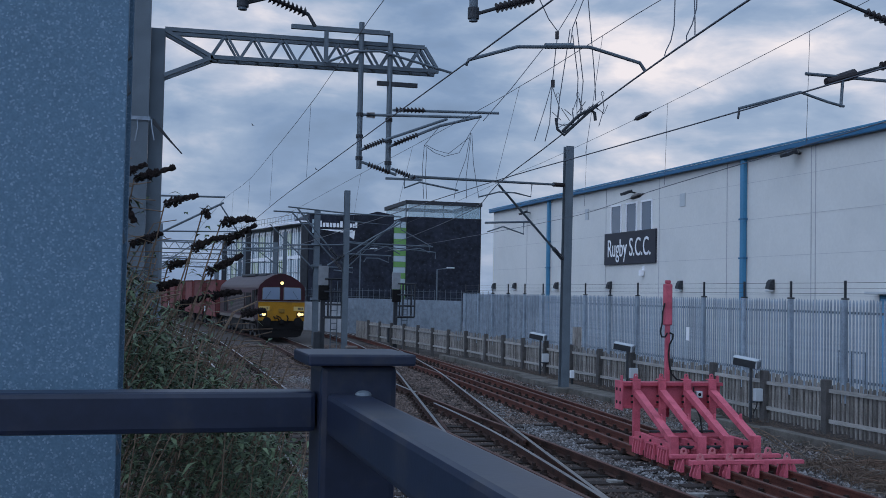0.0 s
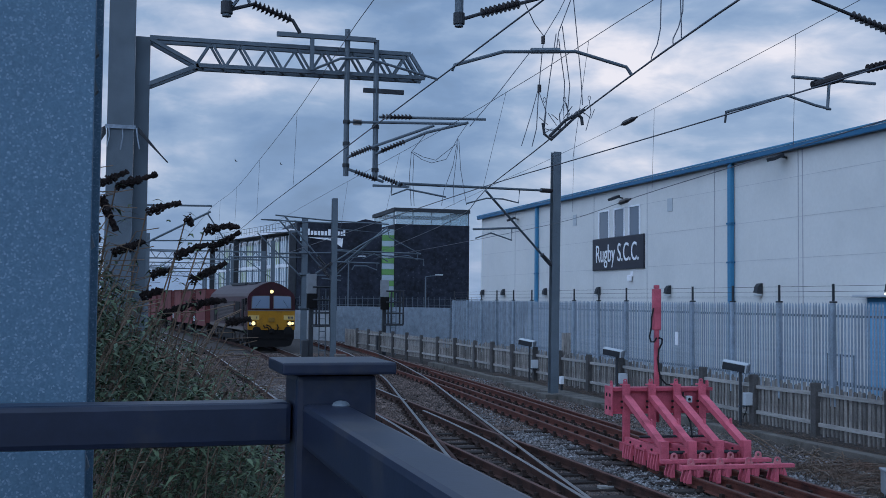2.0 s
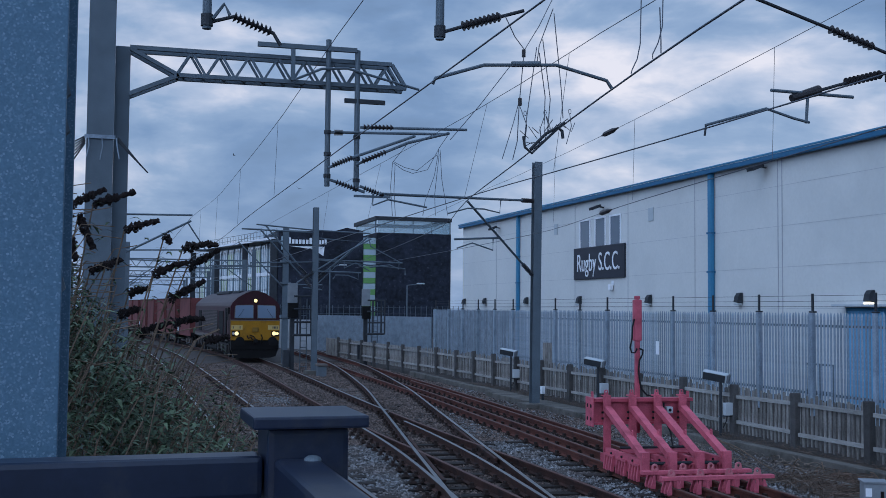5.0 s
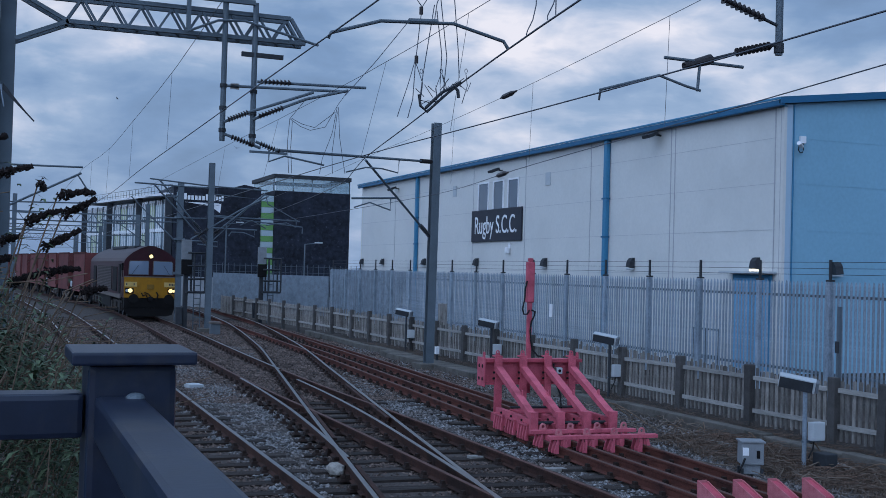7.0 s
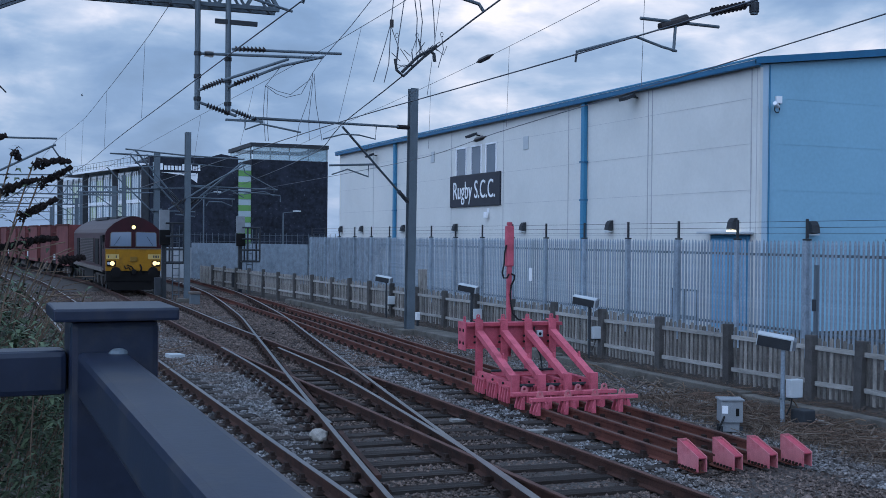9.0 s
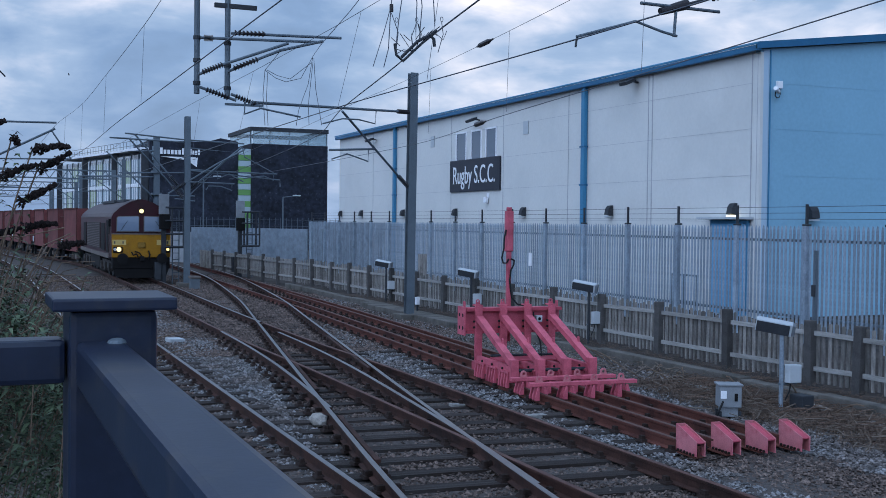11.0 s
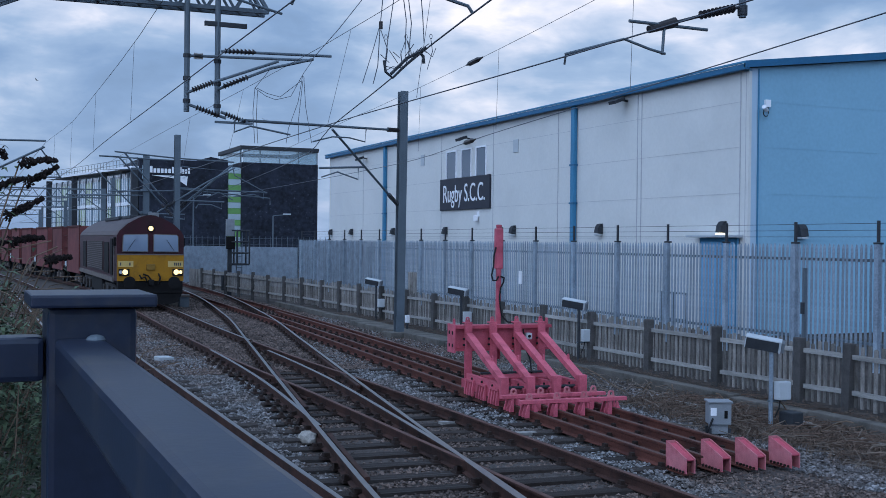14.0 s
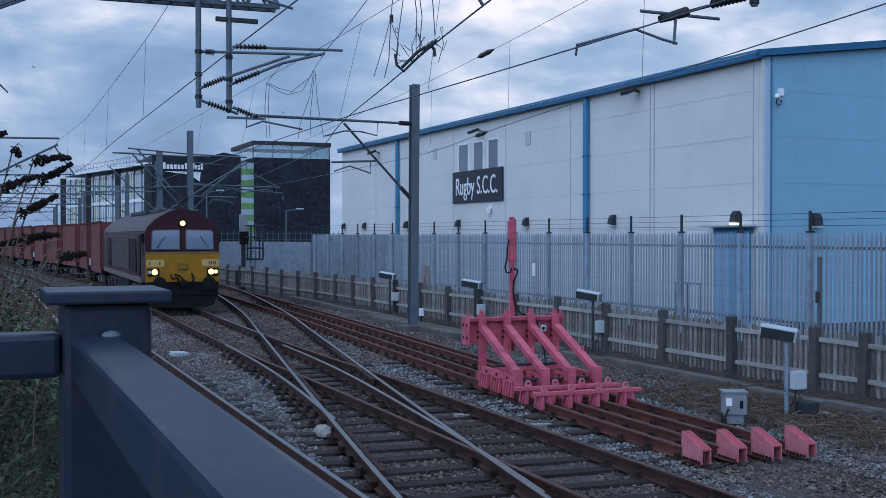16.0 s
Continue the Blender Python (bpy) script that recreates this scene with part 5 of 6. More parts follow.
part("steady_arm", poly_tube(bmesh.new(), [(-2.92, -1.15, 4.85), (-2.45, -1.15, 5.02), (-1.8, -1.12, 4.83), (-1.8, -1.12, 5.18)], 0.022, 6), M_STEEL, ms)

m2 = h_mast("line_mast", 8.85, 49.8, 7.4, 0.25, "grey steel overhead line mast between the lines")
part("cantilever", poly_tube(bmesh.new(), [(-0.1, 0, 4.0), (-2.6, -0.5, 6.6), (-3.4, -0.5, 6.6), (-0.1, 0, 6.55)], 0.035, 6), M_STEEL, m2)
part("insulator", insulator(bmesh.new(), (-0.2, 0, 4.1), (-0.7, -0.1, 4.6), 0.09), M_INSUL, m2)
part("cantilever", poly_tube(bmesh.new(), [(0.1, 0, 4.2), (2.2, 0.3, 6.2), (0.1, 0, 6.3)], 0.035, 6), M_STEEL, m2)
part("arm", poly_tube(bmesh.new(), [(-0.1, 0, 5.2), (-3.0, -0.4, 5.1)], 0.03, 6), M_STEEL, m2)
part("arm", poly_tube(bmesh.new(), [(0.1, 0, 5.3), (4.4, 0.6, 5.0), (4.4, 0.6, 4.7)], 0.03, 6), M_STEEL, m2)

for nm, pts, rad in (("cantilever", [(-0.03, 0.1, 4.34), (2.47, 0.1, 6.43)], 0.045), ("cantilever", [(-0.86, -0.1, 4.24), (1.24, -0.1, 5.59), (2.58, -0.1, 6.33)], 0.04), ("cantilever", [(-2.27, 0, 6.8), (-0.39, 0, 4.6), (-0.1, 0, 4.3)], 0.04),
                     ("top_tube", [(-2.7, 0, 6.85), (-0.02, 0.15, 6.67), (2.58, 0.1, 6.59)], 0.035), ("registration_tube", [(0.1, 0.14, 5.35), (1.29, 0.14, 5.3), (4.14, 0.14, 5.25)], 0.035), ("steady_arm", [(1.37, 0.14, 5.3), (1.37, 0.14, 4.96), (1.9, 0.14, 5.2), (2.57, 0.14, 4.86)], 0.028),
                     ("steady_arm", [(3.98, 0.14, 5.25), (3.98, 0.14, 4.96), (3.52, 0.14, 5.15), (2.57, 0.14, 5.01)], 0.028), ("registration_tube", [(0.1, -0.14, 4.78), (2.09, -0.14, 4.75)], 0.035), ("steady_arm", [(1.98, -0.14, 4.75), (1.98, -0.14, 4.44), (1.5, -0.14, 4.62), (0.92, -0.14, 4.62), (0.81, -0.14, 4.44)], 0.028),
                     ("stay", [(2.5, 0.1, 6.45), (2.58, 0, 5.99), (4.06, 0.14, 5.26)], 0.025)):
    part(nm, poly_tube(bmesh.new(), pts, rad, 6), M_STEEL, m2)
for p, q in (((-0.75, 0, 5.02), (-0.42, 0, 4.64)), ((0.1, 0.1, 4.45), (0.5, 0.1, 4.78)), ((-0.5, -0.1, 4.47), (-0.1, -0.1, 4.73))):
    part("insulator", insulator(bmesh.new(), p, q, 0.09), M_INSUL, m2)
m4 = h_mast("line_mast", 8.44, 56.0, 6.9, 0.28, "grey steel overhead line mast with brackets between the lines")
part("cantilever", poly_tube(bmesh.new(), [(-0.15, 0, 4.2), (-2.4, 0, 6.4), (-0.15, 0, 6.5)], 0.04, 6), M_STEEL, m4)
part("registration_tube", poly_tube(bmesh.new(), [(-0.15, 0, 5.2), (-3.2, 0, 5.15), (-3.2, 0, 4.85)], 0.035, 6), M_STEEL, m4)
part("registration_tube", poly_tube(bmesh.new(), [(0.15, 0, 4.3), (1.9, 0, 4.3), (1.9, 0, 4.05), (0.9, 0, 4.15)], 0.035, 6), M_STEEL, m4)
for zz in (2.6, 4.3, 5.4):
    part("bracket", B(-0.24, 0.24, -0.24, 0.24, zz, zz + 0.12), M_STEEL, m4)

m3 = h_mast("line_mast", -0.55, 45.0, 7.6, 0.3, "grey steel overhead line mast behind the bushes")
part("cantilever", poly_tube(bmesh.new(), [(0.1, 0, 6.72), (3.55, 0, 6.78)], 0.04, 6), M_STEEL, m3)
part("cantilever", poly_tube(bmesh.new(), [(0.1, 0, 4.75), (3.5, 0, 6.55)], 0.045, 6), M_STEEL, m3)
part("steady_arm", poly_tube(bmesh.new(), [(3.35, 0, 6.5), (4.1, 0, 5.38)], 0.03, 6), M_STEEL, m3)
part("arm", poly_tube(bmesh.new(), [(0.1, 0, 5.3), (4.1, 0, 5.4)], 0.03, 6), M_STEEL, m3)

# far masts with cantilevers along the main line
for k, (x, y, z) in enumerate(((1.0, 78, 7.2), (10.3, 84, 7.2), (0.9, 112, 7.2), (10.4, 120, 7.2), (0.7, 150, 7.2), (10.6, 165, 7.2), (0.6, 200, 7.4), (-4.5, 95, 7.4), (-4.5, 140, 7.4))):
    fm = h_mast("line_mast", x, y, z, 0.28, "distant grey overhead line mast with cantilever arms")
    d = 1 if x < 5 else -1
    part("cantilever", poly_tube(bmesh.new(), [(0, 0, 4.6), (d * 2.3, 0, 6.2), (d * 3.3, 0, 6.2), (0, 0, 6.3)], 0.04, 5), M_STEEL, fm)
    part("cantilever", poly_tube(bmesh.new(), [(0, 0, 5.2), (d * 3.0, 0, 5.1)], 0.035, 5), M_STEEL, fm)
for y, z in ((98, 6.9), (135, 7.0), (180, 7.0)):
    pb = thing("portal_beam", "distant grey lattice portal across the tracks", "overhead line structure", group="distant portals")
    fb = bmesh.new()
    for zz in (z, z - 0.7):
        beam(fb, (-6, y, zz), (11, y, zz), 0.12, 0.12)
    for k in range(17):
        beam(fb, (-6 + k, y, z - 0.7), (-5.5 + k, y, z), 0.06, 0.06)
        beam(fb, (-5.5 + k, y, z), (-5 + k, y, z - 0.7), 0.06, 0.06)
    part("lattice", fb, M_STEEL, pb)
    for x in (-6.2, 11.2):
        part("leg", B(x - 0.18, x + 0.18, y - 0.18, y + 0.18, -0.3, z + 0.1), M_STEEL, pb)


def wire(pts, r, label="thin dark overhead wire"):
    return solid("overhead_wire", poly_tube(bmesh.new(), pts, r, 5), M_WIRE, label, "wire", group="overhead wires")


def run(line, z, y0, y1, r, sag=0.0, z1=None, n=14):
    """A wire above a plan line of (y, x) points."""
    pts = []
    for i in range(n + 1):
        u = i / n
        y = y0 + (y1 - y0) * u
        pts.append((spline(line, y), y, z + ((z1 or z) - z) * u - 4 * sag * u * (1 - u)))
    wire(pts, r)


def droppers(line, z0, z1, ys, dx=0.0):
    for y in ys:
        x = spline(line, y)
        wire([(x + dx, y, z0), (x, y, z1)], 0.004, "thin dropper between overhead wires")


WA = [(2, 2.97), (10.4, 3.09), (15.5, 3.15), (20.3, 3.22), (28.6, 3.33), (41, 3.6), (80, 3.6), (200, 3.6)]
WB = [(2, 2.75), (14.6, 2.97), (23.5, 3.27), (33, 3.45), (41, 3.55), (50, 3.3), (90, 3.4), (200, 3.5)]
run(WA, 5.2, 2, 41, 0.009)
run(WA, 5.2, 41, 200, 0.011)
run(WB, 6.8, 2, 50, 0.006)
run(WB, 6.8, 50, 200, 0.009, 0.3)
droppers(WB, 5.2, 6.8, (23.46, 32.0, 40.4, 46.0), -0.06)
WC = [(3, 6.15), (12.8, 6.36), (19.5, 6.66), (28.6, 6.78), (36, 6.8), (54, 6.96), (90, 7.2), (200, 7.6)]
run(WC, 6.7, 3, 54, 0.006)
run(WC, 6.7, 54, 200, 0.009, 0.3)
WE = [(3, 6.2), (9.6, 6.36), (14.7, 6.3), (18.2, 6.22), (25, 6.3), (60, 7.0), (200, 7.6)]
run(WE, 4.9, 3, 25, 0.009)
run(WE, 4.9, 25, 200, 0.011)
droppers(WC, 4.9, 6.7, (15.2,), -0.25)
for y in (19.57, 28.6, 36.0):
    wire([(spline(WE, y), y, 4.9), (spline(WC, y), y, 6.7)], 0.004, "thin dropper between overhead wires")
WF = [(4, 7.6), (12, 8.89), (20.2, 10.05), (27.7, 10.92), (33, 11.42), (60, 12.6)]
run(WF, 6.7, 4, 33, 0.005)
run(WF, 6.7, 33, 60, 0.006, 0.05, 6.0)
WG = [(6, 7.95), (11.5, 8.85), (20.5, 10.2), (30.3, 11.85), (60, 12.9)]
run(WG, 5.05, 6, 30.3, 0.008)
run(WG, 5.05, 30.3, 60, 0.009)
droppers(WF, 5.05, 6.7, (13.92, 20.16, 26.0), -0.05)
WD = [(2, 3.35), (6.83, 3.98), (11, 4.68), (14.3, 5.33), (20.15, 6.45), (27, 8.0), (50, 11.0)]
run(WD, 4.9, 2, 20.15, 0.0095)
run(WD, 4.9, 20.15, 50, 0.009, 0, 5.0)
for line, y, z, ln in ((WF, 21.2, 6.7, 1.1), (WG, 22.2, 5.05, 1.1), (WF, 4.6, 6.7, 0.8)):
    iv = bmesh.new()
    ends = [Vector((spline(line, y + ln * u), y + ln * u, z)) for u in (0, 0.12, 0.3, 0.8, 0.92, 1)]
    for a, b, ra, rb in zip(ends, ends[1:], (0.018, 0.026, 0.055, 0.055, 0.026), (0.026, 0.055, 0.055, 0.026, 0.018)):
        tube(iv, a, b, ra, 10, rb)
    solid("line_insulator", iv, M_INSUL, "dark insulator in an overhead wire", "insulator", group="line insulators")

# portal over the platform end, whose drop tubes hang into view
po = thing("near_portal", "grey steel portal with drop tubes and ribbed insulators over the lines", "overhead line structure")
part("beam", B(-1.75, 14.85, 11.85, 12.15, 8.2, 8.55, bevel=0.01), M_STEEL, po)
part("leg", B(-1.75, -1.45, 11.85, 12.15, -0.3, 8.195), M_STEEL, po)
part("leg", B(14.55, 14.85, 11.85, 12.15, -0.3, 8.195), M_STEEL, po)
for x, z in ((0.84, 5.82), (3.47, 5.91), (9.64, 5.82)):
    dt = part("drop_tube", tube(bmesh.new(), (x, 12, z), (x, 12, 8.195), 0.05, 12), M_STEEL, po)
    part("collar", tube(bmesh.new(), (x, 12, z + 0.03), (x, 12, z + 0.16), 0.066, 12), M_STEEL_D, dt)
for nm, pts, ins in (("bracket_arm", [(0.88, 12, 5.9), (1.13, 12, 5.98), (1.56, 12, 5.83), (1.64, 12, 5.7)], ((1.12, 12, 5.98), (1.54, 12, 5.84))),
                     ("bracket_arm", [(3.5, 12, 6.0), (3.72, 12, 6.08), (4.5, 12, 6.34)], ((3.74, 12, 6.09), (4.22, 12, 6.25))),
                     ("bracket_arm", [(9.6, 12, 6.22), (8.7, 12, 6.48), (7.6, 12, 6.78)], ((8.72, 12, 6.47), (9.4, 12, 6.28))),
                     ("bracket_arm", [(9.6, 12, 5.96), (8.85, 12, 5.75), (8.14, 12, 5.53)], ((8.95, 12, 5.79), (9.52, 12, 5.94)))):
    a = part(nm, poly_tube(bmesh.new(), pts, 0.022, 8), M_STEEL_D, po)
    part("insulator", insulator(bmesh.new(), *ins, 0.062, 9), M_INSUL, a, "dark ribbed insulator")
part("insulator", tube(bmesh.new(), (8.14, 12, 5.53), (8.55, 12, 5.66), 0.05, 10, 0.07), M_INSUL, po, "dark polymer insulator")
part("register_bar", tube(bmesh.new(), (7.83, 11.98, 5.61), (9.05, 11.98, 5.60), 0.022, 8), M_STEEL, po)
part("register_post", tube(bmesh.new(), (8.37, 11.98, 5.6), (8.34, 11.98, 5.22), 0.02, 8), M_STEEL, po)
part("steady_arm", poly_tube(bmesh.new(), [(8.38, 11.97, 5.23), (8.15, 11.97, 5.27), (7.75, 11.97, 5.37), (6.89, 11.97, 5.11)], 0.018, 8), M_STEEL, po)
part("wire_clip", tube(bmesh.new(), (6.9, 11.97, 5.12), (6.88, 11.97, 4.98), 0.014, 6), M_STEEL_D, po)
jn = bmesh.new()
poly_tube(jn, [(0.9, 11.96, 5.93), (1.02, 11.96, 6.1), (1.08, 11.96, 5.98)], 0.02, 6)
part("clamp", jn, M_STEEL, po)

# bridle bar and section gear where two contact wires cross
sgr = thing("section_gear", "bent steel bridle bar with hanger wires on the crossing contact wire", "overhead line fitting")
part("bridle_bar", poly_tube(bmesh.new(), [(3.1, 11, 5.18), (3.13, 11, 5.24), (3.67, 11, 5.42), (4.5, 11, 5.48), (5.1, 11, 5.35), (5.16, 11, 5.27)], 0.02, 8), M_STEEL, sgr)
part("bar_sleeve", tube(bmesh.new(), (3.98, 10.99, 5.45), (4.3, 10.99, 5.475), 0.032, 8), M_STEEL, sgr)
for pts in ([(4.0, 11, 4.42), (4.05, 11, 4.62), (4.07, 11, 5.02), (4.11, 11, 5.45)], [(4.11, 11, 5.45), (4.13, 11, 5.62), (4.02, 11, 5.75), (3.9, 11, 5.98)],
            [(4.27, 11, 5.45), (4.3, 11, 5.68), (4.46, 11, 6.1)], [(4.13, 11, 4.62), (4.16, 11, 4.9), (4.27, 11, 5.66)], [(4.40, 11, 4.75), (4.43, 11, 5.1), (4.34, 11, 5.75)],
            [(4.58, 11, 4.9), (4.56, 11, 5.2), (4.47, 11, 6.05)], [(4.36, 11, 4.82), (4.37, 11, 5.13), (4.3, 11, 5.6)],
            [(4.30, 8.8, 4.92), (4.31, 8.8, 4.96), (4.36, 8.8, 5.06), (4.39, 8.8, 5.2), (4.40, 8.8, 5.6)], [(4.20, 8.2, 4.92), (4.20, 8.2, 4.96), (4.25, 8.2, 5.06), (4.29, 8.2, 5.2), (4.3, 8.2, 5.6)],
            [(4.17, 8.0, 4.92), (4.17, 8.0, 5.02), (4.16, 8.0, 5.3)]):
    part("hanger_wire", poly_tube(bmesh.new(), pts, 0.0055, 5), M_WIRE, sgr)
for x, z in ((4.08, 5.05), (4.12, 5.58)):
    part("hanger_clamp", tube(bmesh.new(), (x, 11, z - 0.04), (x, 11, z + 0.04), 0.022, 8), M_INSUL, sgr)
part("runner", poly_tube(bmesh.new(), [(4.12, 11, 4.68), (4.14, 11, 4.56), (4.22, 11, 4.5), (4.32, 11, 4.6), (4.6, 11, 4.86)], 0.015, 6), M_STEEL_D, sgr)
part("runner", poly_tube(bmesh.new(), [(4.2, 11, 4.54), (4.38, 11, 4.72), (4.52, 11, 4.80), (4.57, 11, 4.76), (4.58, 11, 4.68)], 0.018, 6), M_STEEL_D, sgr)
for q in range(7):
    part("horn", poly_tube(bmesh.new(), [(4.33 + 0.035 * q, 11, 4.66 + 0.03 * q), (4.31 + 0.05 * q, 11.0, 4.8 + 0.03 * (q % 3))], 0.004, 4), M_WIRE, sgr)
for pts in ([(4.06, 11, 5.02), (4.0, 11, 4.8), (3.88, 11, 4.42)], [(4.08, 11, 5.0), (4.16, 11, 4.8), (4.14, 11, 4.62)], [(4.16, 11, 4.9), (4.13, 11, 4.6)], [(4.36, 11, 4.9), (4.31, 11, 4.76), (4.33, 11, 4.62)],
            [(4.38, 11, 4.92), (4.42, 11, 4.78), (4.37, 11, 4.66)], [(4.66, 11, 4.95), (4.68, 11, 4.82), (4.62, 11, 4.62)], [(4.58, 11, 4.83), (4.68, 11, 4.76), (4.72, 11, 4.86)], [(4.14, 11, 4.62), (4.24, 11, 4.6), (4.34, 11, 4.63)],
            [(4.14, 11, 4.57), (4.22, 11, 4.62), (4.34, 11, 4.61)], [(3.98, 11, 5.45), (3.62, 11, 4.98), (3.3, 11, 4.6)], [(4.13, 11, 5.62), (4.3, 11, 5.9), (4.5, 11, 6.3)]):
    part("hanger_wire", poly_tube(bmesh.new(), pts, 0.0045, 5), M_WIRE, sgr)
for q, (x, z, dx, dz) in enumerate(((4.3, 4.72, -0.08, 0.06), (4.36, 4.74, 0.10, 0.14), (4.28, 4.66, -0.1, 0.13), (4.44, 4.76, -0.05, 0.15), (4.5, 4.8, 0.14, 0.1), (4.18, 4.66, -0.1, 0.08))):
    part("horn", poly_tube(bmesh.new(), [(x, 11, z), (x + dx, 11, z + dz)], 0.0045, 4), M_STEEL_D, sgr)
for x, z in ((4.14, 4.93), (4.37, 4.95), (4.66, 4.98)):
    ey = bmesh.new()
    poly_tube(ey, [(x + 0.016 * math.sin(a), 11, z + 0.026 * math.cos(a)) for a in [k * math.pi / 4 for k in range(9)]], 0.004, 4)
    part("wire_eye", ey, M_WIRE, sgr)
# slack jumper loops behind
for pts in ([(6.02, 24.3, 6.15), (6.27, 24.3, 5.99), (6.5, 24.3, 5.92), (6.85, 24.3, 6.02), (7.14, 24.3, 6.56)], [(6.06, 24.3, 6.16), (6.3, 24.3, 6.05), (6.6, 24.3, 5.99), (7.08, 24.3, 6.38)],
            [(7.12, 24.3, 6.5), (7.02, 24.3, 5.9), (6.8, 24.3, 5.29), (6.75, 24.3, 4.95)], [(7.15, 24.3, 6.5), (7.2, 24.3, 5.8), (7.35, 24.3, 4.98)], [(7.13, 24.3, 6.4), (7.03, 24.3, 5.45), (7.05, 24.3, 4.97)],
            [(6.02, 24.3, 6.15), (5.98, 24.3, 5.6), (6.03, 24.3, 4.92)], [(6.08, 24.3, 6.1), (6.06, 24.3, 5.5), (6.1, 24.3, 4.92)], [(6.38, 24.3, 6.62), (6.02, 24.3, 6.15)], [(7.37, 24.3, 6.9), (7.14, 24.3, 6.56)]):
    wire(pts, 0.007, "slack jumper cable between overhead wires")

# ---- dark office blocks behind ----
office = thing("office_block", "dark mosaic-clad office block with green and white stair strip", "building", kind="structure")
part("dark_tower", B(27.15, 35.5, 115, 126, -0.3, 10.95), M_DARKCLAD, office)
for x0, x1, y0, y1 in ((27.3, 35.4, 115.2, 115.24), (27.2, 27.24, 115.3, 125.8), (35.42, 35.46, 115.3, 125.8)):
    part("rooftop_glazing", B(x0, x1, y0, y1, 10.96, 12.3), M_CLEAR, office, "clear rooftop glass screen")
edge = bmesh.new()
for x0, x1, y0, y1 in ((27.0, 35.6, 115.0, 115.3), (27.0, 27.3, 115.31, 126), (35.3, 35.6, 115.31, 126), (27.31, 35.29, 125.7, 126)):
    box(edge, x0, x1, y0, y1, 12.31, 12.72)
part("roof_edge", edge, M_STEEL_D, office)
for x in (27.1, 29.2, 31.3, 33.4, 35.5):
    part("screen_post", B(x - 0.05, x + 0.05, 115.3, 115.4, 10.96, 12.3), M_STEEL, office)
lw = bmesh.new()
prism(lw, [(16.7, -0.3), (25.81, -0.3), (25.81, 11.1), (24.0, 11.4), (22.5, 10.95), (16.7, 10.95)], "y", 115.5, 127)
part("dark_wing", lw, M_DARKCLAD2, office)
for k in range(8):
    z = 0.6 + k * 1.22
    part("stair_strip", B(25.83, 27.13, 115.2, 115.6, z, z + 0.59), M_GREEN, office, "lime green panel")
    part("stair_strip", B(25.83, 27.13, 115.22, 115.6, z + 0.61, z + 1.2), M_STRIP, office, "pale glazed panel")
part("stair_core", B(25.83, 27.13, 115.62, 126, -0.3, 10.4), M_GLASSPALE, office)
# company sign: plain bars and flashes
for k, (x0, x1, z0, z1) in enumerate(((17.75, 20.35, 9.55, 10.05), (20.75, 21.9, 9.55, 10.05))):
    n = 7 if k == 0 else 4
    for q in range(n):
        xa = x0 + (x1 - x0) * q / n
        part("sign_bar", B(xa, xa + (x1 - x0) / n * 0.72, 115.44, 115.48, z0, z1 + (0.15 if q in (0, n - 1) else -0.05)), M_WHITE, office)
for pr in ([(17.8, 9.3), (21.4, 9.3), (21.3, 9.05), (20.4, 9.0)], [(20.6, 8.9), (21.6, 9.3), (21.5, 8.3)]):
    bm = bmesh.new()
    prism(bm, pr, "y", 115.44, 115.48)
    part("sign_flash", bm, M_WHITE, office)
part("sign_bar", B(17.0, 17.7, 115.44, 115.48, 8.9, 10.3), M_GLASSPALE, office)

gwing = thing("glazed_wing", "long glazed office wing with dark columns and thin roof", "building", kind="structure")
ax, ay, bx, by = 16.6, 116, 10.75, 150
for k in range(13):
    u0, u1 = k / 13, (k + 1) / 13
    p0 = Vector((ax + (bx - ax) * u0, ay + (by - ay) * u0, 0))
    p1 = Vector((ax + (bx - ax) * u1, ay + (by - ay) * u1, 0))
    for f in range(3):
        z = 0.6 + f * 3.0
        bm = beam(bmesh.new(), (p0.x, p0.y + 0.15, z + 1.25), (p1.x, p1.y - 0.15, z + 1.25), 0.1, 2.5)
        part("pane", bm, M_GLASSPALE if (k + f) % 4 else M_GREEN_PALE, gwing)
        part("spandrel", beam(bmesh.new(), (p0.x, p0.y, z - 0.2), (p1.x, p1.y, z - 0.2), 0.2, 0.35), M_WHITE, gwing)
    part("mullion", B(p0.x - 0.12, p0.x + 0.12, p0.y - 0.1, p0.y + 0.1, -0.3, 9.7), M_STEEL, gwing)
    for q in range(1, 4):
        m = p0.lerp(p1, q / 4)
        part("glazing_bar", B(m.x - 0.13, m.x + 0.0, m.y - 0.04, m.y + 0.04, 0.3, 9.6), M_WHITE, gwing)
    for f in range(3):
        part("transom", beam(bmesh.new(), (p0.x - 0.06, p0.y, 1.7 + f * 3.0), (p1.x - 0.06, p1.y, 1.7 + f * 3.0), 0.1, 0.09), M_STEEL, gwing)
for u in (0.0, 0.3, 0.65, 1.0):
    x, y = ax + (bx - ax) * u - 0.3, ay + (by - ay) * u
    part("column", B(x - 0.35, x + 0.35, y - 0.35, y + 0.35, -0.3, 10.0), M_STEEL_D, gwing)
part("roof", beam(bmesh.new(), (ax + 1.0, ay, 10.05), (bx + 1.0, by, 10.3), 3.4, 0.25), M_WHITE, gwing)
part("core", beam(bmesh.new(), (ax + 3, ay + 2, 4.8), (bx + 3, by, 4.8), 4.0, 9.6), M_BOXGREY, gwing)
rl = bmesh.new()
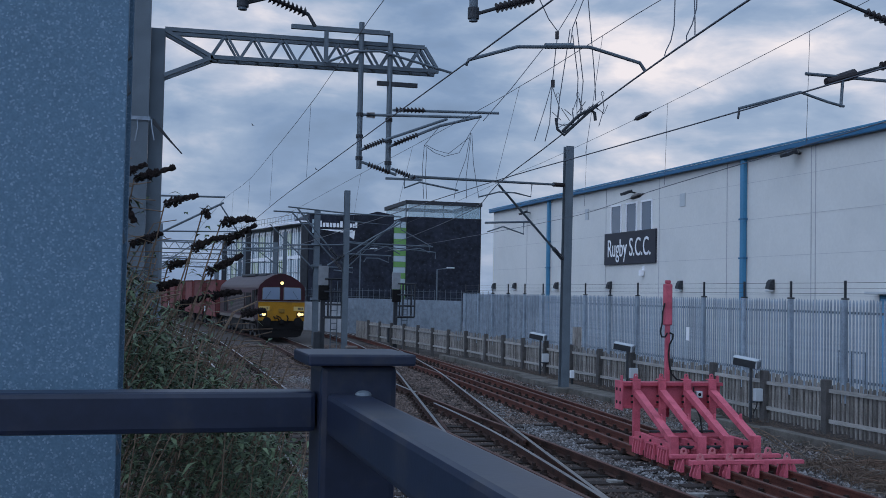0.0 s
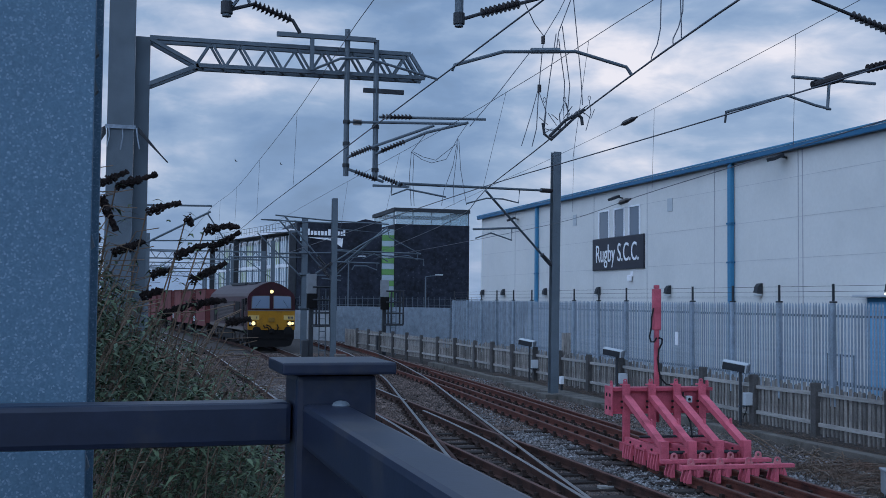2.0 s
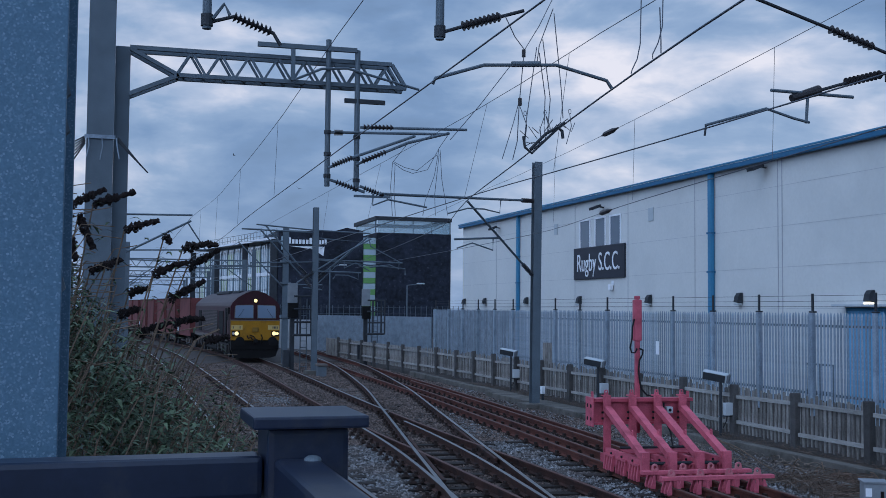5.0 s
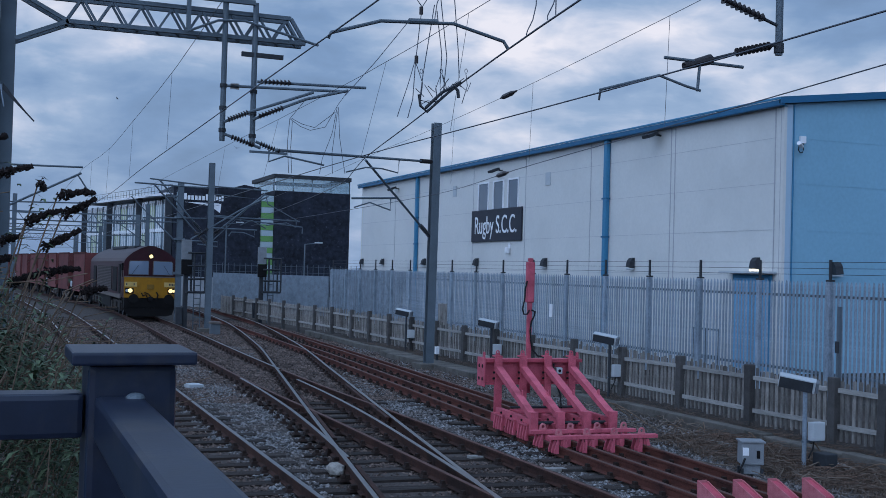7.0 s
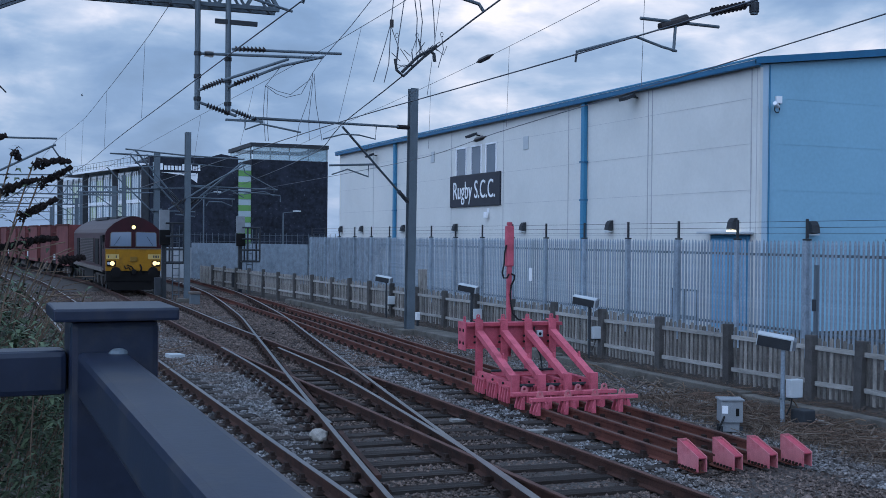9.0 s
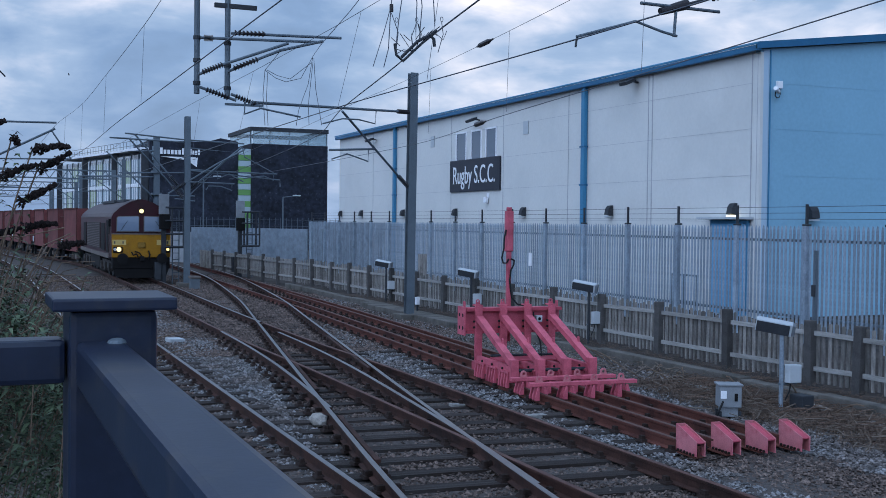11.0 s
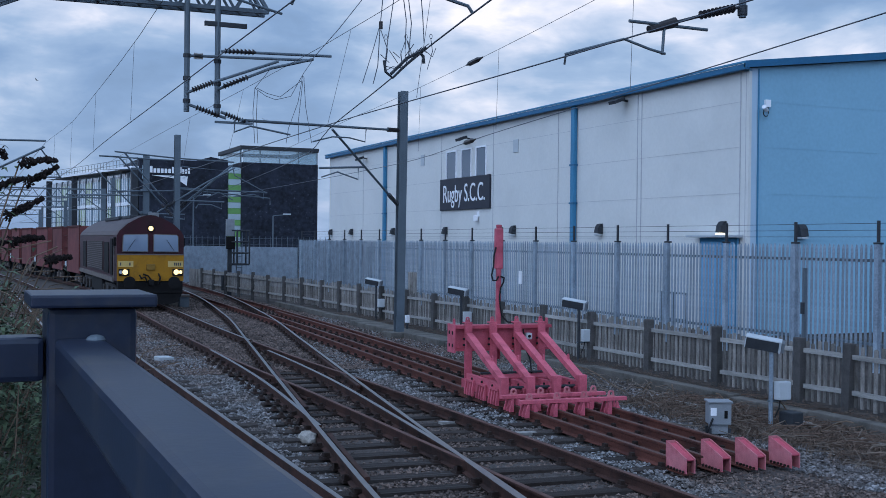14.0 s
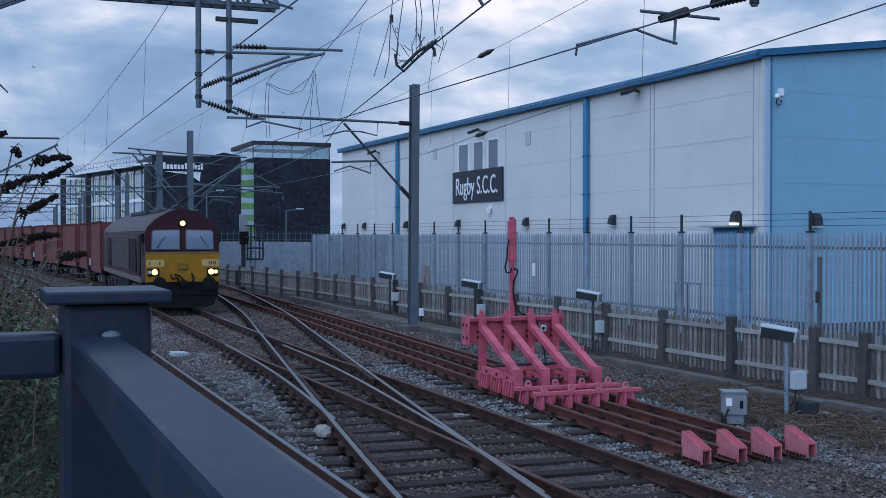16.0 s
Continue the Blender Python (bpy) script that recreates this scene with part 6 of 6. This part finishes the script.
for k in range(30):
    u = k / 29
    tube(rl, (ax + (bx - ax) * u, ay + (by - ay) * u, 10.2), (ax + (bx - ax) * u, ay + (by - ay) * u, 11.1), 0.03, 4)
for z in (10.6, 11.1):
    tube(rl, (ax, ay, z), (bx, by, z + 0.2), 0.03, 4)
part("roof_rail", rl, M_STEEL, gwing)
fence2 = bmesh.new()
for k in range(60):
    tube(fence2, (6 + k * 0.55, 104, 0), (6 + k * 0.55, 104, 3.1), 0.025, 4)
for z in (1.5, 2.3, 2.9):
    tube(fence2, (6, 104, z), (39, 104, z), 0.02, 4)
solid("mesh_fence", fence2, M_STEEL, "distant grey mesh fence in front of the offices", "fence", kind="stuff")

# ---- signals ----
def signal(x, y, z, label):
    s = thing("signal_post", label, "railway signal", pose(x, y, -0.25), group="signals")
    part("post", B(-0.10, 0.10, -0.10, 0.10, 0, z - 0.6), M_STEEL_D, s)
    part("signal_head", B(-0.24, 0.24, -0.28, -0.104, z - 1.1, z - 0.42, bevel=0.03), M_BLACK, s)
    part("back_cabinet", B(-0.25, 0.2, -0.27, -0.1, z - 0.41, z + 0.5, bevel=0.02), M_CABINET, s, "grey signal back cabinet")
    cg = part("maintenance_cage", B(0.0, 0.95, -0.5, 0.3, z - 1.96, z - 1.9), M_STEEL_D, s)
    for yy in (-0.5, 0.3):
        for xx in (0.3, 0.95):
            part("upright", tube(bmesh.new(), (xx, yy, z - 1.9), (xx, yy, z - 0.1), 0.045, 5), M_STEEL_D, cg)
        for zz in (z - 1.9, z - 1.3, z - 0.7, z - 0.1):
            part("bar", tube(bmesh.new(), (0.0, yy, zz), (0.95, yy, zz), 0.045, 5), M_STEEL_D, cg)
    ld = bmesh.new()
    for xx in (0.45, 0.75):
        tube(ld, (xx, 0.35, 0), (xx, 0.35, z - 0.2), 0.025, 5)
    for k in range(10):
        tube(ld, (0.45, 0.35, 0.3 + k * 0.3), (0.75, 0.35, 0.3 + k * 0.3), 0.018, 5)
    part("ladder", ld, M_STEEL, s)
    part("relay_box", B(-0.42, -0.12, -0.2, 0.15, 0.3, 1.1, bevel=0.02), M_STEEL_D, s)
    return s


signal(8.1, 51.5, 3.7, "dark signal with cage and ladder between the lines")
signal(13.2, 58.5, 3.6, "dark signal with cage and ladder beside the siding")
yb = thing("point_machine", "grey track box with a dusty pale lid on the ballast", "track box", pose(8.9, 48.2, -0.2))
part("case", B(-0.2, 0.2, -0.2, 0.2, 0, 0.45, bevel=0.02), M_BOXGREY, yb)
part("lid", B(-0.24, 0.24, -0.24, 0.24, 0.452, 0.56, bevel=0.03), M_SOLE, yb)


def street_lamp(x, y, z, label):
    s = thing("street_lamp", label, "street lamp", pose(x, y, -0.2), group="street lamps")
    part("pole", tube(bmesh.new(), (0, 0, 0), (0, 0, z), 0.07, 8), M_STEEL, s)
    part("arm", tube(bmesh.new(), (0, 0, z), (1.3, -0.2, z + 0.15), 0.04, 6), M_STEEL, s)
    part("lantern", B(0.9, 1.6, -0.35, -0.05, z + 0.12, z + 0.24, bevel=0.02), M_PLASTIC, s)


street_lamp(26.6, 100, 5.2, "grey street lamp beyond the boundary wall")
street_lamp(20.2, 105, 7.0, "grey street lamp beyond the boundary wall")

# ---- lamps, boxes and litter by the timber fence ----
def fence_light(x, y, z, base, label):
    f = thing("work_light", label, "floodlight", pose(x, y, base), group="work lights")
    h = z - base
    part("pole", tube(bmesh.new(), (0, 0, 0), (0, 0, h), 0.035, 8), M_PALIS if x < 12.5 else M_STEEL_D, f)
    m = Matrix.Translation((-0.10, 0.08, h + 0.06)) @ Euler((radians(10), radians(9), radians(-42)), "XYZ").to_matrix().to_4x4()

    def head_box(x0, x1, y0, y1, z0, z1, bevel=0.008):
        bm = B(x0, x1, y0, y1, z0, z1, bevel=bevel)
        bmesh.ops.transform(bm, matrix=m, verts=bm.verts)
        return bm

    hd = part("lamp_head", head_box(-0.28, 0.28, -0.06, 0.16, -0.095, 0.095), M_PLASTIC, f, "pale grey lamp casing")
    part("lamp_glass", head_box(-0.265, 0.245, -0.076, -0.062, -0.09, 0.078, 0.003), M_STEEL_D, hd, "dark lamp glass")
    part("end_cap", head_box(0.282, 0.33, -0.05, 0.15, -0.085, 0.085), M_LAMPHEAD, hd)
    part("junction_box", B(0.04, 0.28, -0.15, -0.02, h - 0.82, h - 0.53, bevel=0.015), M_PLASTIC, f)
    part("box_bracket", B(-0.04, 0.30, -0.018, -0.004 + 0.04, h - 0.86, h - 0.83), M_STEEL, f)
    part("cable", poly_tube(bmesh.new(), [(0.12, -0.08, h - 0.82), (0.1, -0.08, h - 0.95), (0.03, -0.06, h - 1.1)], 0.012), M_RUBBER, f)


fence_light(13.45, 36.5, 1.25, -0.2, "grey work light with junction box on a short fence-side pole")
fence_light(13.45, 29.3, 1.25, -0.2, "grey work light with junction box on a short fence-side pole")
fence_light(13.45, 22.6, 1.25, -0.2, "grey work light with junction box on a short fence-side pole")
fence_light(11.85, 13.94, 1.12, -0.2, "grey work light on a free-standing pole with junction box")
lc = thing("location_cabinet", "small grey electrical cabinet on legs beside the siding", "cabinet", pose(10.81, 13.92, -0.22, 0, 0, -25))
part("body", B(-0.17, 0.17, -0.15, 0.15, 0.20, 0.53, bevel=0.012), M_CABINET, lc)
part("lid", B(-0.19, 0.19, -0.17, 0.17, 0.532, 0.56, bevel=0.006), M_CABINET, lc)
part("pedestal", B(-0.13, 0.13, -0.11, 0.11, 0.05, 0.198, bevel=0.01), M_CABINET, lc)
part("keyhole_cover", B(0.06, 0.11, -0.158, -0.151, 0.30, 0.42, bevel=0.002), M_BLACK, lc)
part("label_plate", B(-0.15, -0.06, -0.156, -0.151, 0.34, 0.46), M_WHITE, lc)
for sx in (-0.15, 0.15):
    for sy in (-0.12, 0.12):
        part("leg", B(sx - 0.02, sx + 0.02, sy - 0.02, sy + 0.02, 0, 0.14), M_STEEL_D, lc)
part("cable", poly_tube(bmesh.new(), [(-0.12, -0.18, 0.3), (-0.2, -0.24, 0.15), (-0.22, -0.24, 0.02), (-0.14, -0.2, 0.0)], 0.018), M_RUBBER, lc)
solid("dark_crate", B(11.98, 12.22, 13.6, 13.9, -0.22, 0.12, bevel=0.02), M_STEEL_D, "small dark crate on the ground beside a lamp pole", "box")
st = bmesh.new()
bmesh.ops.create_icosphere(st, subdivisions=2, radius=0.13, matrix=Matrix.Translation((4.62, 15.35, -0.1)) @ Matrix.Diagonal((1.0, 1.3, 0.8, 1)))
for v in st.verts:
    v.co += Vector((noise.noise(v.co * 9), noise.noise(v.co * 7 + Vector((3, 1, 2))), 0)) * 0.07
solid("pale_stone", st, M_STONE_P, "pale stone lying on the ballast beside a rail", "stone")
slab = bmesh.new()
box(slab, -0.2, 0.2, -0.14, 0.14, 0, 0.1, bevel=0.02)
bmesh.ops.transform(slab, matrix=pose(4.55, 27.2, -0.2, 4, 3, 20), verts=slab.verts)
solid("concrete_slab", slab, M_PLASTIC, "pale concrete slab lying on the ballast", "slab")
for x, y, rz, l in ((7.9, 14.9, 12, 0.5), (7.3, 16.2, 8, 0.45), (12.5, 12.6, 70, 1.6), (12.9, 14.6, 65, 2.2), (12.2, 17.0, 80, 1.9), (13.0, 11.2, 40, 1.4), (11.6, 10.6, 20, 1.1)):
    pk = B(-l / 2, l / 2, -0.06, 0.06, 0, 0.05, bevel=0.008)
    bmesh.ops.transform(pk, matrix=pose(x, y, -0.19, 2, 3, rz), verts=pk.verts)
    solid("timber_offcut", pk, M_WOOD_RAIL, "weathered timber offcut lying by the track", "timber", group="timber offcuts")


# ---- plants ----
def blades(name, pts, length, width, material, label, category, droop=0.5, seed=1, up=0.6):
    """Many thin bent blades or leaves, each of two quads."""
    r = np.random.RandomState(seed)
    V, Fc = [], []
    for p in pts:
        a = r.uniform(0, 6.283)
        el = r.uniform(-0.3, 1.0) * up
        L = length * r.uniform(0.55, 1.3)
        W = width * r.uniform(0.7, 1.2)
        d = np.array([math.cos(a) * math.cos(el), math.sin(a) * math.cos(el), math.sin(el)])
        s = np.array([-math.sin(a), math.cos(a), 0]) * W / 2
        mid = p + d * L * 0.5
        tip = p + d * L - np.array([0, 0, droop * L])
        k = len(V)
        V += [tuple(p - s * 0.2), tuple(p + s * 0.2), tuple(mid + s), tuple(mid - s), tuple(tip)]
        Fc += [(k, k + 1, k + 2, k + 3), (k + 3, k + 2, k + 4)]
    return tagged(new(name, raw(name, V, Fc, material)), label, category, kind="stuff")


def stem_pts(p, q, bow, n=6):
    p, q = Vector(p), Vector(q)
    return [p.lerp(q, i / n) + Vector(bow) * math.sin(math.pi * i / n * 0.5) * (i / n) - Vector(bow) * (i / n) ** 2 for i in range(n + 1)]


prng = np.random.RandomState(11)
bud = thing("buddleia_bush", "tall straggly buddleia with dead brown flower heads over grey-green leaves", "shrub")
leafpts = []
# tip and lean of each flower head: x, y, z, length, rise
HEADS = [(-0.31, 6.0, 3.33, 0.21, 0.6), (-0.19, 6.05, 3.35, 0.22, 0.3), (-0.03, 6.0, 3.21, 0.19, 0.45), (0.27, 6.0, 3.12, 0.2, 0.4), (0.12, 6.0, 2.98, 0.2, 0.55),
         (0.30, 6.05, 3.03, 0.18, 0.45), (0.20, 6.0, 2.85, 0.21, 0.5), (-0.26, 6.0, 3.29, 0.21, -2.5), (-0.30, 5.95, 3.17, 0.13, -4.0), (-0.05, 6.1, 2.76, 0.14, 0.6),
         (0.05, 6.2, 2.66, 0.2, 0.5), (0.24, 6.2, 2.72, 0.18, 0.4), (-0.2, 6.2, 3.0, 0.13, 0.5), (0.42, 6.3, 2.62, 0.14, 0.3), (-0.5, 6.1, 3.2, 0.2, 0.4), (0.18, 6.1, 3.2, 0.05, -1.0),
         (-0.12, 6.05, 3.02, 0.1, 0.7), (0.0, 6.1, 2.88, 0.12, 0.5)]
for k, (x, y, z, ln, rise) in enumerate(HEADS):
    base = (x * 0.5 - 0.5 + prng.uniform(-0.1, 0.1), y + prng.uniform(-0.3, 0.5), 0.2)
    pts = stem_pts(base, (x, y, z), (-0.16, 0, 0.55), 10)
    part("stem", poly_tube(bmesh.new(), pts, 0.0042, 5), M_STEM, bud)
    d = Vector((1, -0.05, rise)).normalized()
    bend = Vector((0, 0, prng.uniform(-0.25, 0.15))) * ln
    panv, panf = [], []
    for j in range(int(ln * 2600)):
        u = prng.uniform(0, 1) ** 0.85
        lump = 0.75 + 0.35 * math.sin(u * 23 + k * 2.1) * math.sin(u * 11 + k)
        rad = (0.030 * (1 - 0.72 * u) + 0.004) * lump * math.sqrt(prng.uniform(0.02, 1.1))
        a = prng.uniform(0, 6.28)
        side = d.cross(Vector((0, 1, 0))).normalized()
        c = Vector((x, y, z)) + d * ln * u + bend * u * u + side * math.cos(a) * rad + Vector((0, 1, 0)) * math.sin(a) * rad
        q = len(panv)
        sz = prng.uniform(0.5, 1.1)
        for o in ((0.010, 0, 0.002), (-0.006, 0.008, 0), (-0.005, -0.009, -0.003), (0.001, 0, 0.012)):
            panv.append(tuple(c + Vector(o) * sz))
        panf += [(q, q + 1, q + 3), (q + 1, q + 2, q + 3), (q + 2, q, q + 3), (q, q + 2, q + 1)]
    ob = new("flower_head", raw("flower_head", panv, panf, M_PANICLE))
    ob.parent = bud
    ob["label"] = "dark dead flower head"
    for p in pts[5:]:
        for j in range(4):
            leafpts.append(np.array(p) + prng.normal(0, 0.045, 3))


def bush_points(n, seed, depth=0.45, lift=0.0):
    """Places near the surface of the thicket, which slopes down towards the track."""
    r = np.random.RandomState(seed)
    out = []
    while len(out) < n:
        x, y = r.uniform(-1.0, 1.25), 4.3 + 4.2 * r.uniform(0, 1)
        top = 2.50 - 0.72 * x - 0.06 * abs(y - 6) + 0.16 * math.sin(x * 6.3 + y * 2.7) + 0.1 * math.sin(x * 15 + y * 7)
        top += 0.24 * min(1.0, max(0.0, (-0.05 - x) / 0.3))
        if x > 0.62:
            top -= (x - 0.62) * 2.0
        z = top + lift - abs(r.normal(0, depth))
        if z > -0.2:
            out.append(np.array([x, y, z]))
    return out


ob = blades("foliage", leafpts + bush_points(17000, 3), 0.085, 0.019, M_LEAF, "", "", 0.35, 4)
ob.parent = bud
ob = blades("pale_foliage", bush_points(3500, 5, 0.5), 0.09, 0.02, M_LEAF_P, "", "", 0.35, 6)
ob.parent = bud
tw = bmesh.new()
for p in bush_points(620, 8, 0.3, 0.1):
    q = Vector(p) + Vector((prng.uniform(-0.2, 0.4), prng.uniform(-0.2, 0.2), prng.uniform(-0.05, 0.2)))
    m = Vector(p).lerp(q, 0.5) + Vector((prng.uniform(-0.04, 0.04), 0, 0.04))
    poly_tube(tw, [Vector(p) - Vector((0.12, 0, 0.4)), m, q], 0.0028, 4)
tagged(part("twig_tangle", tw, M_STEM, bud), kind="stuff")
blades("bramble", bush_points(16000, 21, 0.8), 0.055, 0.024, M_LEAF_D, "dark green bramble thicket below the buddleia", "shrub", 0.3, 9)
# leafy shoots: arching stems with paired lance-shaped leaves
SV, SF = [], []
shoot = bmesh.new()
tips = bush_points(210, 61, 0.22, 0.16)
for tip in tips:
    root = Vector(tip) + Vector((prng.uniform(-0.35, -0.05), prng.uniform(-0.15, 0.25), -prng.uniform(0.5, 0.9)))
    pts = stem_pts(root, tip, (-0.08, 0, 0.22), 9)
    poly_tube(shoot, pts, 0.0030, 4)
    turn = prng.uniform(0, 3.14)
    for i in range(2, 10):
        p, d = pts[i], (pts[i] - pts[i - 1]).normalized()
        side = d.cross(Vector((math.cos(turn + i * 1.57), math.sin(turn + i * 1.57), 0.2))).normalized()
        size = prng.uniform(0.07, 0.125) * (1.0 - 0.045 * i)
        for s_ in (-1, 1):
            out = (side * s_ + d * 0.55).normalized()
            wide = out.cross(d).normalized() * size * 0.13
            droop = Vector((0, 0, -size * prng.uniform(0.1, 0.5)))
            k = len(SV)
            SV += [tuple(p), tuple(p + out * size * 0.42 + wide + droop * 0.2), tuple(p + out * size * 0.45 + droop * 0.12), tuple(p + out * size * 0.42 - wide + droop * 0.2), tuple(p + out * size + droop)]
            SF += [(k, k + 1, k + 2), (k, k + 2, k + 3), (k + 1, k + 4, k + 2), (k + 2, k + 4, k + 3)]
ob = new("shoot_leaves", raw("shoot_leaves", SV, SF, M_LEAF_P))
ob.parent = bud
tagged(ob, kind="stuff")
tagged(part("shoot_tangle", shoot, M_STEM, bud), kind="stuff")
long_canes = bmesh.new()
for k in range(16):
    x, y = prng.uniform(-0.8, -0.1), prng.uniform(5.2, 6.8)
    poly_tube(long_canes, stem_pts((x, y, 1.2), (x + prng.uniform(0.3, 0.75), y + prng.uniform(-0.2, 0.3), prng.uniform(2.15, 2.7) - 0.3 * (x + 0.4)), (-0.12, 0, 0.3), 9), prng.uniform(0.003, 0.0055), 5)
tagged(part("cane_tangle", long_canes, M_TWIG, bud, "long pale bare canes"), kind="stuff")
cane = bmesh.new()
for k in range(9):
    x, y = prng.uniform(-0.1, 0.55), prng.uniform(5, 6.5)
    poly_tube(cane, stem_pts((x - 0.3, y, 1.0), (x + prng.uniform(-0.05, 0.35), y, prng.uniform(2.0, 2.55)), (0, 0, 0.3), 6), 0.0035, 5)
solid("dead_canes", cane, M_STRAW, "pale dead canes standing in the thicket", "stems", kind="stuff")


def weed_points(n, seed, x0, x1, y0, y1, z=-0.2):
    r = np.random.RandomState(seed)
    return [np.array([r.uniform(x0, x1), y0 + (y1 - y0) * r.uniform(0, 1) ** 1.2, z + r.uniform(0, 0.12)]) for _ in range(n)]


blades("dead_grass", weed_points(21000, 31, 11.0, 13.7, 7, 17.5), 0.34, 0.010, M_STRAW, "tangled dead grass and bramble by the fence", "grass", 0.6, 33, 0.5)
blades("dead_weeds", weed_points(6000, 32, 10.9, 13.7, 13, 34), 0.16, 0.009, M_STRAW, "dead weeds on the bank below the fence", "weeds", 0.4, 35, 0.8)
blades("trackside_weeds", weed_points(2200, 37, 12.9, 13.7, 10, 45), 0.16, 0.025, M_LEAF_D, "low dark weeds along the concrete kerb", "weeds", 0.3, 36, 1.0)
blades("bank_litter", weed_points(9000, 38, 13.05, 13.75, 9, 40, -0.06), 0.10, 0.014, M_STRAW, "dead leaves and stalks on the bank behind the kerb", "litter", 0.25, 39, 0.4)
fc = bmesh.new()
for k in range(12):
    x, y = prng.uniform(11.9, 13.3), prng.uniform(11, 20)
    poly_tube(fc, stem_pts((x, y, -0.2), (x + prng.uniform(-1.0, 0.3), y + prng.uniform(-1, 1), prng.uniform(-0.1, 0.25)), (0, 0, 0.5), 6), 0.012, 5)
solid("bramble_canes", fc, M_STEM, "arching dark bramble canes on the bank", "stems", kind="stuff")
br = bmesh.new()
for k in range(330):
    x, y = prng.uniform(10.7, 13.6), 8 + 14 * prng.uniform(0, 1) ** 1.5
    a, l = prng.uniform(0, 3.14), prng.uniform(0.15, 0.9)
    z = -0.17 + prng.uniform(0, 0.12)
    poly_tube(br, [(x, y, z), (x + math.cos(a) * l * 0.5, y + math.sin(a) * l * 0.5, z + prng.uniform(0, 0.1)), (x + math.cos(a + 0.3) * l, y + math.sin(a + 0.3) * l, z + prng.uniform(-0.02, 0.08))], prng.uniform(0.004, 0.012), 5)
solid("fallen_branches", br, M_TWIG, "scattered pale fallen branches on the bank", "branches", kind="stuff")
tg = bmesh.new()
for k in range(900):
    x, y = prng.uniform(11.0, 13.5), prng.uniform(9.0, 17.5)
    a, l, z = prng.uniform(-0.9, 0.9) - 0.6, prng.uniform(0.3, 1.1), -0.2 + prng.uniform(0, 0.05)
    e = (x + math.cos(a) * l, y + math.sin(a) * l, z + prng.uniform(0.0, 0.18))
    if e[0] > 13.7:
        continue
    poly_tube(tg, stem_pts((x, y, z), e, (0, 0, prng.uniform(0.05, 0.22)), 4), prng.uniform(0.003, 0.007), 4)
solid("dead_brushwood", tg, M_TWIG_D, "tangled brown dead brushwood on the bank below the fence", "brushwood", kind="stuff")
# low far scrub beyond the wall
blades("far_scrub", weed_points(2500, 41, 36, 44, 95, 112, 2.0), 0.9, 0.5, M_LEAF_D, "dark scrub beyond the boundary", "shrub", 0.2, 43, 1.2)


# ---- birds ----
def gull(rows, label):
    g = thing("gull", label, "bird", group="gulls")
    bd = bmesh.new()
    bmesh.ops.create_uvsphere(bd, u_segments=10, v_segments=6, radius=0.1, matrix=Matrix.Diagonal((0.7, 2.2, 0.7, 1)))
    part("body", bd, M_BOXGREY, g)
    for s in (-1, 1):
        wg = bmesh.new()
        prism(wg, [(0.05 * s, 0.12), (0.35 * s, 0.16), (0.72 * s, -0.05), (0.35 * s, -0.02), (0.05 * s, -0.1)], "z", -0.01, 0.01)
        bmesh.ops.rotate(wg, verts=wg.verts, cent=(0, 0, 0), matrix=Matrix.Rotation(-0.35 * s, 3, "Y"))
        part("wing", wg, M_BOXGREY, g)
    return g, rows


# ---- what moves ----
def train_y(t):
    return spline(TRAIN, t)


TRAIN = [(0, 62.04), (1, 61.64), (2, 61.19), (3, 60.67), (4, 60.06), (5, 59.33), (6, 58.47), (7, 57.46), (8, 56.28), (9, 54.9), (10, 53.33), (11, 51.56), (12, 49.6), (13, 47.44), (14, 45.12), (15, 42.67), (16, 40.13)]
TRAIN_LINE = [(-40, 6.3), (30, 6.6), (38, 6.8), (44, 6.95), (52, 7.12), (60, 7.2), (66, 7.25), (72, 7.0), (79, 6.45), (86, 5.85), (95, 5.15), (120, 3.3), (200, -2.0), (400, -14.0)]


BOGIES = {"diesel_locomotive": (4.0, 14.0), "box_wagon": (2.3, 10.3)}
GULLS = [gull([(0, pose(20.2, 220.0, 35.4, 0, 15, 60)), (1.5, pose(18.0, 215.0, 31.1, 0, 15, 80)), (3, pose(24.1, 210.0, 26.3, 0, 15, -20)), (16, pose(47.3, 180.0, 23.1, 0, 15, -60))], "grey gull gliding far off under the clouds"),
         gull([(0, pose(34.6, 230.0, 28.3, 0, 15, 60)), (7, pose(20.6, 220.0, 34.4, 0, 15, 70)), (8.5, pose(19.2, 215.0, 28.6, 0, 15, 85)), (16, pose(10.7, 230.0, 35.5, 0, 15, 40))], "grey gull gliding far off under the clouds")]


def motions():
    for g, rows in GULLS:
        walk(g, rows)
    times = [0.5 * k for k in range(33)]
    for ob, back in [(LOCO, 0.15)] + WAGONS:
        rows = []
        for t in times:
            y = train_y(t) + back
            a, b = y + BOGIES[ob.name.split(".")[0]][0], y + BOGIES[ob.name.split(".")[0]][1]
            xa, xb = spline(TRAIN_LINE, a), spline(TRAIN_LINE, b)
            k = (xb - xa) / (b - a)
            rows.append((t, pose(xa - k * (a - y), y, 0, 0, 0, -math.degrees(math.atan(k)))))
        walk(ob, rows)
    for ob, y, r in WHEELSETS:
        walk(ob, [(t, pose(0, y, r, -math.degrees((train_y(0) - train_y(t)) / r) * -1)) for t in times])


motions()
